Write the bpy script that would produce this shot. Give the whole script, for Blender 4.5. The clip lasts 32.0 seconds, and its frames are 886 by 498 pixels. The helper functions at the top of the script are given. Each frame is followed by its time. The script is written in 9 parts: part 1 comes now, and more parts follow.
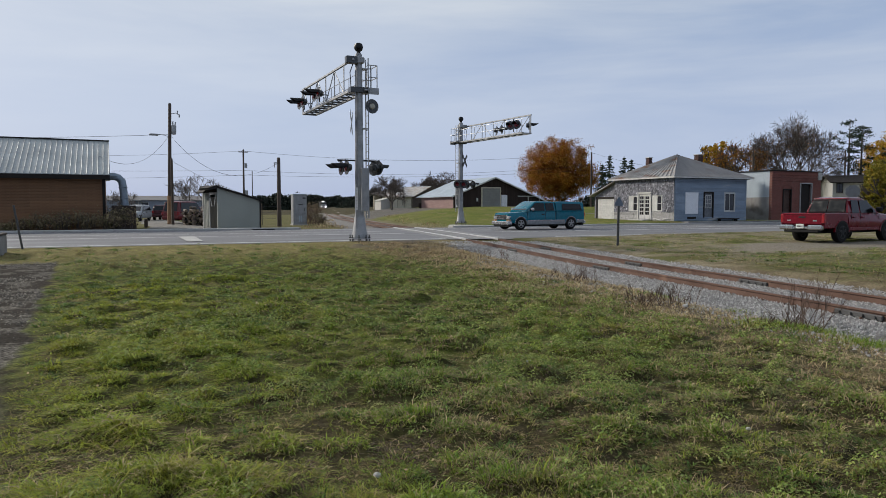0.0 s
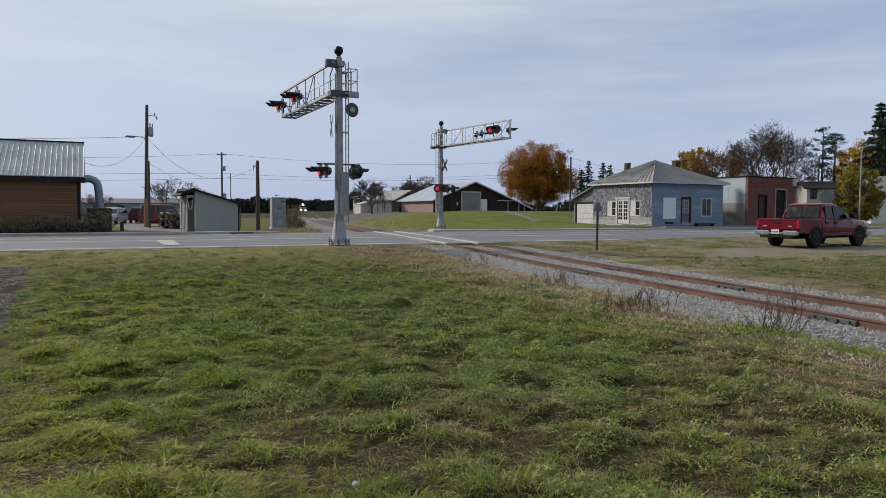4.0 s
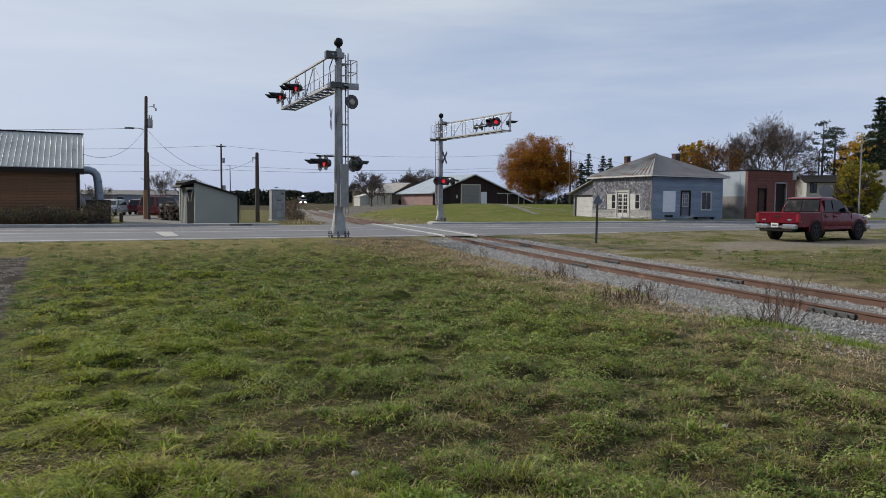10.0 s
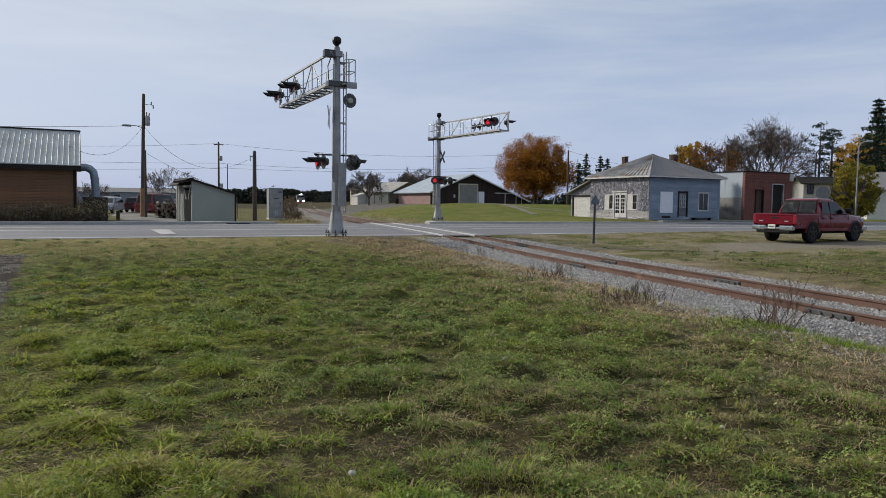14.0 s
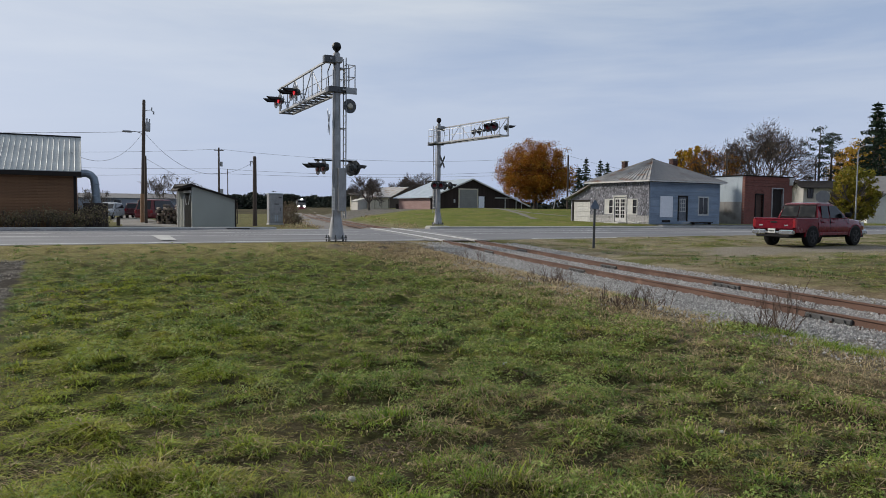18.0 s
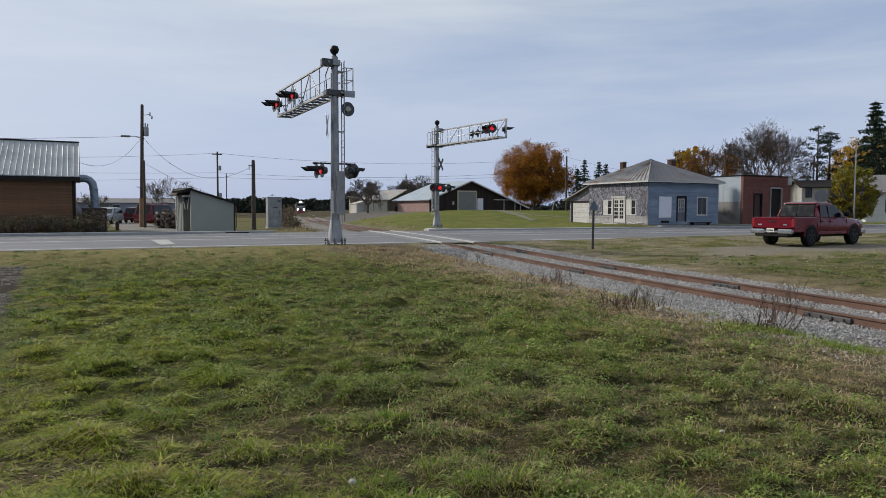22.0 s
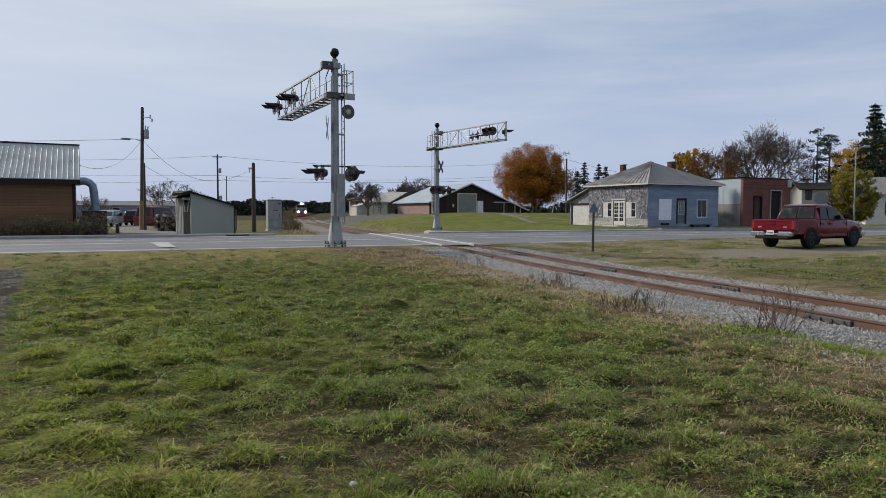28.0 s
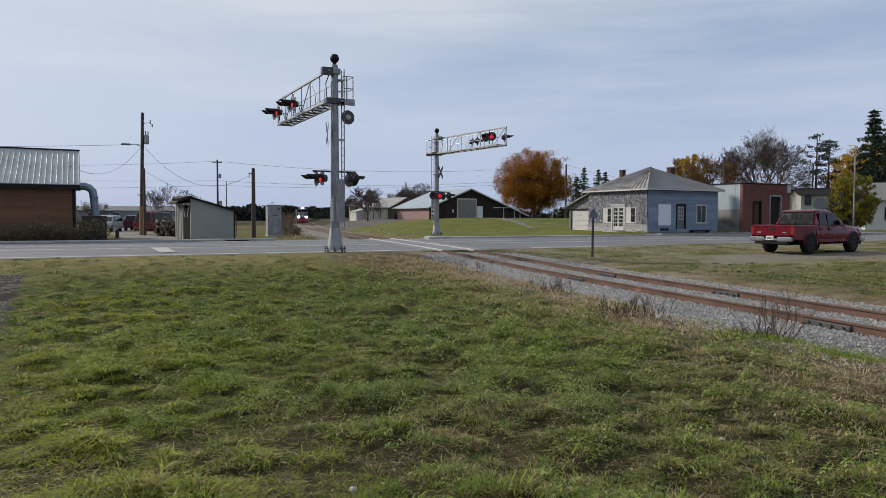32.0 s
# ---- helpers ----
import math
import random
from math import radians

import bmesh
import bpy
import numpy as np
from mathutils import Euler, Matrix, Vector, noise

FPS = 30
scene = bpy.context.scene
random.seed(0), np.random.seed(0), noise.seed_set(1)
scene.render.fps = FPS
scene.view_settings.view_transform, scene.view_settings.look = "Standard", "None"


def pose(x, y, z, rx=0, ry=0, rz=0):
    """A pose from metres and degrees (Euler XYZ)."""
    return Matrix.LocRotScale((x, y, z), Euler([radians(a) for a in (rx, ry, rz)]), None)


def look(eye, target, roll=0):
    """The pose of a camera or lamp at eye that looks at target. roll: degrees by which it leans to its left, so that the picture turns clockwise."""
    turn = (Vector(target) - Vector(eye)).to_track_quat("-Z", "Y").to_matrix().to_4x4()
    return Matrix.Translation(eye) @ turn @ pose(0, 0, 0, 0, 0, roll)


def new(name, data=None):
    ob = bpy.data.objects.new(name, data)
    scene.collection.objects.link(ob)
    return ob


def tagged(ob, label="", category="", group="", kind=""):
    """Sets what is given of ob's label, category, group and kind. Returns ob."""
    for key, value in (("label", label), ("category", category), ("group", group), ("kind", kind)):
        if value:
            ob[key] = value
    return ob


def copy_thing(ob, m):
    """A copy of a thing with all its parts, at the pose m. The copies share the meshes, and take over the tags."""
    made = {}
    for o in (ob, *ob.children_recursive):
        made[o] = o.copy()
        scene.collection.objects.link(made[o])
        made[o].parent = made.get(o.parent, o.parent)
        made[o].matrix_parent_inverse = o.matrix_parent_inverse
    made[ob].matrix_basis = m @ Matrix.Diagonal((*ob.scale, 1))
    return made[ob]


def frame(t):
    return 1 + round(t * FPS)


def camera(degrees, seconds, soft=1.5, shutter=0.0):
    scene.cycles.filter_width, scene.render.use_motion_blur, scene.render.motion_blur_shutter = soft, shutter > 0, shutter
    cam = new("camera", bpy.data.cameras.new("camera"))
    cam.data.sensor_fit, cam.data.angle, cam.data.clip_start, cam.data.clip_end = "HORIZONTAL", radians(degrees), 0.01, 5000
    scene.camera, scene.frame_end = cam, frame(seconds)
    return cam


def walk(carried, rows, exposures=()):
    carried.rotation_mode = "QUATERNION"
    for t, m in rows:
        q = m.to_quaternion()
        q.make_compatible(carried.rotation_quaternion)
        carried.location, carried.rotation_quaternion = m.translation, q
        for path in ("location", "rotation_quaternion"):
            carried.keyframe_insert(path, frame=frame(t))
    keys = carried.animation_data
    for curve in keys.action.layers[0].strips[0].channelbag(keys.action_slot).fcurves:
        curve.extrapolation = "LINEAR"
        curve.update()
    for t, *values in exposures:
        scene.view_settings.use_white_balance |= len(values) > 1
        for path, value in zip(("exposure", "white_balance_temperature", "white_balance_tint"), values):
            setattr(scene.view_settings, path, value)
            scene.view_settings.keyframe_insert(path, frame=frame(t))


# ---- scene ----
cam = camera(64.6, 32.0, soft=0.45)
# seconds, eye, turn in degrees
PATH = [
    (0.0, -0.001, -0.029, 1.549, 86.627, -0.03, -14.006),
    (0.5, -0.004, -0.027, 1.55, 86.625, -0.036, -14.155),
    (1.0, -0.005, -0.018, 1.549, 86.567, -0.121, -14.252),
    (1.5, -0.009, -0.016, 1.55, 86.505, -0.079, -14.352),
    (2.0, -0.001, -0.011, 1.555, 86.452, -0.026, -14.509),
    (2.5, 0.003, -0.001, 1.563, 86.653, -0.157, -14.896),
    (3.0, -0.0, 0.001, 1.557, 86.916, -0.075, -15.298),
    (3.5, 0.004, 0.002, 1.559, 86.93, -0.164, -15.484),
    (5.5, -0.003, 0.003, 1.556, 87.022, -0.374, -15.982),
    (6.0, -0.004, 0.001, 1.553, 86.961, -0.369, -15.935),
    (6.5, 0.0, 0.005, 1.55, 86.76, -0.514, -15.868),
    (7.0, 0.004, 0.004, 1.552, 86.708, -0.46, -15.824),
    (7.5, -0.001, 0.002, 1.552, 86.607, -0.542, -15.8),
    (8.0, 0.0, -0.002, 1.55, 86.479, -0.541, -15.761),
    (8.5, 0.003, -0.001, 1.552, 86.381, -0.381, -15.666),
    (9.0, -0.0, -0.0, 1.55, 86.364, -0.449, -15.671),
    (9.5, -0.003, 0.004, 1.55, 86.38, -0.522, -15.696),
    (10.0, 0.003, -0.005, 1.551, 86.362, -0.45, -15.675),
    (10.5, 0.001, -0.005, 1.552, 86.361, -0.453, -15.695),
    (11.0, 0.001, -0.004, 1.553, 86.361, -0.433, -15.669),
    (11.5, -0.0, -0.0, 1.55, 86.364, -0.449, -15.671),
    (12.0, 0.003, -0.003, 1.551, 86.362, -0.459, -15.711),
    (12.5, 0.002, 0.0, 1.548, 86.357, -0.551, -15.753),
    (13.0, 0.004, 0.006, 1.55, 86.344, -0.604, -15.8),
    (13.5, -0.003, 0.007, 1.551, 86.308, -0.724, -15.841),
    (14.0, -0.002, 0.007, 1.549, 86.32, -0.777, -15.884),
    (14.5, -0.004, 0.007, 1.549, 86.31, -0.909, -15.905),
    (16.5, -0.004, -0.015, 1.554, 86.444, -0.822, -15.859),
    (17.0, -0.001, -0.012, 1.553, 86.563, -0.804, -15.831),
    (17.5, -0.005, -0.012, 1.554, 86.617, -0.772, -15.85),
    (18.0, 0.001, -0.005, 1.556, 86.718, -0.633, -15.873),
    (18.5, -0.0, -0.003, 1.553, 86.797, -0.562, -15.896),
    (19.0, -0.003, -0.005, 1.556, 86.801, -0.526, -15.968),
    (19.5, -0.002, -0.011, 1.556, 86.848, -0.437, -15.951),
    (20.0, -0.001, -0.013, 1.556, 86.819, -0.361, -15.965),
    (20.5, 0.003, -0.016, 1.557, 86.841, -0.294, -15.943),
    (21.0, 0.0, -0.013, 1.556, 86.86, -0.284, -15.956),
    (21.5, 0.005, -0.015, 1.557, 86.904, -0.185, -15.942),
    (22.0, 0.003, -0.011, 1.554, 86.901, -0.175, -15.958),
    (22.5, 0.001, -0.014, 1.554, 86.914, -0.185, -15.925),
    (23.0, -0.002, -0.012, 1.554, 86.915, -0.186, -15.931),
    (23.5, 0.005, -0.011, 1.552, 86.907, -0.157, -15.924),
    (24.0, 0.003, -0.012, 1.552, 86.913, -0.135, -15.902),
    (24.5, 0.002, -0.01, 1.552, 86.935, -0.146, -15.904),
    (25.0, 0.001, -0.011, 1.553, 86.901, -0.162, -15.916),
    (25.5, 0.001, -0.012, 1.557, 86.9, -0.062, -15.941),
    (27.5, 0.002, -0.015, 1.555, 87.019, -0.099, -15.916),
    (28.0, -0.004, -0.017, 1.554, 87.106, -0.146, -15.961),
    (28.5, -0.004, -0.019, 1.558, 87.234, -0.157, -15.946),
    (29.0, -0.003, -0.024, 1.558, 87.299, -0.129, -15.946),
    (29.5, -0.002, -0.026, 1.558, 87.35, -0.164, -15.952),
    (30.0, -0.004, -0.022, 1.555, 87.39, -0.155, -15.965),
    (30.5, -0.002, -0.02, 1.558, 87.426, -0.116, -15.981),
    (31.0, -0.005, -0.025, 1.556, 87.473, -0.158, -15.993),
    (31.5, -0.005, -0.026, 1.554, 87.545, -0.143, -15.997),
    (32.0, -0.008, -0.03, 1.556, 87.537, -0.163, -15.986),
]
walk(cam, [(t, pose(*p)) for t, *p in PATH], exposures=[(0, 0.0), (32, 0.0)])

# ---- light ----
SUN_DIR = Vector((-0.62, 0.52, 0.43)).normalized()
world = bpy.data.worlds.new("sky")
scene.world = world
world.use_nodes = True
wt = world.node_tree
wt.nodes.clear()


def wnode(kind, **kw):
    n = wt.nodes.new(kind)
    for k, v in kw.items():
        n.inputs[k].default_value = v
    return n


sky = wt.nodes.new("ShaderNodeTexSky")
sky.sky_type, sky.sun_disc = "NISHITA", False
sky.sun_elevation = math.asin(SUN_DIR.z)
sky.sun_rotation = math.atan2(SUN_DIR.x, SUN_DIR.y)
sky.air_density, sky.dust_density, sky.ozone_density = 1.0, 1.5, 1.0
w_out = wt.nodes.new("ShaderNodeOutputWorld")
w_bg = wnode("ShaderNodeBackground", Strength=1.0)
w_tc = wt.nodes.new("ShaderNodeTexCoord")
# thin cloud sheet: streaks along the horizon, one set broad and one fine
w_map = wt.nodes.new("ShaderNodeMapping")
w_map.inputs["Scale"].default_value = (1.0, 1.0, 6.0)
w_map.inputs["Rotation"].default_value = (0.10, -0.06, 0.4)
w_n1 = wnode("ShaderNodeTexNoise", Scale=1.7, Detail=6.0, Roughness=0.55, Distortion=0.3)
w_r1 = wt.nodes.new("ShaderNodeMapRange")
w_r1.inputs["From Min"].default_value, w_r1.inputs["From Max"].default_value = 0.38, 0.62
w_sep = wt.nodes.new("ShaderNodeSeparateXYZ")
w_dot = wt.nodes.new("ShaderNodeVectorMath")
w_dot.operation = "DOT_PRODUCT"
w_dot.inputs[1].default_value = SUN_DIR
w_glow = wt.nodes.new("ShaderNodeMapRange")
w_glow.inputs["From Min"].default_value, w_glow.inputs["From Max"].default_value = 0.30, 1.0
w_glow.inputs["To Max"].default_value = 0.7
w_hz = wt.nodes.new("ShaderNodeMapRange")
w_hz.inputs["From Min"].default_value, w_hz.inputs["From Max"].default_value = 0.0, 0.30
w_hz.inputs["To Min"].default_value, w_hz.inputs["To Max"].default_value = 1.0, 0.0


def wmix(a, b, fac, mode="MIX"):
    m = wt.nodes.new("ShaderNodeMix")
    m.data_type, m.blend_type = "RGBA", mode
    for sock, v in ((m.inputs["Factor"], fac), (m.inputs["A"], a), (m.inputs["B"], b)):
        if isinstance(v, (tuple, float)):
            sock.default_value = v
        else:
            wt.links.new(v, sock)
    return m.outputs["Result"]


wt.links.new(w_tc.outputs["Generated"], w_map.inputs["Vector"])
wt.links.new(w_map.outputs["Vector"], w_n1.inputs["Vector"])
wt.links.new(w_n1.outputs["Fac"], w_r1.inputs["Value"])
wt.links.new(w_tc.outputs["Generated"], w_sep.inputs[0])
wt.links.new(w_sep.outputs["Z"], w_hz.inputs["Value"])
wt.links.new(w_tc.outputs["Generated"], w_dot.inputs[0])
wt.links.new(w_dot.outputs["Value"], w_glow.inputs["Value"])
SKY_GAIN = wmix(sky.outputs["Color"], (0.085, 0.085, 0.085, 1), 1.0, "MULTIPLY")
cloud = wmix((0.37, 0.47, 0.65, 1), (0.64, 0.70, 0.78, 1), w_r1.outputs["Result"])
cloud = wmix(cloud, (0.88, 0.90, 0.92, 1), w_glow.outputs["Result"])
cloud = wmix(cloud, (0.445, 0.54, 0.785, 1), w_hz.outputs["Result"])
col = wmix(SKY_GAIN, cloud, 0.84)
wt.links.new(col, w_bg.inputs["Color"])
wt.links.new(w_bg.outputs[0], w_out.inputs["Surface"])

sun = new("sun", bpy.data.lights.new("sun", "SUN"))
sun.data.energy, sun.data.angle, sun.data.color = 3.7, radians(5), (1.0, 0.93, 0.83)
sun.matrix_world = look(SUN_DIR * 50, (0, 0, 0))

# ---- materials ----


def mat(name, c1, c2=None, rough=0.7, metal=0.0, scale=4.0, fine=60.0, bump=0.2, dist=0.01, stretch=(1, 1, 1), c3=None,
        stain=0.62, rnd=0.0, spec=0.5, emit=None, power=0.0, island=0.0, pos=False, coat=0.0):
    """Two-scale noise material: c1 to c2 in broad patches, fine grain, stains of c3, relief."""
    m = bpy.data.materials.new(name)
    m.use_nodes = True
    nt = m.node_tree
    b = nt.nodes["Principled BSDF"]
    N, L = nt.nodes.new, nt.links.new
    c2 = c2 or tuple(v * 0.8 for v in c1)
    if pos:
        src = N("ShaderNodeNewGeometry").outputs["Position"]
    else:
        src = N("ShaderNodeTexCoord").outputs["Object"]
    mp = N("ShaderNodeMapping")
    mp.inputs["Scale"].default_value = stretch
    L(src, mp.inputs["Vector"])

    def noisy(s, detail, lo, hi):
        n = N("ShaderNodeTexNoise")
        n.inputs["Scale"].default_value, n.inputs["Detail"].default_value = s, detail
        L(mp.outputs["Vector"], n.inputs["Vector"])
        r = N("ShaderNodeMapRange")
        r.inputs["From Min"].default_value, r.inputs["From Max"].default_value = lo, hi
        L(n.outputs["Fac"], r.inputs["Value"])
        return r.outputs["Result"], n.outputs["Fac"]

    def mix(a, c, f, mode="MIX"):
        x = N("ShaderNodeMix")
        x.data_type, x.blend_type = "RGBA", mode
        for sock, v in ((x.inputs["Factor"], f), (x.inputs["A"], a), (x.inputs["B"], c)):
            if isinstance(v, float):
                sock.default_value = v
            elif isinstance(v, tuple):
                sock.default_value = (*v, 1)
            else:
                L(v, sock)
        return x.outputs["Result"]

    f1, _ = noisy(scale, 5, 0.3, 0.7)
    f2, raw = noisy(fine, 4, 0.25, 0.75)
    c = mix(tuple(c1), tuple(c2), f1)
    dark = mix(c, (0.62, 0.62, 0.62), 1.0, "MULTIPLY")
    c = mix(dark, c, f2)
    if c3:
        f3, _ = noisy(scale * 0.6, 6, stain, stain + 0.12)
        c = mix(c, tuple(c3), f3)
    if rnd or island:
        h = N("ShaderNodeHueSaturation")
        r = N("ShaderNodeMapRange")
        if island:
            L(N("ShaderNodeNewGeometry").outputs["Random Per Island"], r.inputs["Value"])
        else:
            L(N("ShaderNodeObjectInfo").outputs["Random"], r.inputs["Value"])
        v = rnd or island
        r.inputs["To Min"].default_value, r.inputs["To Max"].default_value = 1 - v, 1 + v
        L(r.outputs["Result"], h.inputs["Value"])
        L(c, h.inputs["Color"])
        c = h.outputs["Color"]
    L(c, b.inputs["Base Color"])
    rr = N("ShaderNodeMapRange")
    rr.inputs["To Min"].default_value, rr.inputs["To Max"].default_value = max(0.02, rough - 0.12), min(1, rough + 0.12)
    L(f1, rr.inputs["Value"])
    L(rr.outputs["Result"], b.inputs["Roughness"])
    b.inputs["Metallic"].default_value = metal
    b.inputs["Specular IOR Level"].default_value = spec
    b.inputs["Coat Weight"].default_value = coat
    if bump:
        bp = N("ShaderNodeBump")
        bp.inputs["Strength"].default_value, bp.inputs["Distance"].default_value = bump, dist
        L(raw, bp.inputs["Height"])
        L(bp.outputs["Normal"], b.inputs["Normal"])
    if emit:
        b.inputs["Emission Color"].default_value = (*emit, 1)
        b.inputs["Emission Strength"].default_value = power
    return m


def glass(name, tint=(0.006, 0.007, 0.009), rough=0.04):
    m = mat(name, tint, tint, rough=0.12, spec=0.3, bump=0, fine=3)
    m.node_tree.nodes["Principled BSDF"].inputs["Coat Weight"].default_value = 0.35
    m.node_tree.nodes["Principled BSDF"].inputs["Coat Roughness"].default_value = rough
    return m


GALV = mat("galvanised_steel", (0.37, 0.375, 0.38), (0.27, 0.275, 0.285), rough=0.5, metal=0.55, scale=3, fine=40, c3=(0.30, 0.27, 0.24), stain=0.64)
STEEL_DARK = mat("dark_steel", (0.10, 0.10, 0.10), (0.06, 0.06, 0.06), rough=0.55, metal=0.4)
BLACK = mat("black_paint", (0.008, 0.008, 0.009), (0.005, 0.005, 0.006), rough=0.55, bump=0.05, spec=0.25)
RUBBER = mat("black_rubber", (0.009, 0.009, 0.009), (0.014, 0.0135, 0.013), rough=0.85, fine=25, spec=0.2)
WHITE = mat("white_paint", (0.78, 0.78, 0.76), (0.66, 0.66, 0.64), rough=0.55, c3=(0.45, 0.43, 0.40), stain=0.66)
RAILRUST = mat("rusty_rail", (0.140, 0.072, 0.048), (0.09, 0.048, 0.034), rough=0.85, scale=1.5, fine=50, bump=0.5, c3=(0.21, 0.12, 0.08), stain=0.62)
RAILTOP = mat("worn_rail_head", (0.17, 0.11, 0.085), (0.11, 0.06, 0.042), rough=0.45, metal=0.6, scale=2, fine=60)
TIE = mat("weathered_tie", (0.13, 0.10, 0.08), (0.20, 0.17, 0.15), rough=0.9, scale=5, fine=40, stretch=(0.5, 6, 6), bump=0.7, rnd=0.25)
ASPHALT = mat("worn_asphalt", (0.19, 0.19, 0.20), (0.14, 0.14, 0.148), rough=0.85, scale=0.35, fine=70, stretch=(0.35, 1.6, 1), bump=0.3, c3=(0.095, 0.095, 0.10), stain=0.6)
CONCRETE = mat("pale_concrete", (0.50, 0.49, 0.46), (0.40, 0.39, 0.37), rough=0.85, scale=1.5, fine=45, bump=0.3, c3=(0.3, 0.28, 0.25))
LINEPAINT = mat("worn_road_paint", (0.62, 0.62, 0.60), (0.46, 0.46, 0.45), rough=0.7, scale=1.2, fine=30, c3=(0.36, 0.36, 0.36), stain=0.66)
WOODPOLE = mat("creosoted_pole", (0.06, 0.042, 0.032), (0.10, 0.076, 0.06), rough=0.9, scale=2, fine=30, stretch=(4, 4, 0.3), bump=0.6)
GLASS = glass("dark_glass")

# ---- mesh building ----


class Mesh:
    """Gathers faces, then becomes one mesh object."""

    def __init__(self):
        self.v, self.f = [], []

    def add(self, verts, faces):
        n = len(self.v)
        self.v += [tuple(p) for p in verts]
        self.f += [tuple(i + n for i in q) for q in faces]
        return self

    def box(self, x0, y0, z0, x1, y1, z1, c=0.0, m=None):
        x0, x1, y0, y1, z0, z1 = min(x0, x1), max(x0, x1), min(y0, y1), max(y0, y1), min(z0, z1), max(z0, z1)
        c = min(c, (x1 - x0) / 2.2, (y1 - y0) / 2.2, (z1 - z0) / 2.2)
        if c <= 0:
            vs = [(x, y, z) for z in (z0, z1) for y in (y0, y1) for x in (x0, x1)]
            fs = [(0, 2, 3, 1), (4, 5, 7, 6), (0, 1, 5, 4), (2, 6, 7, 3), (0, 4, 6, 2), (1, 3, 7, 5)]
        else:
            vs, idx = [], {}
            lo, hi = (x0, y0, z0), (x1, y1, z1)
            for s in [(a, b, d) for a in (0, 1) for b in (0, 1) for d in (0, 1)]:
                for ax in range(3):
                    p = [(hi[k] - c if s[k] else lo[k] + c) for k in range(3)]
                    p[ax] = hi[ax] if s[ax] else lo[ax]
                    idx[(s, ax)] = len(vs)
                    vs.append(tuple(p))
            fs = []
            for ax in range(3):
                o1, o2 = [k for k in range(3) if k != ax]
                for e in (0, 1):
                    ring = []
                    for a, b in ((0, 0), (1, 0), (1, 1), (0, 1)):
                        s = [0, 0, 0]
                        s[ax], s[o1], s[o2] = e, a, b
                        ring.append(idx[(tuple(s), ax)])
                    fs.append(tuple(ring if (e == 1) == (ax != 1) else ring[::-1]))
                for a in (0, 1):
                    for b in (0, 1):
                        s0, s1 = [0, 0, 0], [0, 0, 0]
                        s0[o1], s0[o2], s1[o1], s1[o2] = a, b, a, b
                        s1[ax] = 1
                        s0, s1 = tuple(s0), tuple(s1)
                        fs.append((idx[(s0, o1)], idx[(s1, o1)], idx[(s1, o2)], idx[(s0, o2)]))
            for s in [(a, b, d) for a in (0, 1) for b in (0, 1) for d in (0, 1)]:
                fs.append(tuple(idx[(s, ax)] for ax in range(3)))
        if m is not None:
            vs = [tuple(m @ Vector(p)) for p in vs]
        return self.add(vs, fs)

    def cyl(self, p0, p1, r0, r1=None, n=10, caps=True):
        p0, p1 = Vector(p0), Vector(p1)
        r1 = r0 if r1 is None else r1
        d = (p1 - p0).normalized()
        a = d.orthogonal().normalized()
        b = d.cross(a)
        vs = []
        for p, r in ((p0, r0), (p1, r1)):
            vs += [tuple(p + (a * math.cos(2 * math.pi * k / n) + b * math.sin(2 * math.pi * k / n)) * r) for k in range(n)]
        fs = [(k, (k + 1) % n, n + (k + 1) % n, n + k) for k in range(n)]
        if caps:
            fs += [tuple(range(n))[::-1], tuple(range(n, 2 * n))]
        return self.add(vs, fs)

    def tube(self, pts, r, n=6):
        pts = [Vector(p) for p in pts]
        vs = []
        for i, p in enumerate(pts):
            d = (pts[min(i + 1, len(pts) - 1)] - pts[max(i - 1, 0)]).normalized()
            a = d.cross(Vector((0.31, 0.17, 0.93))).normalized()
            b = d.cross(a)
            vs += [p + (a * math.cos(2 * math.pi * k / n) + b * math.sin(2 * math.pi * k / n)) * r for k in range(n)]
        fs = [(i * n + k, i * n + (k + 1) % n, (i + 1) * n + (k + 1) % n, (i + 1) * n + k) for i in range(len(pts) - 1) for k in range(n)]
        return self.add(vs, fs + [tuple(range(n))[::-1], tuple(range((len(pts) - 1) * n, len(pts) * n))])

    def lathe(self, prof, n=16, m=None):
        """prof: (radius, height) along z, turned round z."""
        vs = [(r * math.cos(2 * math.pi * k / n), r * math.sin(2 * math.pi * k / n), z) for r, z in prof for k in range(n)]
        fs = [(j * n + k, j * n + (k + 1) % n, (j + 1) * n + (k + 1) % n, (j + 1) * n + k) for j in range(len(prof) - 1) for k in range(n)]
        fs += [tuple(range(n))[::-1], tuple(range((len(prof) - 1) * n, len(prof) * n))]
        if m is not None:
            vs = [tuple(m @ Vector(p)) for p in vs]
        return self.add(vs, fs)

    def prism(self, poly, y0, y1, m=None):
        """poly in x, z, drawn out from y0 to y1."""
        n = len(poly)
        vs = [(x, y0, z) for x, z in poly] + [(x, y1, z) for x, z in poly]
        fs = [tuple(range(n)), tuple(range(n, 2 * n))[::-1]] + [(k, n + k, n + (k + 1) % n, (k + 1) % n) for k in range(n)]
        if m is not None:
            vs = [tuple(m @ Vector(p)) for p in vs]
        return self.add(vs, fs)

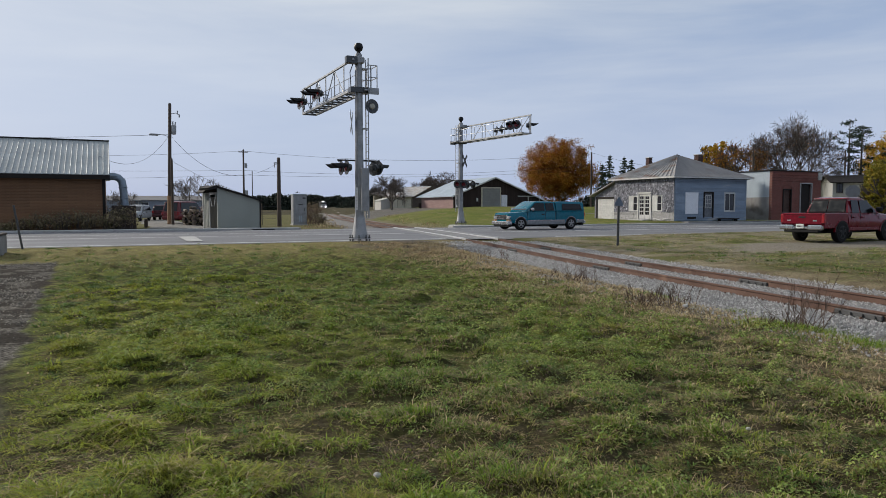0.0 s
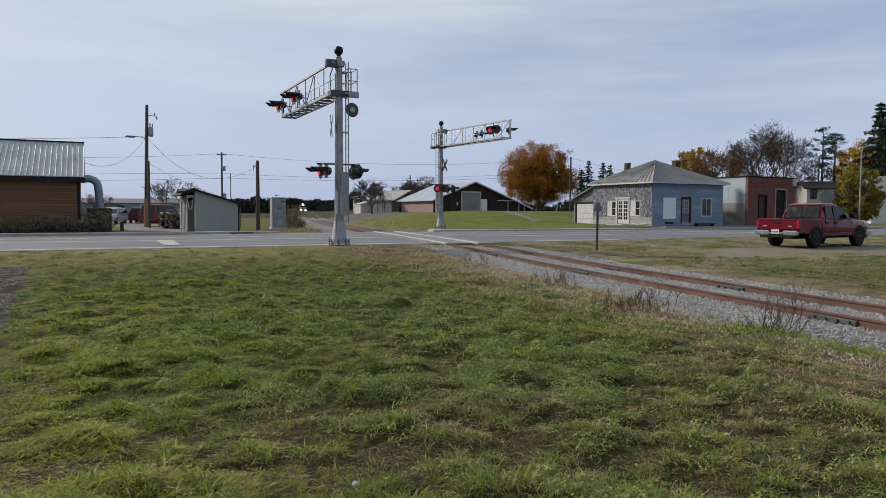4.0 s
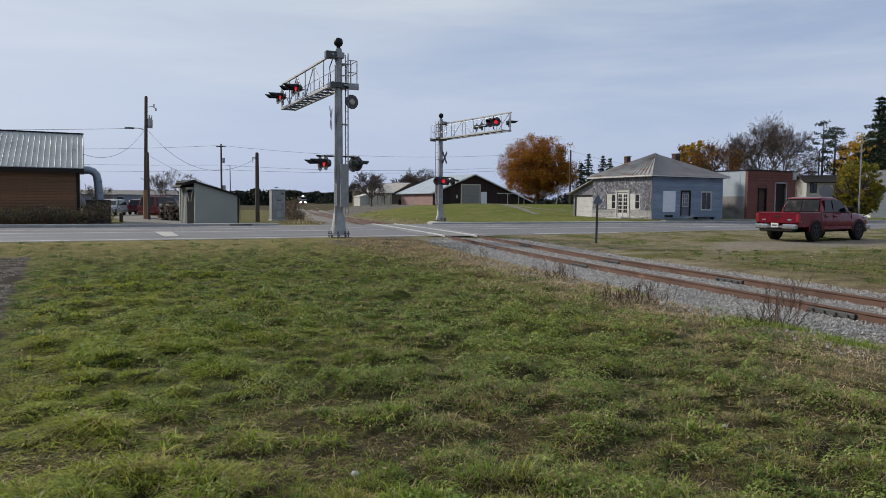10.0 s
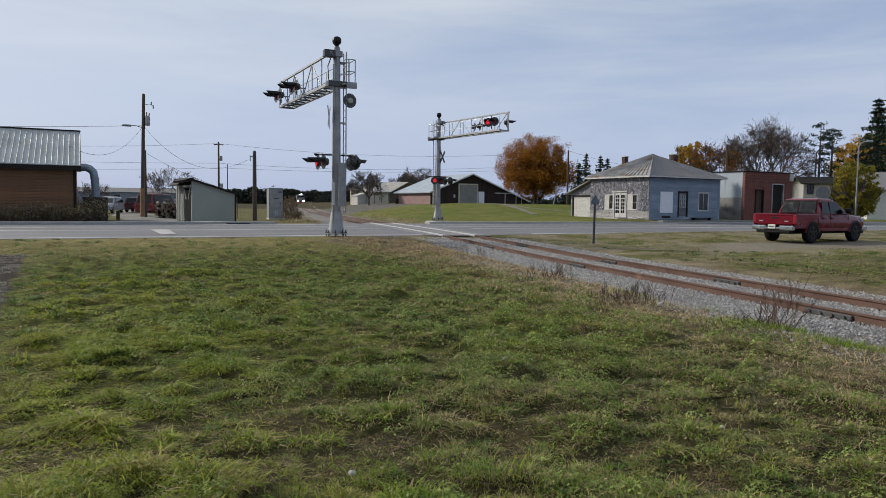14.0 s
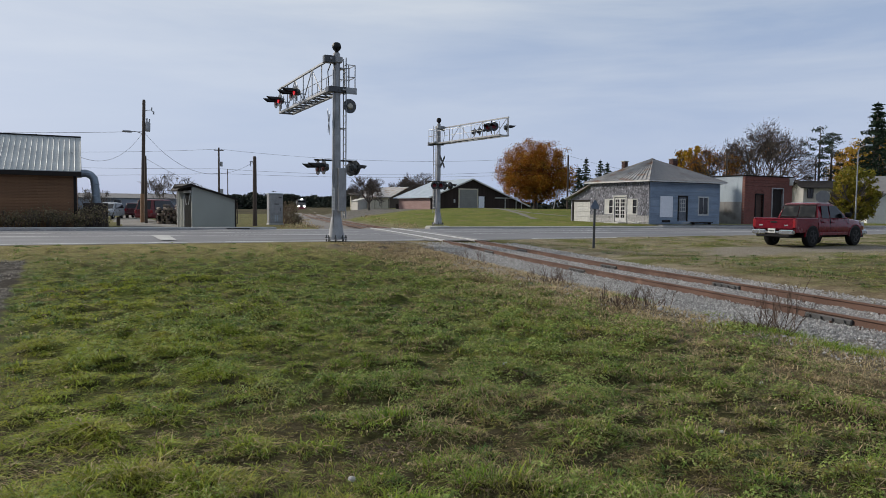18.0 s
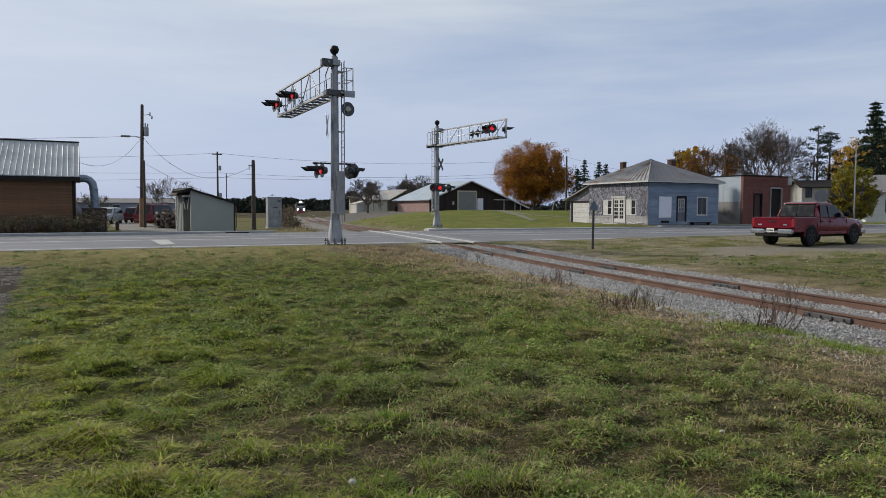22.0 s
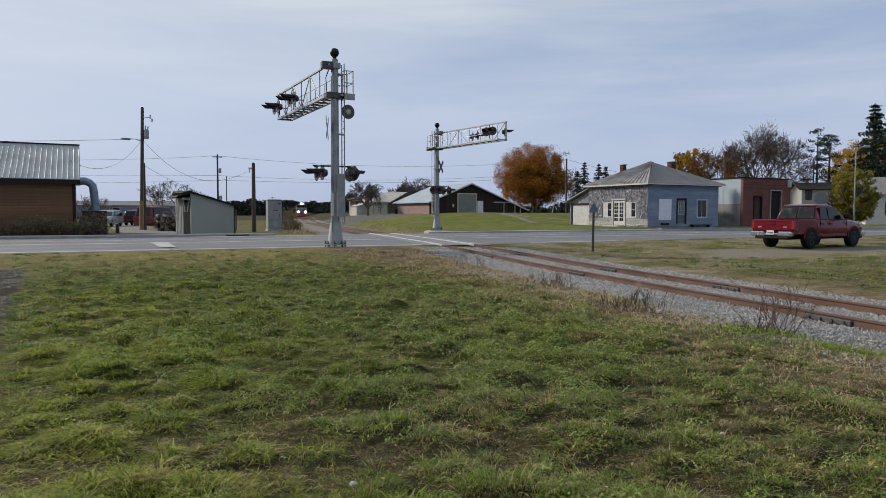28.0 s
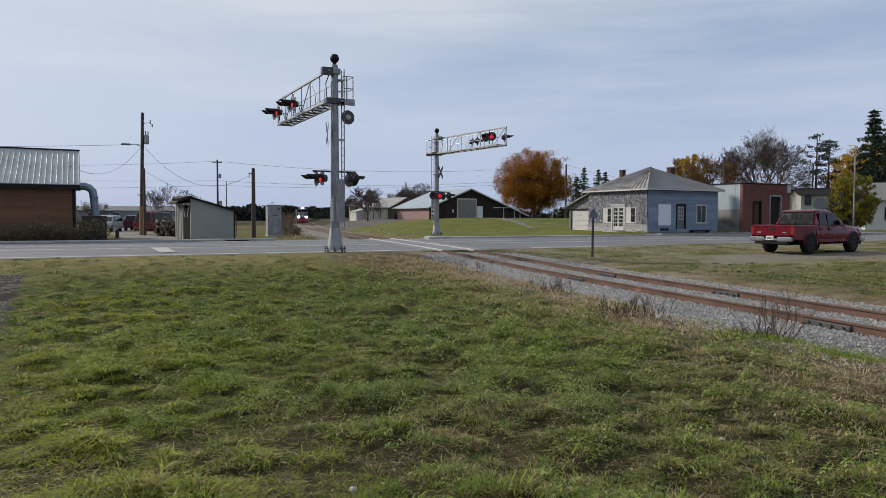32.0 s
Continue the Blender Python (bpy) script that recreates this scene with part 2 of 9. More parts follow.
    def data(self, name, material=None, smooth=False):
        me = bpy.data.meshes.new(name)
        me.from_pydata(self.v, [], self.f)
        bm = bmesh.new()
        bm.from_mesh(me)
        bmesh.ops.recalc_face_normals(bm, faces=bm.faces)
        bm.to_mesh(me)
        bm.free()
        if smooth:
            me.polygons.foreach_set("use_smooth", [True] * len(me.polygons))
            me.set_sharp_from_angle(angle=radians(40))
        if material:
            me.materials.append(material)
        return me


def part(name, mesh, material, parent, label="", smooth=False, at=None):
    ob = new(name, mesh if isinstance(mesh, bpy.types.Mesh) else mesh.data(name, material, smooth))
    ob.parent = parent
    if at is not None:
        ob.matrix_basis = at
    return tagged(ob, label)


def root(name, m, label, category, group="", kind=""):
    ob = new(name)
    ob.matrix_basis = m
    return tagged(ob, label, category, group, kind)


def whole(name, mesh, material, label="", category="", group="", kind="", smooth=False, m=None):
    ob = new(name, mesh if isinstance(mesh, bpy.types.Mesh) else mesh.data(name, material, smooth))
    if m is not None:
        ob.matrix_basis = m
    return tagged(ob, label, category, group, kind)


def ss(a, b, x):
    t = min(1.0, max(0.0, (x - a) / (b - a)))
    return t * t * (3 - 2 * t)


# ---- plan ----
SLANT = 11.15                      # the road's turn against the track, degrees
TS = math.tan(radians(SLANT))
NEAR, FAR = 29.2, 46.0             # road edges where x = 0
TRACK_X = 9.36
ROAD_Z = 0.15


def track_x(y):
    if y < 50:
        return TRACK_X
    if y < 150:
        return TRACK_X + 0.00034 * (y - 50) ** 2
    return TRACK_X + 3.4 + 0.068 * (y - 150)


def rail_top(y):
    return 0.05 + 0.105 * ss(18, 29, y) + 0.1 * ss(60, 140, y)


def ground_z(x, y):
    w = y - TS * x
    z = 0.11 * ss(24, NEAR, w)
    z -= 0.19 * (1 - ss(1.6, 3.2, abs(x - TRACK_X))) * (1 - ss(24, 29, w))
    if NEAR + 0.3 < w < FAR - 0.3:
        return -0.05
    if w >= FAR - 0.3:
        z = 0.13 + 0.28 * ss(FAR, FAR + 1.5, w) * ss(25, 30, x)
        z += 1.25 * ss(50, 82, w) * ss(12, 24, x) * (1 - 0.65 * ss(27, 32, x) * (1 - ss(60, 84, w)))
        z += 0.12 * ss(60, 140, w)
        z -= 0.22 * (1 - ss(3.0, 5.0, abs(x - track_x(y))))
    z += 0.17 * ss(15, 19, x) * ss(13, 19, y) * (1 - ss(NEAR - 2, NEAR, w))
    return z


def cells(x, y, cell, salt=0.0):
    """Jittered clump centres: offset from the nearest one in cells, its own random value, distance in cells."""
    i, j = np.floor(x / cell).astype(int), np.floor(y / cell).astype(int)
    best = np.full(x.shape, 9.0)
    dx, dy, val = np.zeros(x.shape), np.zeros(x.shape), np.zeros(x.shape)
    for a in (-1, 0, 1):
        for b in (-1, 0, 1):
            p, q = i + a, j + b
            h1 = np.modf(np.abs(np.sin(p * 127.1 + q * 311.7 + salt) * 43758.5))[0]
            h2 = np.modf(np.abs(np.sin(p * 269.5 + q * 183.3 + salt) * 24634.6))[0]
            ex, ey = x / cell - p - h1, y / cell - q - h2
            d = np.hypot(ex, ey)
            near = d < best
            best = np.where(near, d, best)
            dx, dy = np.where(near, ex, dx), np.where(near, ey, dy)
            val = np.where(near, np.modf(h1 * 57.3 + h2 * 31.7)[0], val)
    return dx, dy, val, best


def hummocks(x, y):
    """Height of the tussocky turf over the plain ground, by whole arrays."""
    x, y = np.asarray(x, float), np.asarray(y, float)
    wx = x + 0.09 * np.sin(5.1 * y + 1.3 * x) + 0.05 * np.sin(11.0 * x + 4.0 * y)
    wy = y + 0.10 * np.sin(4.3 * x - 1.7 * y) + 0.05 * np.sin(9.0 * y - 5.0 * x)
    z = np.zeros(x.shape)
    for cell, top, salt in ((0.58, 0.095, 0.0), (0.27, 0.070, 3.7)):
        _, _, v, d = cells(wx, wy, cell, salt)
        z = z + top * v ** 1.4 * np.clip(1 - (d / (0.40 + 0.26 * v)) ** 2, 0, 1) ** 0.65
    m = np.clip((TRACK_X - 3.2 - x) / 1.2, 0, 1) * np.clip((NEAR - 1.0 - (y - TS * x)) / 2.0, 0, 1)
    m = m * np.where(y < 22.0, np.clip((x + y * 0.233 + 0.55) / 0.5, 0, 1), 1.0) * np.clip((y - 0.5) / 1.0, 0, 1)
    m2 = 0.45 * np.clip((x - TRACK_X - 2.6) / 1.0, 0, 1) * np.clip((NEAR - 0.6 - (y - TS * x)) / 1.5, 0, 1) * np.clip((40 - x) / 4, 0, 1) * np.clip((y - 0.5) / 1.0, 0, 1)
    m2 = m2 * (1 - np.clip((x - 15.5) / 1.5, 0, 1) * np.clip((3.2 - np.abs(y - 21.8)) / 1.0, 0, 1))
    return z * (m + m2)

# ---- ground, road, track ----


def ground_material():
    m = bpy.data.materials.new("rough_lawn_soil")
    m.use_nodes = True
    nt = m.node_tree
    b = nt.nodes["Principled BSDF"]
    N, L = nt.nodes.new, nt.links.new
    geo = N("ShaderNodeNewGeometry")
    sep = N("ShaderNodeSeparateXYZ")
    L(geo.outputs["Position"], sep.inputs[0])

    def noisy(s, lo, hi, detail=5):
        n = N("ShaderNodeTexNoise")
        n.inputs["Scale"].default_value, n.inputs["Detail"].default_value = s, detail
        L(geo.outputs["Position"], n.inputs["Vector"])
        r = N("ShaderNodeMapRange")
        r.inputs["From Min"].default_value, r.inputs["From Max"].default_value = lo, hi
        L(n.outputs["Fac"], r.inputs["Value"])
        return r.outputs["Result"], n.outputs["Fac"]

    def mix(a, c, f):
        x = N("ShaderNodeMix")
        x.data_type = "RGBA"
        for sock, v in ((x.inputs["Factor"], f), (x.inputs["A"], a), (x.inputs["B"], c)):
            if isinstance(v, float):
                sock.default_value = v
            elif isinstance(v, tuple):
                sock.default_value = (*v, 1)
            else:
                L(v, sock)
        return x.outputs["Result"]

    def math_(op, a, c):
        x = N("ShaderNodeMath")
        x.operation = op
        for sock, v in zip(x.inputs, (a, c)):
            if isinstance(v, (int, float)):
                sock.default_value = v
            else:
                L(v, sock)
        return x.outputs[0]

    def ramp(v, lo, hi, t0=0.0, t1=1.0):
        r = N("ShaderNodeMapRange")
        r.interpolation_type = "SMOOTHSTEP"
        r.inputs["From Min"].default_value, r.inputs["From Max"].default_value = lo, hi
        r.inputs["To Min"].default_value, r.inputs["To Max"].default_value = t0, t1
        L(v, r.inputs["Value"])
        return r.outputs["Result"]

    X, Y = sep.outputs["X"], sep.outputs["Y"]
    f1, _ = noisy(0.35, 0.35, 0.65)
    f2, _ = noisy(1.7, 0.38, 0.62)
    f3, raw = noisy(22.0, 0.3, 0.7)
    f4, wob = noisy(0.9, 0.3, 0.7)
    wob2 = math_("MULTIPLY", math_("SUBTRACT", wob, 0.5), 5.0)
    green = mix((0.026, 0.021, 0.013), (0.044, 0.035, 0.021), f1)
    straw = mix((0.085, 0.064, 0.038), (0.045, 0.036, 0.024), f2)
    c = mix(green, straw, ramp(f2, 0.45, 1.0, 0.05, 0.75))
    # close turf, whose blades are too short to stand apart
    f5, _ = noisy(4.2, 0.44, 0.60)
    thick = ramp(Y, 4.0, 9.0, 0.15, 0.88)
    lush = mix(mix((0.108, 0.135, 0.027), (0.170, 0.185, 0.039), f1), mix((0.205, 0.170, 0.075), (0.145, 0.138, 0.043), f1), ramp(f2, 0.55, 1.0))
    # near-black noise spots put the shade between turf clumps into the colour
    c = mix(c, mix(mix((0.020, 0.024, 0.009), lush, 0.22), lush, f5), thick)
    # dry strip between lawn and ballast
    side = math_("ADD", math_("ABSOLUTE", math_("SUBTRACT", X, TRACK_X), 0), wob2)
    dry = math_("MULTIPLY", ramp(side, 2.0, 5.6, 1.0, 0.0), ramp(Y, 60, 75, 1.0, 0.0))
    c = mix(c, mix((0.21, 0.170, 0.105), (0.13, 0.10, 0.062), f2), dry)
    mud = math_("MULTIPLY", ramp(math_("ADD", math_("ABSOLUTE", math_("SUBTRACT", X, 6.45), 0), math_("MULTIPLY", wob2, 0.3)), 0.35, 0.8, 0.9, 0.0), ramp(Y, 12.0, 16.0, 1.0, 0.0))
    c = mix(c, mix((0.085, 0.066, 0.048), (0.14, 0.118, 0.092), f3), mud)
    # thicker turf with dry patches past the track
    turf = math_("MULTIPLY", ramp(Y, 12, 20), 0.8)
    band, _ = noisy(0.55, 0.40, 0.54)
    c = mix(c, mix(mix((0.075, 0.085, 0.026), (0.120, 0.120, 0.040), f2), mix((0.27, 0.235, 0.165), (0.19, 0.155, 0.10), f2), band), math_("MULTIPLY", turf, ramp(X, 4.0, 11.5)))
    # trodden verge along the highway
    verge = math_("MULTIPLY", ramp(math_("ADD", math_("SUBTRACT", Y, math_("MULTIPLY", X, TS)), math_("MULTIPLY", wob2, 0.5)), 17.0, 26.0), 0.8)
    c = mix(c, mix((0.27, 0.225, 0.10), (0.17, 0.145, 0.062), f2), math_("MULTIPLY", verge, ramp(X, 6.5, 9.5, 1.0, 0.0)))
    # bare brown dirt towards the crossing
    spot = math_("ADD", math_("ADD", math_("MULTIPLY", math_("ABSOLUTE", math_("SUBTRACT", X, 5.9), 0), 0.30), math_("MULTIPLY", math_("ABSOLUTE", math_("SUBTRACT", Y, 26.6), 0), 0.16)), math_("MULTIPLY", wob2, 0.25))
    c = mix(c, mix((0.185, 0.155, 0.125), (0.085, 0.068, 0.052), f3), ramp(spot, 0.55, 1.15, 0.92, 0.0))
    # gravel lot beside the lawn
    edge = math_("ADD", math_("ADD", X, math_("MULTIPLY", Y, 0.233)), math_("MULTIPLY", wob2, 0.12))
    lot = math_("MULTIPLY", ramp(edge, -0.78, -0.60, 1.0, 0.0), ramp(math_("ADD", Y, math_("MULTIPLY", wob2, 0.3)), 21.4, 22.0, 1.0, 0.0))
    stone = mix((0.045, 0.04, 0.034), (0.17, 0.155, 0.13), f3)
    stone = mix(stone, (0.04, 0.034, 0.027), ramp(f2, 0.25, 0.6))
    c = mix(c, stone, lot)
    # worn dirt where cars stop
    dirt = math_("MULTIPLY", ramp(math_("ADD", X, math_("MULTIPLY", wob2, 0.6)), 15.5, 17.5), ramp(math_("ABSOLUTE", math_("SUBTRACT", math_("ADD", Y, math_("MULTIPLY", wob2, 0.5)), 21.8), 0), 1.2, 2.6, 1.0, 0.0))
    c = mix(c, mix((0.17, 0.145, 0.115), (0.25, 0.225, 0.19), f3), math_("MULTIPLY", dirt, 0.85))
    # mown lawn across the highway
    across = math_("SUBTRACT", Y, math_("MULTIPLY", X, TS))
    beyond = ramp(across, FAR + 0.5, FAR + 1.5)
    c = mix(c, mix((0.105, 0.105, 0.040), (0.160, 0.140, 0.066), f2), math_("MULTIPLY", beyond, ramp(X, 5.0, 7.0, 1.0, 0.0)))
    c = mix(c, mix(mix((0.105, 0.130, 0.028), (0.160, 0.165, 0.042), f1), (0.20, 0.165, 0.085), ramp(f4, 0.45, 1.0, 0.0, 0.8)), math_("MULTIPLY", beyond, ramp(X, 12.5, 15.0)))
    # gravel yard before the outbuilding
    yard = math_("MULTIPLY", math_("MULTIPLY", ramp(math_("ADD", Y, wob2), 90, 96), ramp(Y, 128, 136, 1.0, 0.0)), ramp(math_("ADD", X, wob2), 22, 27, 1.0, 0.0))
    wild = mix((0.085, 0.070, 0.040), (0.055, 0.050, 0.028), f1)
    c = mix(c, wild, ramp(Y, 128, 136))
    c = mix(c, mix((0.17, 0.16, 0.145), (0.11, 0.10, 0.085), f2), math_("MULTIPLY", yard, ramp(X, 3, 6)))
    fine = N("ShaderNodeMix")
    fine.data_type, fine.blend_type = "RGBA", "MULTIPLY"
    fine.inputs["Factor"].default_value = 1.0
    L(c, fine.inputs["A"])
    L(mix((0.55, 0.55, 0.55), (1.25, 1.25, 1.25), f3), fine.inputs["B"])
    L(fine.outputs["Result"], b.inputs["Base Color"])
    b.inputs["Roughness"].default_value = 0.95
    b.inputs["Specular IOR Level"].default_value = 0.04
    bp = N("ShaderNodeBump")
    bp.inputs["Strength"].default_value, bp.inputs["Distance"].default_value = 0.8, 0.04
    L(raw, bp.inputs["Height"])
    L(bp.outputs["Normal"], b.inputs["Normal"])
    return m


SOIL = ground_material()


def axis(breaks):
    out = []
    for a, b, s in breaks:
        n = max(1, round((b - a) / s))
        out += [a + (b - a) * k / n for k in range(n)]
    return out + [breaks[-1][1]]


def build_ground():
    xs = axis([(-2500, -300, 300), (-300, -60, 30), (-60, -16, 4), (-16, -8.5, 0.5), (-8.5, 6.4, 0.13), (6.4, 12, 0.25), (12, 30, 0.3), (30, 40, 0.7), (40, 90, 3), (90, 300, 30), (300, 2500, 300)])
    # rows follow the slanted road so that its edges stay straight
    ws = axis([(-60, -4, 8), (-4, 2, 0.5), (2, 16, 0.13), (16, 28.5, 0.18), (28.5, 52, 0.4), (52, 120, 2.5), (120, 400, 40), (400, 3000, 300)])
    verts, faces = [], []
    for w in ws:
        for x in xs:
            y = w + TS * x if abs(x) < 200 else w + TS * math.copysign(200, x)
            z = ground_z(x, y) if abs(x) < 200 else 0.15
            if abs(x) < 40 and w < 29:
                z += (0.05 * noise.noise((x * 1.1, y * 0.35, 9)) if x + y * 0.233 < -0.9 and y < 21 else 0.0) + 0.035 * (noise.noise((x * 0.5, y * 0.5, 0)) + 0.6 * noise.noise((x * 1.6, y * 1.6, 3))) * min(1, abs(x - TRACK_X) / 4)
            verts.append((x, y, z))
    va = np.array(verts)
    va[:, 2] += hummocks(va[:, 0], va[:, 1])
    verts = [tuple(p) for p in va]
    nx = len(xs)
    for j in range(len(ws) - 1):
        for i in range(nx - 1):
            a = j * nx + i
            faces.append((a, a + 1, a + nx + 1, a + nx))
    me = bpy.data.meshes.new("ground")
    me.from_pydata(verts, [], faces)
    me.polygons.foreach_set("use_smooth", [True] * len(me.polygons))
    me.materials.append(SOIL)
    return tagged(new("ground", me), "uneven lawn and bare soil with a gravel lot", "ground", kind="structure")


build_ground()
ROADM = pose(0, 0, 0, 0, 0, SLANT)
CS = math.cos(radians(SLANT))
RN, RF = NEAR * CS, FAR * CS       # road edges in the road's own frame


def build_road():
    m = Mesh()
    xs = [-400, -120] + [-60 + 4 * k for k in range(36)] + [140, 400]
    ys = [RN, RN + 0.5, RN + 4, (RN + RF) / 2, RF - 4, RF]
    crown = [0.115, 0.13, 0.15, 0.165, 0.15, 0.135]
    nx = len(xs)
    m.add([(x, y, z) for y, z in zip(ys, crown) for x in xs], [(j * nx + i, j * nx + i + 1, (j + 1) * nx + i + 1, (j + 1) * nx + i) for j in range(len(ys) - 1) for i in range(nx - 1)])
    # skirts give the slab its thickness
    m.box(-400, RN - 0.06, -0.1, 400, RN, 0.112)
    whole("road", m, ASPHALT, "grey worn asphalt highway with tyre-darkened lanes", "road", kind="structure", m=ROADM)


build_road()


def road_z(v):
    return float(np.interp(v, [RN, RN + 0.5, RN + 4, (RN + RF) / 2, RF - 4, RF], [0.115, 0.13, 0.15, 0.165, 0.15, 0.135]))


def road_strip(name, x0, x1, v0, v1, lift, material, label):
    m = Mesh()
    n = max(1, int((x1 - x0) / 8))
    for k in range(n):
        a, b = x0 + (x1 - x0) * k / n, x0 + (x1 - x0) * (k + 1) / n
        m.add([(a, v0, road_z(v0) + lift), (b, v0, road_z(v0) + lift), (b, v1, road_z(v1) + lift), (a, v1, road_z(v1) + lift)], [(0, 1, 2, 3)])
    return whole(name, m, material, label, "road marking", kind="structure", m=ROADM)


def kerb(name, x0, x1):
    k = Mesh()
    x = x0
    while x < x1:
        k.box(x, RF, 0.0, min(x + 3.0, x1) - 0.015, RF + 0.9, 0.25, 0.02)
        x += 3.0
    return whole(name, k, CONCRETE, "pale concrete kerb and walk along the highway", "kerb", kind="structure", m=ROADM)


kerb("kerb", -60, 11.0)
kerb("kerb", 22.0, 90)
for va, vb in ((RN + 0.30, RN + 0.50), (36.0 * CS - 0.34, 36.0 * CS - 0.10), (39.6 * CS - 0.34, 39.6 * CS - 0.10), (RF - 2.34, RF - 2.10)):
    road_strip("lane_line", -90, 14.2, va, vb, 0.006, LINEPAINT, "worn white lane line on the highway")
    road_strip("lane_line", 19.8, 110, va, vb, 0.006, LINEPAINT, "worn white lane line on the highway")


def rail_profile():
    """Half-metre-free rail section: x across, z from the base."""
    return [(-0.07, 0), (0.07, 0), (0.07, 0.012), (0.014, 0.028), (0.009, 0.09), (0.009, 0.125), (0.035, 0.138), (0.036, 0.165), (0.028, 0.172), (-0.028, 0.172), (-0.036, 0.165), (-0.035, 0.138), (-0.009, 0.125), (-0.009, 0.09), (-0.014, 0.028), (-0.07, 0.012)]


def sweep(off, y0, y1, step):
    prof = rail_profile()
    n = len(prof)
    ys = axis([(y0, y1, step)])
    m = Mesh()
    vs = []
    for y in ys:
        vs += [(track_x(y) + off + px, y, rail_top(y) - 0.172 + pz) for px, pz in prof]
    fs = []
    for j in range(len(ys) - 1):
        fs += [(j * n + k, j * n + (k + 1) % n, (j + 1) * n + (k + 1) % n, (j + 1) * n + k) for k in range(n)]
    fs += [tuple(range(n))[::-1], tuple(range((len(ys) - 1) * n, len(ys) * n))]
    return m.add(vs, fs)


track = root("railway_track", pose(0, 0, 0), "single railway track with rusty rails and weathered wooden ties", "railway track", kind="structure")
for off in (-0.752, 0.752):
    rail = sweep(off, -40, 420, 2.0).data("rail", RAILRUST, True)
    rail.materials.append(RAILTOP)
    for p in rail.polygons:
        if p.normal.z > 0.9 and p.center.z > rail_top(p.center.y) - 0.01:
            p.material_index = 1
    part("rail", rail, None, track, "rust-brown steel rail with a worn head")

# ---- crossing signals ----
DULLRED = mat("dull_red_lens", (0.20, 0.008, 0.016), (0.13, 0.006, 0.012), rough=0.25, fine=120)
LITRED = mat("lit_red_lamp", (0.5, 0.02, 0.02), (0.4, 0.02, 0.02), rough=0.3, emit=(1.0, 0.03, 0.05), power=0.55)
SIGN_BACK = mat("sign_aluminium", (0.50, 0.51, 0.52), (0.40, 0.41, 0.42), rough=0.45, metal=0.5)
DISCGREY = mat("weathered_black_disc", (0.018, 0.019, 0.021), (0.032, 0.034, 0.036), rough=0.26, spec=0.6, bump=0.05)
CLEARLENS = mat("clear_lens", (0.35, 0.33, 0.28), (0.45, 0.40, 0.30), rough=0.2, metal=0.3)
BULBS = {0: [], 1: []}


def head_meshes():
    disc = Mesh().lathe([(0.05, -0.20), (0.13, -0.20), (0.155, -0.16), (0.16, -0.02), (0.30, -0.015), (0.305, 0.0), (0.30, 0.008), (0.17, 0.008), (0.168, 0.03), (0.05, 0.03)], 20, pose(0, 0, 0, -90)).data("signal_head", DISCGREY, True)
    hood = Mesh()
    n = 14
    for k in range(n):
        a0, a1 = radians(5 + 170 * k / n), radians(5 + 170 * (k + 1) / n)
        l0 = 0.68 * (0.55 + 0.45 * max(0, math.sin(a0)))
        l1 = 0.68 * (0.55 + 0.45 * max(0, math.sin(a1)))
        ring = []
        for r in (0.17, 0.176):
            for a, l in ((a0, l0), (a1, l1)):
                ring += [(r * math.cos(a), 0.01, r * math.sin(a)), (r * math.cos(a) * 1.03, l, r * math.sin(a) * 1.03 - 0.02)]
        hood.add(ring, [(0, 1, 3, 2), (4, 6, 7, 5), (1, 5, 7, 3), (0, 2, 6, 4), (0, 4, 5, 1), (2, 3, 7, 6)])
    lens = Mesh().lathe([(0.158, 0.0), (0.15, 0.018), (0.11, 0.03), (0.04, 0.036)], 18, pose(0, 0.03, 0, -90)).data("lens", DULLRED, True)
    bulb = Mesh().lathe([(0.03, 0.0), (0.148, 0.004), (0.135, 0.014), (0.04, 0.018)], 16, pose(0, 0, 0, -90)).data("lamp", LITRED, True)
    return disc, hood.data("visor", BLACK, False), lens, bulb


HEAD = head_meshes()


def signal_head(mast, m, phase=None, hooded=True):
    """A flasher facing local +y. phase: which half of the wig-wag it is lit in."""
    disc, hood, lens, bulb = HEAD
    h = part("signal_head", disc, None, mast, "black round flasher with a hooded red lens", at=m)
    if hooded:
        part("visor", hood, None, h)
        part("lens", lens, None, h, "dull red glass lens")
    else:
        part("lens", Mesh().lathe([(0.13, 0.0), (0.11, 0.03), (0.04, 0.04)], 16, pose(0, 0.03, 0, -90)), CLEARLENS, h, "clear unlit lamp lens", True)
    if phase is not None:
        b = part("lamp", bulb, None, h, "glowing red lamp")
        BULBS[phase].append(b)
    return h


def crossbuck(mast, m, material=None):
    s = Mesh()
    for a in (45, -45):
        s.box(-0.61, -0.006 + (0.013 if a > 0 else 0), -0.115, 0.61, 0.006 + (0.013 if a > 0 else 0), 0.115, 0.003, pose(0, 0, 0, 0, a, 0))
    return part("crossbuck", s, material or SIGN_BACK, mast, "white crossed boards of a crossing sign", at=m)


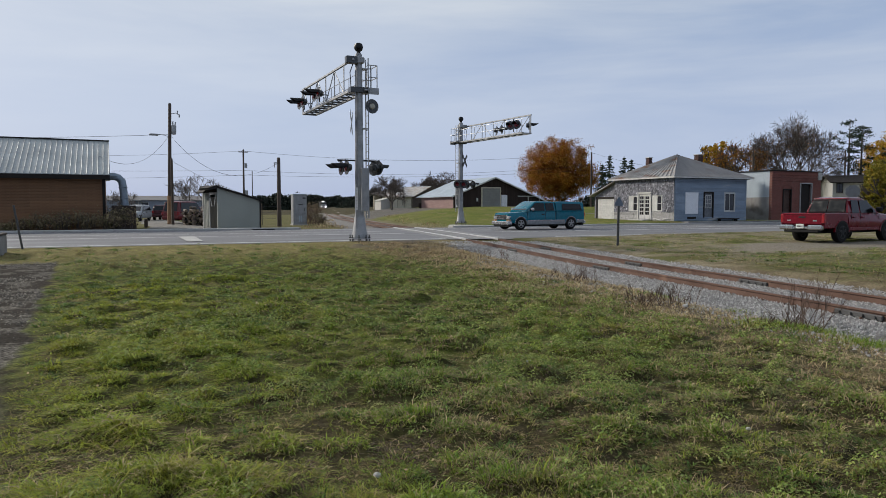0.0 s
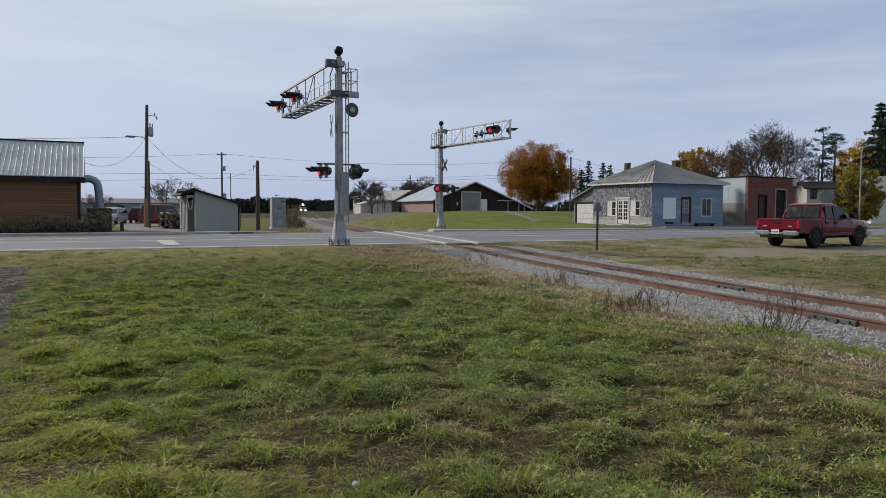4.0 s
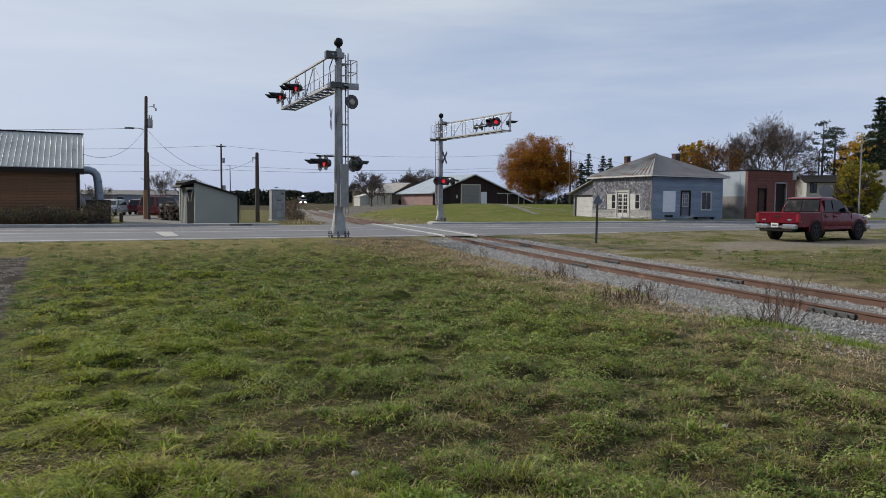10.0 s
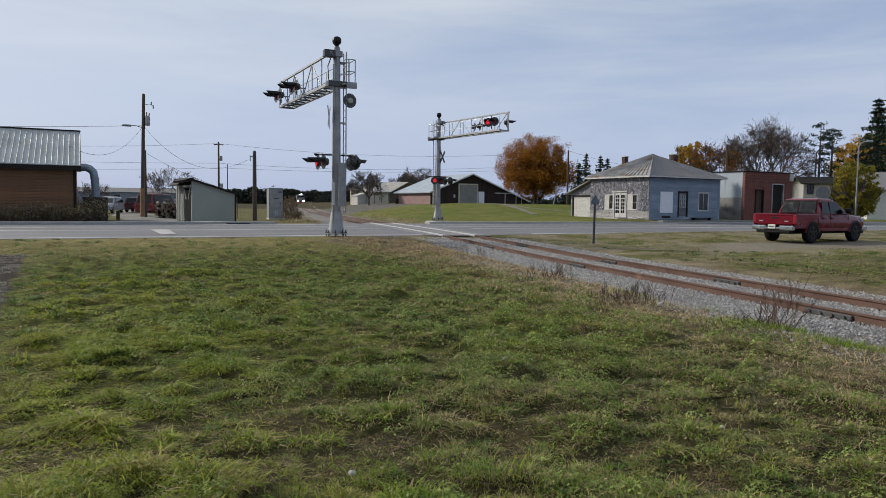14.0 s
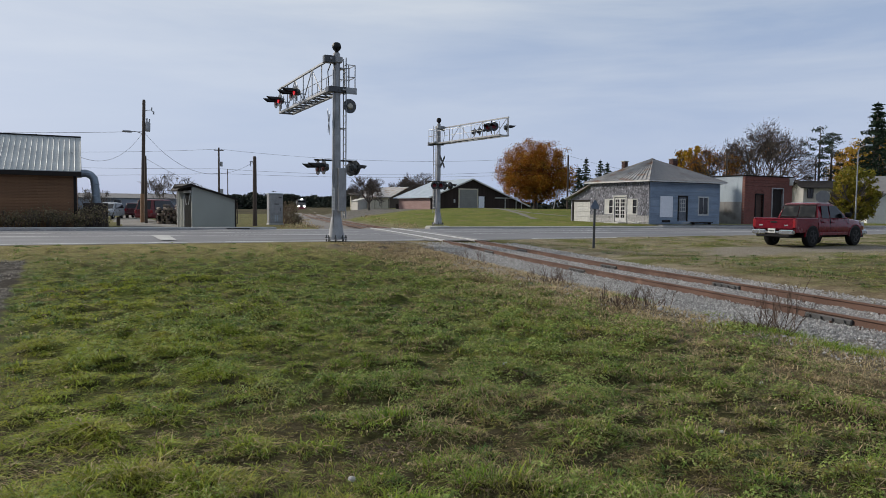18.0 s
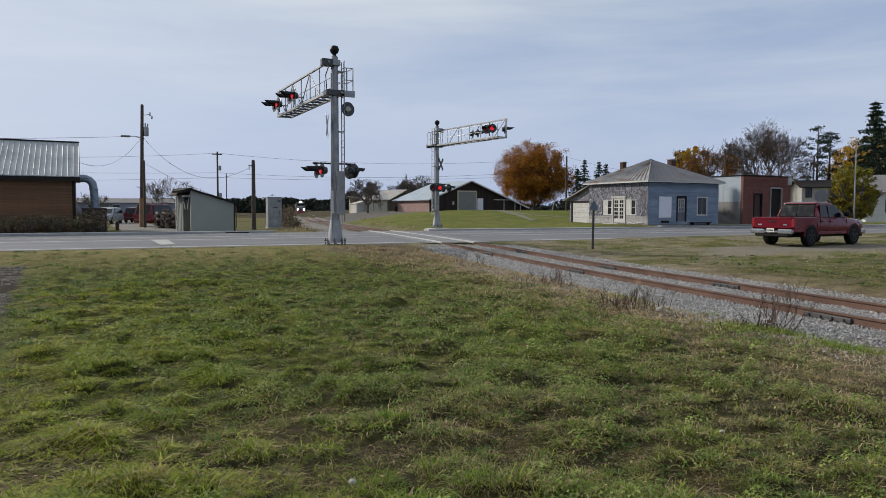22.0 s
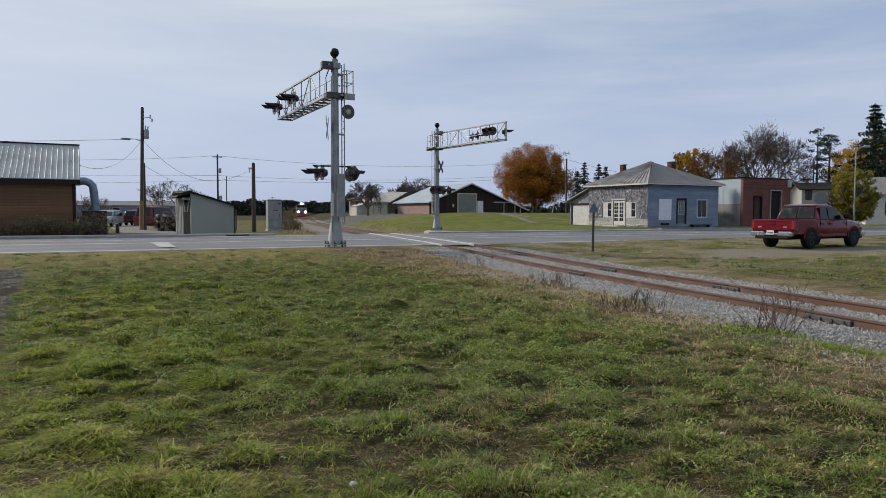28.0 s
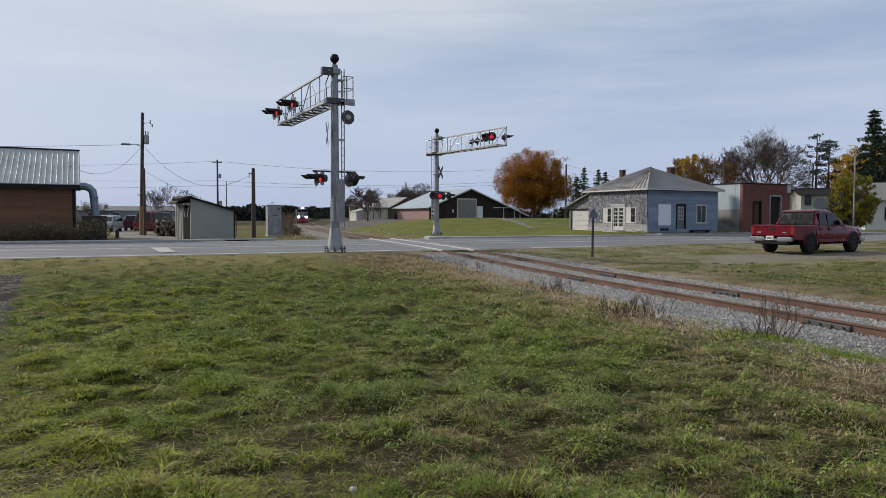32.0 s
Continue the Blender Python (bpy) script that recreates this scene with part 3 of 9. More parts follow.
def build_mast(name, m, label):
    """Mast at the origin, arm along local +y, ladder on local +x."""
    r = root(name, m, label, "crossing signal", "cantilever crossing signals")
    part("footing", Mesh().box(-0.68, -0.68, -0.35, 0.68, 0.68, 0.0, 0.03), CONCRETE, r, "weathered concrete footing")
    b = Mesh().lathe([(0.46, 0.12), (0.46, 0.15), (0.36, 0.16), (0.30, 0.45), (0.225, 1.0), (0.215, 1.05)], 16)
    part("base", b, GALV, r, "flared galvanised base", True)
    for k in range(8):
        a = 2 * math.pi * (k + 0.5) / 8
        part("anchor_bolt", Mesh().cyl((0.41 * math.cos(a), 0.41 * math.sin(a), -0.02), (0.41 * math.cos(a), 0.41 * math.sin(a), 0.3), 0.025, n=6)
             .cyl((0.41 * math.cos(a), 0.41 * math.sin(a), 0.15), (0.41 * math.cos(a), 0.41 * math.sin(a), 0.2), 0.05, n=6), STEEL_DARK, r)
    part("mast", Mesh().lathe([(0.19, 0.9), (0.18, 3.3), (0.165, 5.5), (0.145, 7.9), (0.10, 7.95)], 18), GALV, r, smooth=True)
    part("finial", Mesh().lathe([(0.07, 7.9), (0.08, 7.98), (0.09, 8.03), (0.15, 8.07), (0.19, 8.16), (0.19, 8.24), (0.15, 8.34), (0.06, 8.38)], 16), BLACK, r, "black crossing bell on the mast top", True)
    # truss arm
    L, z0, z1 = 8.3, 6.38, 7.62
    for x in (-0.34, 0.34):
        part("bottom_chord", Mesh().box(x - 0.055, -0.1, z0 - 0.055, x + 0.055, L, z0 + 0.055, 0.008), GALV, r)
    part("top_chord", Mesh().box(-0.39, -0.35, z1 - 0.045, -0.30, L, z1 + 0.045, 0.008), GALV, r)
    n = 5
    for k in range(n + 1):
        y = 1.0 + (L - 1.15) * k / n
        part("web_post", Mesh().cyl((-0.34, y, z0), (-0.34, y, z1), 0.026, n=6), GALV, r)
        if k < n:
            y2 = y + (L - 1.15) / n
            a, c = ((y, z1), (y2, z0)) if k % 2 else ((y, z0), (y2, z1))
            part("web_brace", Mesh().cyl((-0.34, a[0], a[1]), (-0.34, c[0], c[1]), 0.022, n=6), GALV, r)
        part("handrail_post", Mesh().cyl((0.34, y, z0), (0.34, y, z0 + 0.95), 0.016, n=6), GALV, r)
    for z in (z0 + 0.5, z0 + 0.95):
        part("handrail", Mesh().cyl((0.34, 0.3, z), (0.34, L, z), 0.015, n=6), GALV, r)
    part("end_frame", Mesh().box(-0.39, L - 0.06, z0 - 0.05, 0.39, L, z0 + 0.03, 0.008).cyl((-0.34, L - 0.03, z0), (-0.34, L - 0.03, z1), 0.035, n=6), GALV, r)
    # dark steel on the deck paints the shade of the arm's underside
    for k in range(11):
        y = 0.35 + (L - 0.5) * k / 10
        part("deck_bar", Mesh().box(-0.34, y - 0.035, z0 - 0.03, 0.34, y + 0.035, z0 + 0.03), STEEL_DARK, r)
        if k < 10:
            y2 = y + (L - 0.5) / 10
            part("deck_brace", Mesh().cyl((-0.3 if k % 2 else 0.3, y, z0), (0.3 if k % 2 else -0.3, y2, z0), 0.022, n=5), STEEL_DARK, r)
    for z in (z0, z1):
        part("collar", Mesh().box(-0.42, -0.22, z - 0.10, 0.40 if z == z0 else 0.2, 0.22, z + 0.14, 0.02), DISCGREY if z == z0 else GALV, r, "bolted steel collar")
    part("arm_junction_box", Mesh().box(-0.62, -0.30, z1 - 0.16, -0.14, -0.02, z1 + 0.14, 0.02), DISCGREY, r, "dark steel junction box")
    part("cable", Mesh().tube([(-0.18, 0.25, z1 - 0.1), (-0.24, 0.45, z1 - 0.4), (-0.22, 0.42, z1 - 0.8), (-0.25, 0.3, z0 + 0.1)], 0.022), BLACK, r, "black cable")
    # platform and rail beside the mast
    part("platform", Mesh().box(0.15, -0.35, z0 - 0.02, 0.72, 0.45, z0 + 0.05, 0.01).box(0.30, -0.42, z0 - 0.16, 0.75, -0.34, z0 + 0.10), GALV, r, "steel platform")
    rail = Mesh()
    for x, y in ((0.70, -0.33), (0.70, 0.43), (0.42, -0.33), (0.50, 0.43)):
        rail.cyl((x, y, z0), (x, y, z0 + 1.05), 0.022, n=6)
    for z in (z0 + 0.55, z0 + 1.05):
        rail.tube([(0.30, -0.33, z), (0.70, -0.33, z), (0.70, 0.43, z), (0.30, 0.43, z)], 0.02)
    part("guard_rail", rail, GALV, r, "tubular guard rail")
    lad = Mesh()
    for y in (-0.17, 0.17):
        lad.box(0.34, y - 0.012, 1.0, 0.385, y + 0.012, 7.75)
    part("ladder_stile", lad, GALV, r)
    for k in range(22):
        part("rung", Mesh().cyl((0.36, -0.17, 1.15 + 0.3 * k), (0.36, 0.17, 1.15 + 0.3 * k), 0.014, n=6), GALV, r)
    for z in (1.4, 3.1, 4.8, 7.3):
        part("ladder_bracket", Mesh().box(0.15, -0.16, z - 0.02, 0.36, 0.16, z + 0.02), GALV, r)
    part("junction_box", Mesh().box(-0.02, -0.36, 1.30, 0.29, -0.19, 3.12, 0.015).box(0.12, -0.375, 1.6, 0.2, -0.355, 1.72), GALV, r, "tall grey junction box")
    part("conduit", Mesh().cyl((-0.20, -0.16, 0.3), (-0.20, -0.16, 7.2), 0.028, n=6), GALV, r, smooth=True)
    tag = part("number_plate", Mesh().box(-0.27, -0.215, 1.35, -0.14, -0.205, 2.3, 0.003), WHITE, r, "white plate with dark bars")
    for k in range(6):
        part("mark", Mesh().box(-0.235, -0.222, 1.45 + 0.14 * k, -0.175, -0.2165, 1.49 + 0.14 * k), SIGN_BACK, tag)
    # lower flashers on a cross arm
    part("cross_arm", Mesh().cyl((-0.95, 0.05, 3.45), (0.95, 0.05, 3.45), 0.035, n=8).cyl((-0.75, -0.45, 3.43), (-0.75, 0.5, 3.43), 0.03, n=8).cyl((0.72, -0.45, 3.43), (0.72, 0.5, 3.43), 0.03, n=8), BLACK, r, "black lamp bracket")
    return r


def place_heads(r, turn, arm_turn, lit):
    """turn: how far the heads are swung towards the observer's side."""
    for k, y in enumerate((-0.38, 0.42)):
        signal_head(r, pose(-0.68, y, 3.13, 0, 0, 90 + turn), k if lit else None)
        signal_head(r, pose(0.70 + 0.1 * k, y, 3.13, 0, 0, -62), None)
    for ya, yb in ((4.2, 4.95), (7.2, 7.95)):
        for k, y in enumerate((ya, yb)):
            signal_head(r, pose(-0.62, y, 6.86, 0, 0, 90 + arm_turn), k if lit else None)
        part("arm_bracket", Mesh().cyl((-0.45, ya - 0.1, 6.86), (-0.45, yb + 0.1, 6.86), 0.03, n=8).cyl((-0.45, (ya + yb) / 2, 6.5), (-0.45, (ya + yb) / 2, 7.2), 0.035, n=8)
             .cyl((-0.45, (ya + yb) / 2, 6.86), (0.0, (ya + yb) / 2, 6.86), 0.025, n=6), DISCGREY, r, "dark lamp bracket")


M1 = pose(3.80, 29.95, 0.10, 0, 0, SLANT)
mast1 = build_mast("crossing_signal_mast", M1, "galvanised cantilever crossing signal with red flashers beside the near lane")
place_heads(mast1, 2, 5, True)
signal_head(mast1, pose(0.54, -0.15, 5.75, 0, 0, 188), None, False)
crossbuck(mast1, pose(-0.34, -0.05, 5.05, 0, 0, 66))
M2 = pose(14.65, 52.95, 0.22, 0, 0, SLANT + 186)
mast2 = build_mast("crossing_signal_mast", M2, "galvanised cantilever crossing signal with red flashers on the far verge")

# ---- buildings ----
SIDING_B = mat("faded_blue_clapboard", (0.26, 0.325, 0.41), (0.19, 0.245, 0.32), rough=0.85, scale=1.2, fine=24, stretch=(0.5, 1, 3), bump=0.3, c3=(0.33, 0.33, 0.33), stain=0.60, rnd=0.12)
SHAKE = mat("weathered_shake", (0.25, 0.25, 0.285), (0.12, 0.12, 0.14), rough=0.95, scale=9, fine=40, bump=0.6, c3=(0.44, 0.445, 0.48), stain=0.58, island=0.6)
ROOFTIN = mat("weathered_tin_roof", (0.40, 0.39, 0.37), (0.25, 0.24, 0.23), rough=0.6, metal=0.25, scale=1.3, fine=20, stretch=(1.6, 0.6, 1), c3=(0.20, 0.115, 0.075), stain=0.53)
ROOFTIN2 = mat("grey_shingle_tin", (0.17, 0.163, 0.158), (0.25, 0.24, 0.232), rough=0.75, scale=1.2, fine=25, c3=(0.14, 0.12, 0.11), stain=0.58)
BASEB = mat("peeling_grey_base", (0.42, 0.41, 0.40), (0.26, 0.255, 0.25), rough=0.9, scale=5, fine=40, c3=(0.14, 0.135, 0.13), stain=0.58, rnd=0.2)
TRIMW = mat("peeling_white_trim", (0.62, 0.61, 0.58), (0.48, 0.47, 0.45), rough=0.75, scale=3, fine=50, c3=(0.30, 0.28, 0.25), stain=0.64)
BRICKRED = mat("red_brick", (0.18, 0.060, 0.043), (0.14, 0.050, 0.038), rough=0.9, scale=1.2, fine=30, bump=0.5, c3=(0.25, 0.11, 0.08), stain=0.62, rnd=0.25)
def brickwork(name, c1, c2, mortar):
    """Coursed brick, real brick size, in the wall's own plane."""
    m = mat(name, c1, c2, rough=0.9, scale=1.0, fine=25, bump=0.3)
    nt = m.node_tree
    N, L = nt.nodes.new, nt.links.new
    tc, mp, bk = N("ShaderNodeTexCoord"), N("ShaderNodeMapping"), N("ShaderNodeTexBrick")
    mp.inputs["Rotation"].default_value = (radians(90), 0, 0)
    L(tc.outputs["Object"], mp.inputs["Vector"])
    L(mp.outputs["Vector"], bk.inputs["Vector"])
    bk.inputs["Scale"].default_value = 1.0
    bk.inputs["Brick Width"].default_value, bk.inputs["Row Height"].default_value = 0.21, 0.075
    bk.inputs["Mortar Size"].default_value = 0.006
    bk.inputs["Color1"].default_value, bk.inputs["Color2"].default_value, bk.inputs["Mortar"].default_value = (*c1, 1), (*c2, 1), (*mortar, 1)
    mx = N("ShaderNodeMix")
    mx.data_type, mx.blend_type = "RGBA", "MIX"
    mx.inputs["Factor"].default_value = 0.6
    b = nt.nodes["Principled BSDF"]
    src = b.inputs["Base Color"].links[0].from_socket
    L(src, mx.inputs["A"])
    L(bk.outputs["Color"], mx.inputs["B"])
    L(mx.outputs["Result"], b.inputs["Base Color"])
    return m


MORTAR = brickwork("shop_brickwork", (0.185, 0.056, 0.040), (0.12, 0.040, 0.031), (0.18, 0.115, 0.095))
METALPALE = mat("pale_metal_siding", (0.38, 0.44, 0.49), (0.33, 0.385, 0.43), rough=0.55, metal=0.1, scale=0.8, fine=15)
LOGBROWN = mat("brown_log_siding", (0.215, 0.110, 0.050), (0.18, 0.09, 0.042), rough=0.75, scale=1.5, fine=20, stretch=(0.3, 3, 3), bump=0.4, rnd=0.15)
ROOFWHITE = mat("pale_ribbed_roof", (0.44, 0.465, 0.455), (0.36, 0.385, 0.38), rough=0.6, metal=0.1, scale=0.7, fine=12, c3=(0.42, 0.45, 0.44), stain=0.6)
DARKTRIM = mat("dark_brown_trim", (0.014, 0.011, 0.010), (0.024, 0.019, 0.016), rough=0.75, spec=0.25)
SAGE = mat("sage_grey_siding", (0.36, 0.375, 0.34), (0.33, 0.345, 0.31), rough=0.75, scale=0.8, fine=160, stretch=(1, 1, 0.5), bump=0.05)
BARNDARK = mat("dark_brown_barn_board", (0.034, 0.024, 0.021), (0.05, 0.035, 0.030), rough=0.85, spec=0.2, scale=2, fine=20, stretch=(3, 3, 0.4), rnd=0.2)
BARNPINK = mat("faded_pink_board", (0.30, 0.19, 0.175), (0.26, 0.16, 0.15), rough=0.85, scale=1.5, fine=18, stretch=(0.4, 0.4, 4))
TAN = mat("tan_siding", (0.66, 0.60, 0.46), (0.56, 0.50, 0.38), rough=0.85, scale=1.5, fine=18)
DOORGREY = mat("grey_rollup_door", (0.27, 0.27, 0.25), (0.23, 0.23, 0.215), rough=0.6, scale=1, fine=14)
DOORWHITE = mat("white_door", (0.82, 0.84, 0.88), (0.77, 0.79, 0.83), rough=0.5, fine=150)


def base_pose(px, py, z, rz=SLANT):
    return pose(px, py, z, 0, 0, rz)


def lap(m, x0, x1, z0, z1, y, step=0.14, rough=0.0):
    """Lapped boards on the plane y, facing -y."""
    z = z0
    while z < z1 - 0.02:
        t = min(step, z1 - z)
        j = random.uniform(-rough, rough)
        m.add([(x0, y - 0.03, z + j), (x1, y - 0.03, z - j), (x1, y - 0.008, z + t), (x0, y - 0.008, z + t), (x0, y + 0.01, z), (x1, y + 0.01, z)], [(0, 1, 2, 3), (0, 4, 5, 1)])
        z += step
    return m


def lap_around(parent, name, material, x0, x1, z0, z1, y, holes, step=0.14, rough=0.0):
    """Lapped boards, one part each, with rectangular holes (hx0, hx1, hz0, hz1)."""
    z = z0
    while z < z1 - 0.02:
        t = min(step, z1 - z)
        cuts = sorted((a, b) for a, b, c, d in holes if c < z + t * 0.6 and d > z + t * 0.4)
        x = x0
        for a, b in cuts + [(x1, x1)]:
            if a - x > 0.03:
                j = random.uniform(-rough, rough)
                part(name, Mesh().add([(x, y - 0.034, z + j), (a, y - 0.034, z - j), (a, y - 0.006, z + t), (x, y - 0.006, z + t), (x, y + 0.01, z + j), (a, y + 0.01, z - j), (a, y + 0.01, z + t), (x, y + 0.01, z + t)], [(0, 1, 2, 3), (0, 4, 5, 1), (3, 2, 6, 7), (0, 3, 7, 4), (1, 5, 6, 2), (4, 7, 6, 5)]), material, parent)
            x = max(x, b)
        z += step


def wall_with_holes(x0, x1, z0, z1, y0, y1, holes):
    """A wall slab in x-z with rectangular holes that go through it."""
    m = Mesh()
    xs = sorted({x0, x1, *[v for h in holes for v in h[:2]]})
    zs = sorted({z0, z1, *[v for h in holes for v in h[2:]]})
    nx, nz = len(xs), len(zs)

    def solid(i, k):
        if not (0 <= i < nx - 1 and 0 <= k < nz - 1):
            return False
        cx, cz = (xs[i] + xs[i + 1]) / 2, (zs[k] + zs[k + 1]) / 2
        return not any(h[0] < cx < h[1] and h[2] < cz < h[3] for h in holes)

    n = nx * nz
    fs = []
    for i in range(nx - 1):
        for k in range(nz - 1):
            if solid(i, k):
                q = [k * nx + i, k * nx + i + 1, (k + 1) * nx + i + 1, (k + 1) * nx + i]
                fs += [tuple(q), tuple(v + n for v in reversed(q))]
                for (di, dk), (a, b) in (((0, -1), (0, 1)), ((1, 0), (1, 2)), ((0, 1), (2, 3)), ((-1, 0), (3, 0))):
                    if not solid(i + di, k + dk):
                        fs.append((q[b], q[a], q[a] + n, q[b] + n))
    return m.add([(x, y, z) for y in (y0, y1) for z in zs for x in xs], fs)


def window(parent, x0, x1, z0, z1, y, bars=(1, 1), frame_mat=None, w=0.07, name="window", label="", glassmat=None):
    """A framed window in the plane y, facing -y."""
    f = Mesh()
    for a in ((x0 - w, y - 0.05, z0 - w, x0, y + 0.06, z1 + w), (x1, y - 0.05, z0 - w, x1 + w, y + 0.06, z1 + w), (x0, y - 0.05, z1, x1, y + 0.06, z1 + w), (x0, y - 0.05, z0 - w, x1, y + 0.06, z0)):
        f.box(*a, 0.008)
    win = part(name, f, frame_mat or TRIMW, parent, label)
    nx, nz = bars
    for i in range(nx):
        for k in range(nz):
            a, b = x0 + (x1 - x0) * i / nx, x0 + (x1 - x0) * (i + 1) / nx
            c, d = z0 + (z1 - z0) * k / nz, z0 + (z1 - z0) * (k + 1) / nz
            part("pane", Mesh().box(a + 0.012, y + 0.01, c + 0.012, b - 0.012, y + 0.018, d - 0.012), glassmat or GLASS, win)
    bar = Mesh()
    for i in range(1, nx):
        a = x0 + (x1 - x0) * i / nx
        bar.box(a - 0.018, y - 0.02, z0, a + 0.018, y + 0.03, z1)
    for k in range(1, nz):
        c = z0 + (z1 - z0) * k / nz
        bar.box(x0, y - 0.018, c - 0.018, x1, y + 0.028, c + 0.018)
    if bar.v:
        part("glazing_bar", bar, frame_mat or TRIMW, win)
    return win


def slab_roof(m, pts, t=0.06):
    """A flat roof face from corner points, with thickness t downwards."""
    n = len(pts)
    lo = [(x, y, z - t) for x, y, z in pts]
    return m.add(list(pts) + lo, [tuple(range(n)), tuple(range(n, 2 * n))[::-1]] + [(k, (k + 1) % n, n + (k + 1) % n, n + k) for k in range(n)])


def seams(m, a0, a1, b0, b1, n, r=0.025, h=0.035):
    """Raised seams between the edge a0-a1 (eave) and b0-b1 (ridge)."""
    a0, a1, b0, b1 = map(Vector, (a0, a1, b0, b1))
    for k in range(n + 1):
        p, q = a0.lerp(a1, k / n), b0.lerp(b1, k / n)
        d = (a1 - a0).normalized() * r
        u = Vector((0, 0, h))
        m.add([p - d, p + d, q + d, q - d, p + u, q + u], [(0, 4, 5, 3), (1, 2, 5, 4), (0, 1, 4), (3, 5, 2)])
    return m


SOOTBRICK = mat("sooty_brick", (0.10, 0.045, 0.036), (0.06, 0.035, 0.03), rough=0.95, scale=4, fine=18, bump=0.5, c3=(0.16, 0.15, 0.14), stain=0.6)


def old_house():
    """Corner at the origin: x along the road (blue front), y back along the side street (shake side)."""
    H = 3.85
    W, D = 8.6, 8.0
    r = root("old_store_house", base_pose(34.14, 54.13, 0.42), "weathered single-storey blue and grey shake house with a hipped tin roof", "house")
    ho_b = [(3.45, 4.5, 0.30, 2.45), (5.9, 7.2, 0.80, 2.45)]
    part("front_wall", wall_with_holes(0, W, -0.3, H, 0, 0.2, ho_b), SIDING_B, r, "faded blue clapboard wall")
    lap_around(r, "clapboard", SIDING_B, 0.0, W, 0.05, H, 0, ho_b + [(1.2, 2.8, 0.55, 2.5)], 0.13, 0.008)
    for x in (0.0, W - 0.12):
        part("corner_board", Mesh().box(x, -0.045, 0, x + 0.12, -0.0, H), SIDING_B, r)
    part("boarded_window", Mesh().box(1.25, -0.05, 0.6, 2.75, 0.0, 2.48, 0.01), DOORWHITE, r, "pale board over a window")
    part("window_apron", Mesh().box(1.5, -0.05, 0.15, 2.5, -0.01, 0.35, 0.01), DARKTRIM, r)
    dr = part("door", Mesh().box(3.5, 0.04, 0.30, 4.45, 0.1, 2.4, 0.01), mat("faded_blue_door", (0.16, 0.17, 0.19), (0.12, 0.13, 0.15), rough=0.7), r, "dull blue-grey panelled door")
    window(dr, 3.65, 4.3, 1.15, 2.2, 0.035, (3, 3), TRIMW, 0.05, "door_window")
    part("door_frame", Mesh().box(3.36, -0.05, 0.25, 3.5, 0.03, 2.5, 0.01).box(4.45, -0.05, 0.25, 4.59, 0.03, 2.5, 0.01).box(3.36, -0.05, 2.4, 4.59, 0.03, 2.56, 0.01), DARKTRIM, r)
    window(r, 6.0, 7.1, 0.9, 2.4, 0.02, (2, 1), TRIMW, 0.13, "window", "white framed double window")
    part("eave_board", Mesh().box(-0.2, -0.2, H - 0.16, W + 0.2, -0.05, H, 0.01), DARKTRIM, r)
    part("sill_bench", Mesh().box(4.9, -0.5, 0.12, 7.3, -0.1, 0.2, 0.01).box(5.0, -0.45, -0.1, 5.1, -0.15, 0.12).box(7.0, -0.45, -0.1, 7.1, -0.15, 0.12), DARKTRIM, r, "dark plank ledge")
    # side, local frame turned so that its boards face -x
    S = pose(0, D, 0, 0, 0, -90)        # local x runs from the back corner to the front corner
    side = part("side_wall", wall_with_holes(0, D, -0.3, H, 0, 0.2, [(2.15, 3.3, 0.85, 2.2), (3.5, 5.0, 0.1, 2.4), (5.3, 6.5, 0.85, 2.2)]), SHAKE, r, "grey weathered shake wall", at=S)
    sh = Mesh()
    z = 0.75
    while z < H - 0.05:
        x = 0.0
        while x < D:
            w = random.uniform(0.06, 0.17)
            hole = any(a - 0.02 < x + w / 2 < b + 0.02 and c - 0.1 < z + 0.1 < d + 0.05 for a, b, c, d in ((2.0, 3.45, 0.8, 2.3), (3.4, 5.1, 0, 2.5), (5.2, 6.6, 0.8, 2.3)))
            if not hole and random.random() > 0.10:
                j = random.uniform(-0.03, 0.03)
                t = random.uniform(0.03, 0.10)
                sh.add([(x, -t, z + j), (min(x + w, D) - 0.012, -t, z + j), (min(x + w, D) - 0.012, -0.01, z + 0.20), (x, -0.01, z + 0.20), (x, 0, z + j), (min(x + w, D) - 0.012, 0, z + j)], [(0, 1, 2, 3), (0, 4, 5, 1)])
            x += w
        z += 0.15
    tagged(part("shake_cladding", sh, SHAKE, side, "curling grey wooden shakes"), kind="stuff")
    lap_around(side, "base_board", BASEB, 0, D, 0.0, 0.75, 0, [(3.4, 5.1, 0, 2)], 0.15, 0.012)
    for a, b in ((2.2, 3.25), (5.35, 6.45)):
        w = window(side, a, b, 0.9, 2.15, 0.02, (1, 2), TRIMW, 0.1, "window", "white framed window half boarded")
        part("board", Mesh().box(a, -0.03, 0.9, a + (b - a) * 0.55, 0.0, 2.15, 0.008), TRIMW, w)
    for k in range(2):
        x0 = 3.55 + 0.72 * k
        d = part("double_door", Mesh().box(x0, 0.0, 0.12, x0 + 0.68, 0.05, 2.35, 0.008), TRIMW, side, "peeling white glazed door")
        for i in range(2):
            for kk in range(5):
                part("pane", Mesh().box(x0 + 0.1 + 0.26 * i, -0.008, 0.5 + 0.35 * kk, x0 + 0.32 + 0.26 * i, -0.002, 0.78 + 0.35 * kk), GLASS, d)
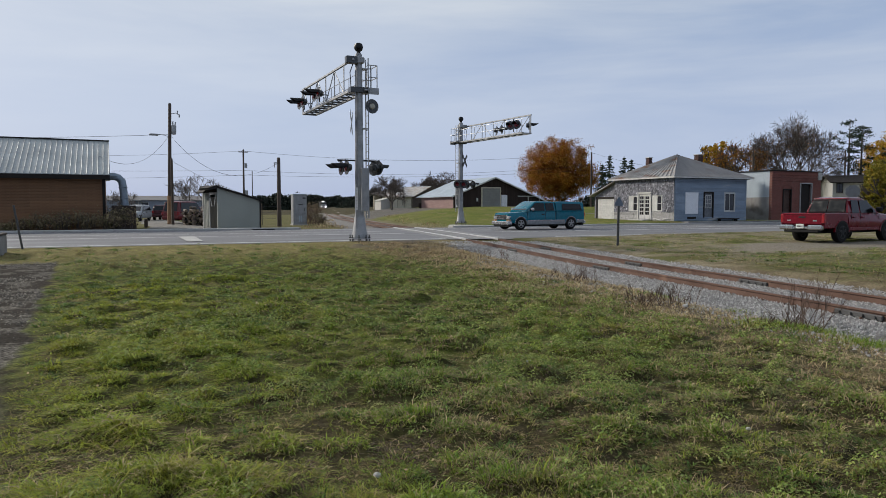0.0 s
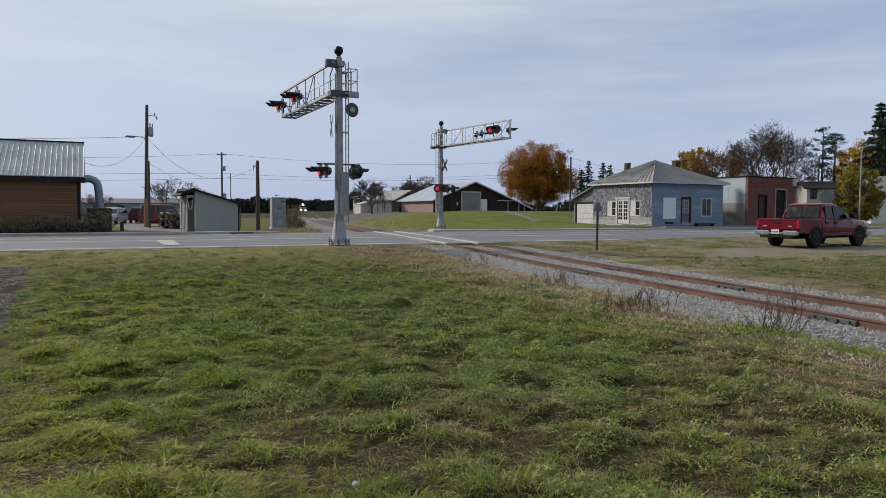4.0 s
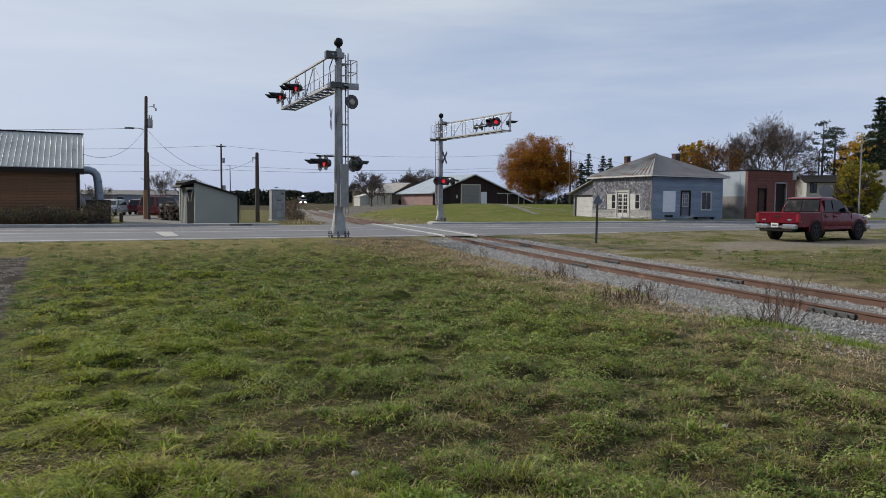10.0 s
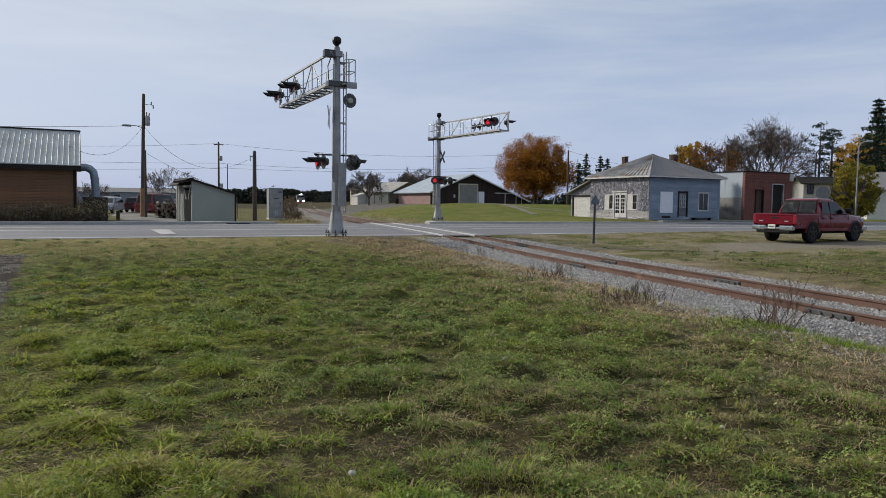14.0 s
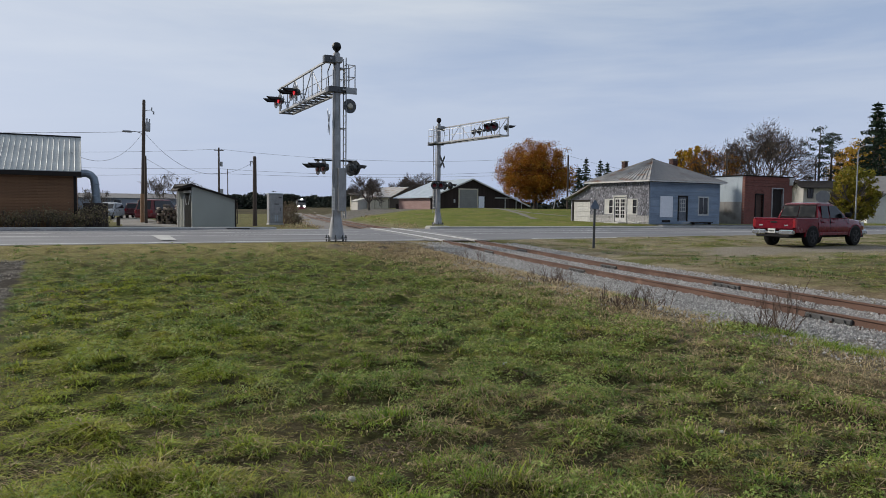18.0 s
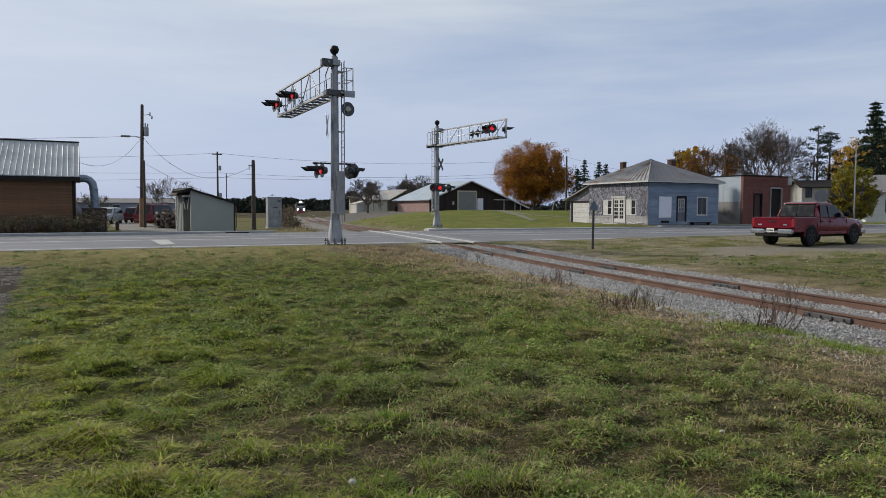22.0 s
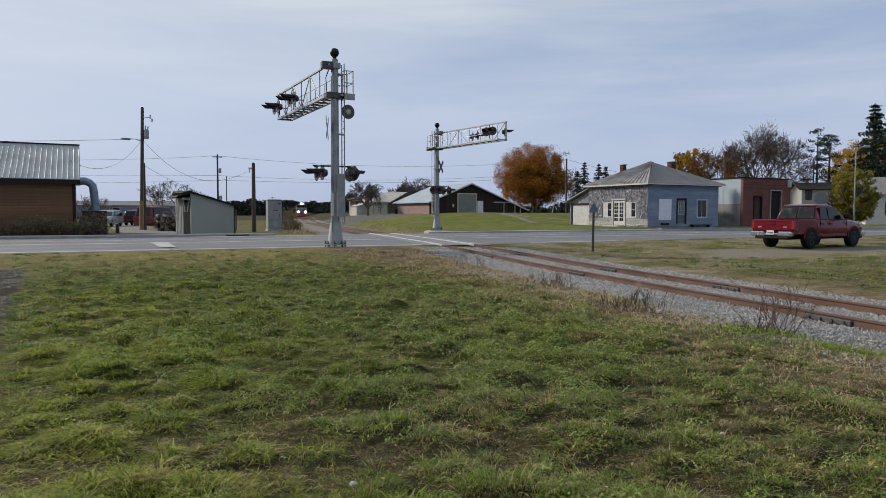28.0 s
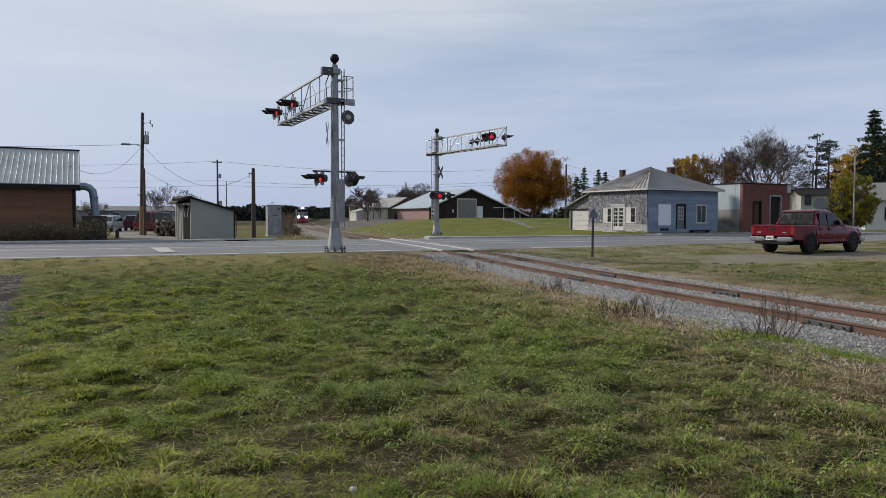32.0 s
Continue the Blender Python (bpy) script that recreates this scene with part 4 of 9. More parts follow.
    part("door_surround", Mesh().box(3.36, -0.07, 0, 3.5, -0.0, 2.5, 0.01).box(5.05, -0.07, 0, 5.18, 0.0, 2.5, 0.01).box(3.36, -0.07, 2.4, 5.18, 0.0, 2.55, 0.01), TRIMW, side)
    part("step", Mesh().box(3.3, -1.1, -0.3, 5.3, -0.05, 0.08, 0.02), CONCRETE, side, "broken concrete door step")
    part("back_wall", Mesh().box(0.2, D - 0.2, -0.3, W, D, H), SIDING_B, r)
    part("end_wall", Mesh().box(W - 0.2, 0.2, -0.3, W, D - 0.2, H), SIDING_B, r)
    # hipped roof
    o = 0.45
    e = [(-o, -o, H), (W + o, -o, H), (W + o, D + o, H), (-o, D + o, H)]
    ra, rb = (3.7, 3.6, H + 2.2), (4.9, 4.4, H + 2.15)
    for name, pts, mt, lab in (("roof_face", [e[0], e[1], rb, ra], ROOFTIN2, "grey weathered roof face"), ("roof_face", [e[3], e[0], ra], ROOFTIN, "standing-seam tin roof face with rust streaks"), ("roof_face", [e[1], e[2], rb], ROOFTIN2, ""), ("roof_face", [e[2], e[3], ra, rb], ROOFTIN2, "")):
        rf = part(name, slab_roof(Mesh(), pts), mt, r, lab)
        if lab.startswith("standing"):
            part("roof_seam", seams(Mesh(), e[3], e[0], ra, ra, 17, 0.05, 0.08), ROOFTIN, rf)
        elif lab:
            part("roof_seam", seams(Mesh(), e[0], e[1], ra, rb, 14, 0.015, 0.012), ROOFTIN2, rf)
    part("gutter_board", Mesh().box(-o - 0.02, -o - 0.02, H - 0.13, -o + 0.04, D + o, H - 0.02).box(-o, -o - 0.02, H - 0.13, W + o, -o + 0.04, H - 0.02), TRIMW, r, "pale eave fascia")
    part("ridge_cap", Mesh().tube([e[0], ra, rb, e[1]], 0.05), ROOFTIN, r)
    for x, y, zt, w in ((2.6, 6.2, H + 2.02, 0.22), (W - 0.3, 5.6, H + 2.45, 0.30)):
        ch = Mesh()
        z = H + 0.3
        while z < zt:
            ch.box(x - w, y - w, z, x + w, y + w, z + 0.075, 0.01)
            z += 0.085
        c = part("chimney", ch, SOOTBRICK, r, "sooty red brick chimney")
        part("cap", Mesh().box(x - w - 0.06, y - w - 0.06, zt, x + w + 0.06, y + w + 0.06, zt + 0.07, 0.01), CONCRETE, c)
    # lean-to garage behind
    G1 = D + 3.4
    g = part("garage_wall", wall_with_holes(0, 3.4, -0.2, 2.35, 0, 0.15, [(0.45, 3.1, -0.2, 2.0)]), SHAKE, r, "grey shake lean-to garage", at=pose(0.25, G1, 0, 0, 0, -90))
    part("garage_frame", Mesh().box(0.25, -0.06, -0.2, 0.45, 0.05, 2.15, 0.01).box(3.1, -0.06, -0.2, 3.3, 0.05, 2.15, 0.01).box(0.25, -0.06, 2.0, 3.3, 0.05, 2.2, 0.01), DARKTRIM, r, "dark garage door frame", at=pose(0.25, G1, 0, 0, 0, -90))
    door = part("garage_door", Mesh().box(0.45, 0.03, -0.02, 3.1, 0.09, 2.0), TRIMW, r, "grubby white sectional garage door", at=pose(0.25, G1, 0, 0, 0, -90))
    for k in range(4):
        part("door_section", Mesh().box(0.48, 0.005, 0.02 + 0.5 * k, 3.07, 0.03, 0.49 + 0.5 * k, 0.012), TRIMW, door)
    part("garage_gable", Mesh().add([(0.25, G1, 2.3), (0.25, D, 2.3), (0.25, D, 3.6), (0.3, G1, 2.3), (0.3, D, 2.3), (0.3, D, 3.6)], [(0, 1, 2), (3, 5, 4), (0, 2, 5, 3)]), SHAKE, r)
    part("garage_roof", slab_roof(Mesh(), [(-0.2, D - 0.2, 3.75), (-0.2, G1 + 0.5, 2.32), (5.0, G1 + 0.5, 2.32), (5.0, D - 0.2, 3.75)], 0.09), ROOFTIN, r, "sloping tin roof")
    part("garage_back", Mesh().box(0.3, G1 - 0.15, -0.2, 5.0, G1, 2.3), SHAKE, r)
    return r


old_house()


STUCCO = mat("stained_stucco", (0.30, 0.29, 0.28), (0.20, 0.195, 0.19), rough=0.95, scale=1.2, fine=30, bump=0.4, c3=(0.12, 0.11, 0.10), stain=0.56)


def store_walk():
    whole("pavement", Mesh().box(0.5, -1.2, -0.3, 22, -0.06, -0.06, 0.03), STUCCO, "cracked grey concrete walk before the old house", "pavement", kind="structure", m=base_pose(34.14, 54.13, 0.43))
    pl = root("fallen_plank", base_pose(33.4, 54.9, 0.42, 70), "pale fallen boards lying beside the house wall", "plank")
    for k, (x, a) in enumerate(((0, 8), (0.3, -6), (0.1, 20))):
        part("board", Mesh().box(0, 0, 0, 2.2 - 0.4 * k, 0.14, 0.04, 0.005), TRIMW, pl, at=pose(x, -0.3 * k, 0.03 + 0.05 * k, 0, -4, a))


store_walk()


BOARDBROWN = mat("brown_board", (0.085, 0.045, 0.032), (0.06, 0.034, 0.026), rough=0.85)


def brick_store():
    """Two-bay red brick front beside the house, with a pale metal side wall."""
    r = root("brick_storefront", base_pose(46.0, 56.55, 0.45), "small red brick shop building with tall boarded windows", "shop building")
    W, H, D = 6.8, 4.55, 12.0
    holes = [(1.55, 2.55, 0.2, 2.8), (3.9, 5.4, 0.2, 3.4)]
    part("front_wall", wall_with_holes(0, W, -0.3, H, 0.06, 0.35, holes), MORTAR, r)
    part("parapet_corner", Mesh().box(W - 0.5, -0.02, H - 0.75, W + 0.06, 0.36, H + 0.12, 0.03), CONCRETE, r, "pale stone parapet corner")
    part("side_wall_upper", Mesh().box(0, 0.35, 2.1, 0.2, D, H), METALPALE, r, "pale ribbed metal side wall")
    part("side_wall_lower", Mesh().box(-0.03, 0.35, -0.3, 0.2, D, 2.1), STUCCO, r, "stained rendered lower wall")
    for k in range(8):
        part("rib", Mesh().box(-0.015, 0.9 + 1.45 * k, 2.1, 0.0, 0.94 + 1.45 * k, H), METALPALE, r)
    part("back_wall", Mesh().box(0.2, D - 0.3, -0.3, W, D, H), BRICKRED, r)
    part("end_wall", Mesh().box(W - 0.2, 0.35, -0.3, W, D - 0.3, H), BRICKRED, r)
    part("roof", Mesh().box(0.2, 0.35, H - 0.5, W - 0.2, D - 0.3, H - 0.4), ROOFTIN2, r)
    cop = part("coping", Mesh().box(-0.15, -0.06, H, W + 0.1, 0.45, H + 0.1, 0.02).box(-0.1, 0.45, H, 0.3, D, H + 0.1, 0.02), DARKTRIM, r, "dark coping")
    for z, t, h in ((H - 0.35, 0.05, 0.15), (H - 0.62, 0.03, 0.08), (3.62, 0.035, 0.08)):
        part("corbel_course", Mesh().box(0.0, 0.06 - t, z, W - 0.5, 0.062, z + h, 0.006), BRICKRED, r, "projecting brick course")
    for a, b, c, d in holes:
        arch = Mesh()
        for k in range(7):
            u0, u1 = math.pi * k / 7, math.pi * (k + 1) / 7
            cx, rx = (a + b) / 2, (b - a) / 2 + 0.12
            pts = [(cx + e * math.cos(u), d + 0.08 + f * math.sin(u)) for u, e, f in ((u0, rx, 0.32), (u1, rx, 0.32), (u1, rx + 0.16, 0.48), (u0, rx + 0.16, 0.48))]
            arch.prism(pts, 0.03, 0.065)
        part("window_arch", arch, BRICKRED, r, "shallow brick arch over the opening")
    for a, b, c, d in holes:
        w = part("boarded_window", Mesh().box(a, 0.2, c, b, 0.26, d, 0.01), BOARDBROWN if b < 3 else DARKTRIM, r, "brown boarded tall door" if b < 3 else "dark boarded tall window")
        part("window_frame", Mesh().box(a - 0.1, -0.02, c, a, 0.2, d + 0.1, 0.01).box(b, -0.02, c, b + 0.1, 0.2, d + 0.1, 0.01).box(a, -0.02, d, b, 0.2, d + 0.12, 0.01), DARKTRIM if b < 3 else BASEB, r)
    return r


brick_store()


def brown_hall():
    """Long low building with brown boarding and a pale ribbed roof; its corner at the origin, body along -x."""
    r = root("brown_hall", base_pose(-9.72, 46.95, 0.13), "long low brown log-sided building with pale ribbed metal roof", "building")
    L, H, D = 16.0, 3.45, 9.0
    part("front_wall", Mesh().box(-L, 0, -0.3, 0, 0.25, H), LOGBROWN, r)
    log = Mesh().add([(0, 0, 0), (1.99, 0, 0), (1.99, -0.016, 0.03), (0, -0.016, 0.03), (1.99, -0.016, 0.15), (0, -0.016, 0.15), (1.99, 0, 0.175), (0, 0, 0.175)], [(0, 1, 2, 3), (3, 2, 4, 5), (5, 4, 6, 7), (0, 3, 5, 7), (1, 6, 4, 2), (0, 7, 6, 1)]).data("log_board", LOGBROWN)
    for k in range(19):
        for a in range(8):
            part("log_board", log, None, r, at=pose(-L + 2 * a, -0.002, 0.18 * k))
    part("corner_post", Mesh().box(-0.14, -0.05, -0.2, 0.03, 0.1, H, 0.01), DARKTRIM, r)
    part("end_wall", Mesh().box(-0.25, 0.25, -0.3, 0, D, H), LOGBROWN, r)
    part("end_gable", Mesh().prism([(0.25, H), (D, H), (D / 2, H + 2.3)], 0, 0.2, pose(0, 0, 0, 0, 0, 90)), LOGBROWN, r)
    part("back_wall", Mesh().box(-L, D - 0.25, -0.3, -0.25, D, H), LOGBROWN, r)
    ea, rg, o = (-0.55, H - 0.02), (D / 2, H + 2.42), 0.45
    for s, y0 in ((1, ea[0]), (-1, D + 0.55)):
        a, b = (-L, y0, ea[1]), (o - 0.17, y0, ea[1])
        c, d = (o - 0.17, rg[0], rg[1]), (-L, rg[0], rg[1])
        f = part("roof_face", slab_roof(Mesh(), [a, b, c, d], 0.05), ROOFWHITE, r, "pale grey-green ribbed metal roofing")
        if s == 1:
            for k in range(54):
                x = o - 0.2 - 0.3 * k
                part("roof_rib", seams(Mesh(), (x, y0, ea[1]), (x + 0.001, y0, ea[1]), (x, rg[0], rg[1]), (x + 0.001, rg[0], rg[1]), 1, 0.022, 0.04), ROOFWHITE, f)
    part("eave_fascia", Mesh().box(-L, -0.57, H - 0.33, 0.3, -0.5, H - 0.06, 0.01), DARKTRIM, r, "dark eave fascia")
    part("soffit", Mesh().box(-L, -0.5, H - 0.2, 0.28, 0.0, H - 0.15), DARKTRIM, r)
    part("ridge_cap", Mesh().box(-L, rg[0] - 0.14, rg[1] - 0.02, 0.3, rg[0] + 0.14, rg[1] + 0.05, 0.01), DARKTRIM, r)
    dm = mat("blue_grey_duct", (0.26, 0.32, 0.38), (0.22, 0.27, 0.32), rough=0.45, metal=0.4)
    pts = [(0.0, 1.0, 3.35), (0.55, 1.0, 3.38), (0.80, 1.0, 3.28), (0.98, 1.0, 3.08), (1.04, 1.0, 2.7), (1.12, 1.0, 1.5)]
    du = Mesh()
    n = 14
    vs = []
    for i, p in enumerate(pts):
        d = (Vector(pts[min(i + 1, len(pts) - 1)]) - Vector(pts[max(i - 1, 0)])).normalized()
        a, b = Vector((0, 1, 0)), d.cross(Vector((0, 1, 0)))
        vs += [tuple(Vector(p) + (a * math.cos(2 * math.pi * k / n) + b * math.sin(2 * math.pi * k / n)) * 0.24) for k in range(n)]
    du.add(vs, [(i * n + k, i * n + (k + 1) % n, (i + 1) * n + (k + 1) % n, (i + 1) * n + k) for i in range(len(pts) - 1) for k in range(n)])
    part("duct", du, dm, r, "blue-grey bent extraction duct", True)
    for x, z in ((0.5, 3.38), (1.04, 2.7), (1.09, 2.0)):
        part("duct_band", Mesh().box(x - 0.27, 0.74, z - 0.02, x + 0.27, 1.26, z + 0.02, 0.02), dm, r)
    part("duct_hopper", Mesh().box(0.35, 0.45, -0.1, 1.75, 2.0, 1.55, 0.03).box(0.6, 0.4, 0.3, 1.1, 0.46, 1.4), mat("rusty_brown_sheet", (0.055, 0.038, 0.028), (0.035, 0.025, 0.02), rough=0.9, scale=3), r, "dark collector box")
    return r


brown_hall()


def shed():
    """Front wall along local x, door side along local y on the x = 0 side."""
    r = root("track_shed", base_pose(-3.2, 48.14, 0.12, 25), "small sage-grey lean-to shed with an open plank door", "shed")
    W, D, h0, h1 = 2.98, 2.57, 2.72, 1.9
    part("front_wall", Mesh().prism([(0.0, -0.2), (W, -0.2), (W, h1), (0.0, h0)], 0, 0.1), SAGE, r, "smooth sage-grey panelled wall")
    part("back_wall", Mesh().prism([(0.0, -0.2), (W, -0.2), (W, h1), (0.0, h0)], D - 0.1, D), SAGE, r)
    part("end_wall", Mesh().box(W - 0.1, 0.1, -0.2, W, D - 0.1, h1), DARKTRIM, r, "dark end wall")
    part("side_wall", Mesh().box(0, 1.35, -0.2, 0.1, D - 0.1, h0 - 0.3), SAGE, r)
    part("side_header", Mesh().box(0, 0.1, h0 - 0.3, 0.1, D - 0.1, h0 - 0.02), DARKTRIM, r)
    for k in range(5):
        part("batten", Mesh().box(-0.02, 1.4 + 0.25 * k, -0.1, 0.0, 1.44 + 0.25 * k, h0 - 0.35), SAGE, r)
    part("corner_trim", Mesh().box(-0.04, D - 0.12, -0.1, 0.0, D + 0.02, h0 - 0.3, 0.005), TRIMW, r, "pale corner trim")
    part("header", Mesh().box(-0.08, 0.05, 2.28, -0.02, 1.3, 2.44, 0.01), TRIMW, r, "white door header")
    dr = part("door", Mesh().box(-0.02, 0, 0, 0.03, 1.05, 2.1, 0.008), mat("old_door_board", (0.16, 0.14, 0.11), (0.12, 0.105, 0.085), rough=0.9, stretch=(3, 3, 0.3)), r, "ajar plank door", at=pose(-0.02, 1.35, 0.02, 0, 0, -152))
    part("door_brace", Mesh().box(0.03, 0.02, 0.05, 0.05, 0.09, 2.05).box(0.03, 0.95, 0.05, 0.05, 1.02, 2.05), TRIMW, dr)
    for y0, y1 in ((0.2, 0.5), (1.2, 0.85)):
        part("stay", Mesh().cyl((-0.04, y0, 2.25), (-0.04, y1, 1.5), 0.03, n=5), TRIMW, r)
    part("roof", slab_roof(Mesh(), [(-0.15, -0.2, h0 + 0.15), (W + 0.12, -0.2, h1 + 0.06), (W + 0.12, D + 0.15, h1 + 0.06), (-0.15, D + 0.15, h0 + 0.15)], 0.11), DARKTRIM, r, "dark shingled lean-to roof")
    part("roof_hood", Mesh().prism([(-0.7, h0 - 0.02), (-0.62, h0 - 0.16), (0.0, h0 - 0.02), (0.0, h0 + 0.16), (-0.15, h0 + 0.16)], -0.2, 1.45), DARKTRIM, r, "dark boarded hood over the door")
    part("roof_back", slab_roof(Mesh(), [(0.0, 1.45, h0 + 0.1), (0.0, D + 0.15, h0 + 0.1), (-0.4, D + 0.15, h0 - 0.25), (-0.4, 1.45, h0 - 0.25)], 0.08), DARKTRIM, r)
    part("corner_trim", Mesh().box(W - 0.06, -0.03, -0.1, W + 0.04, 0.06, h1 + 0.02, 0.005), DARKTRIM, r, "dark corner trim")
    part("shelf", Mesh().box(0.6, 0.3, 0.8, 1.2, 1.2, 0.85).box(0.6, 0.3, 1.4, 1.2, 1.2, 1.45).box(0.7, 0.4, 0.85, 1.0, 0.8, 1.2, 0.02), WOODPOLE, r)
    return r


shed()


def barn():
    r = root("dark_barn", base_pose(26.26, 98.77, 1.28), "dark brown barn with a wide gable and a grey roll-up door", "barn")
    W, pk, H0, D = 16.7, 6.75, 2.15, 13.0
    z_pk, z_r = 4.85, 1.0
    poly = [(0, -0.6), (W, -0.6), (W, z_r), (pk, z_pk - 0.08), (0, H0)]
    holes = [(4.65, 7.75, 0.25, 3.2), (7.85, 8.9, 0.25, 2.25)]
    part("gable_wall", Mesh().prism(poly, 0.05, 0.25), BARNDARK, r, "dark brown boarded gable")
    x = 0.0
    while x < W:
        t = H0 + (z_pk - H0) * x / pk if x < pk else z_pk + (z_r - z_pk) * (x - pk) / (W - pk)
        part("board", Mesh().box(x, 0.0, -0.5, x + 0.19, 0.05, t - 0.1), BARNDARK, r)
        x += 0.2
    dr = part("rollup_door", Mesh().box(4.7, -0.06, 0.1, 7.7, 0.0, 3.15), DOORGREY, r, "grey ribbed roll-up door")
    for k in range(11):
        part("slat", Mesh().box(4.72, -0.09, 0.12 + 0.275 * k, 7.68, -0.05, 0.37 + 0.275 * k, 0.02), DOORGREY, dr)
    part("door_frame", Mesh().box(4.5, -0.1, 0.0, 4.7, 0.0, 3.3, 0.01).box(7.7, -0.1, 0.0, 7.85, 0.0, 3.3, 0.01).box(4.5, -0.1, 3.15, 7.85, 0.0, 3.33, 0.01), TAN, r)
    part("door", Mesh().box(7.95, -0.07, 0.1, 8.95, 0.0, 2.2, 0.01), DOORWHITE, r, "white door")
    part("meter_box", Mesh().box(3.7, -0.15, 1.2, 3.95, 0, 1.7, 0.02), TRIMW, r)
    for a, b, c, d in (((0 - 0.5), H0 - 0.2, pk, z_pk), (W + 0.3, z_r - 0.12, pk, z_pk)):
        pts = [(a, -0.45, b), (c, -0.45, d), (c, D, d), (a, D, b)]
        part("roof_face", slab_roof(Mesh(), pts, 0.12), METALPALE if a < 0 else ROOFTIN2, r, "pale metal roof face" if a < 0 else "")
        part("barge_board", Mesh().add([(a, -0.5, b - 0.02), (c, -0.5, d - 0.02), (c, -0.5, d - 0.2), (a, -0.5, b - 0.2), (a, -0.44, b - 0.02), (c, -0.44, d - 0.02), (c, -0.44, d - 0.2), (a, -0.44, b - 0.2)], [(0, 1, 2, 3), (4, 7, 6, 5), (0, 4, 5, 1), (3, 2, 6, 7)]), TRIMW, r, "pale barge board")
    part("track_rail", Mesh().box(10.8, -0.12, 1.95, 14.9, -0.02, 2.1, 0.01), TRIMW, r, "white sliding door rail")
    for x, z in ((12.6, 1.95), (14.6, 1.65), (15.6, 1.3)):
        part("white_post", Mesh().box(x, -0.06, -0.4, x + 0.13, 0.0, z, 0.01), TRIMW, r)
    part("side_wall", Mesh().box(0, 0.25, -0.4, 0.2, 11.8, H0 - 0.1), BARNPINK, r, "faded pinkish boarded side wall")
    part("side_base", Mesh().box(-0.08, 0.6, -1.2, 0.1, 11.8, 0.05, 0.02), CONCRETE, r, "pale concrete base")
    part("back_wall", Mesh().box(0, D - 0.2, -0.6, W, D, 1.0), BARNDARK, r)
    part("end_wall", Mesh().box(W - 0.2, 0.25, -0.6, W, D - 0.2, z_r), BARNDARK, r)
    part("vent_pipe", Mesh().cyl((3.3, 4.0, 3.2), (3.3, 4.0, 5.0), 0.06, n=8), GALV, r)
    return r


barn()


SHEDBROWN = mat("weathered_brown_board", (0.13, 0.10, 0.08), (0.09, 0.07, 0.058), rough=0.9, scale=2, fine=14, stretch=(3, 3, 0.4))


CREAMBOARD = mat("cream_board", (0.55, 0.53, 0.48), (0.46, 0.44, 0.40), rough=0.85, scale=2, fine=14)


def far_barn():
    r = root("brown_outbuilding", base_pose(19.9, 127.5, 0.95), "low tan and brown outbuilding with grey roof", "outbuilding")
    part("front_wall", Mesh().box(2.2, 0, -0.6, 6.4, 0.2, 2.65), TAN, r, "tan boarded front")
    for x in (2.5, 3.9, 5.2):
        part("door", Mesh().box(x, -0.05, -0.2, x + 0.95, 0.0, 2.2, 0.01), mat("cream_door", (0.68, 0.63, 0.50), (0.6, 0.55, 0.43), rough=0.8), r)
        part("door_gap", Mesh().box(x + 0.97, -0.02, -0.2, x + 1.06, 0.01, 2.3), DARKTRIM, r)
    part("gable_wall", Mesh().prism([(6.4, -0.6), (11.0, -0.6), (11.0, 4.6), (9.8, 4.4), (6.4, 2.65)], 0.0, 0.2), SHEDBROWN, r, "weathered brown wall")
    part("roof_face", slab_roof(Mesh(), [(1.8, -0.5, 2.65), (6.5, -0.5, 2.7), (10.2, -0.3, 4.65), (9.6, 10.0, 4.8), (1.8, 10.0, 3.4)], 0.14), ROOFTIN, r, "pale weathered tin roof")
    part("lean_to", Mesh().box(0.4, 0.6, -0.6, 2.2, 4.0, 1.9).prism([(0.2, 1.9), (2.2, 1.9), (2.2, 2.5)], 0.5, 4.1), CREAMBOARD, r, "small pale boarded lean-to")
    part("back_wall", Mesh().box(2.2, 9.5, -0.6, 10, 9.7, 3.0), TAN, r)
    return r


far_barn()

# ---- vehicles ----
TINTED = mat("tinted_vehicle_glass", (0.004, 0.005, 0.006), (0.004, 0.005, 0.006), rough=0.12, spec=0.36, bump=0, fine=3)
CHROME = mat("dull_chrome", (0.62, 0.63, 0.64), (0.5, 0.51, 0.52), rough=0.22, metal=0.9, bump=0)
REDPAINT = mat("dark_red_paint", (0.165, 0.003, 0.013), (0.14, 0.003, 0.011), rough=0.22, scale=1, fine=8, bump=0.0, coat=0.0, spec=0.35)
TEALPAINT = mat("teal_paint", (0.002, 0.14, 0.205), (0.002, 0.12, 0.175), rough=0.2, scale=1, fine=8, bump=0.0, spec=0.35)
SILVERTRIM = mat("silver_lower_paint", (0.26, 0.27, 0.28), (0.20, 0.21, 0.22), rough=0.5, fine=9, bump=0.02)
RIMGREY = mat("alloy_rim", (0.40, 0.40, 0.40), (0.30, 0.30, 0.30), rough=0.35, metal=0.7)
RIMBLACK = mat("black_rim", (0.010, 0.010, 0.010), (0.014, 0.014, 0.014), rough=0.5, spec=0.3)
TAILRED = mat("tail_lamp_red", (0.32, 0.015, 0.02), (0.25, 0.01, 0.015), rough=0.2)
AMBER = mat("amber_lens", (0.36, 0.22, 0.12), (0.3, 0.18, 0.10), rough=0.25)
LAMPGLASS = mat("headlamp_glass", (0.55, 0.56, 0.56), (0.45, 0.46, 0.46), rough=0.15, metal=0.3)


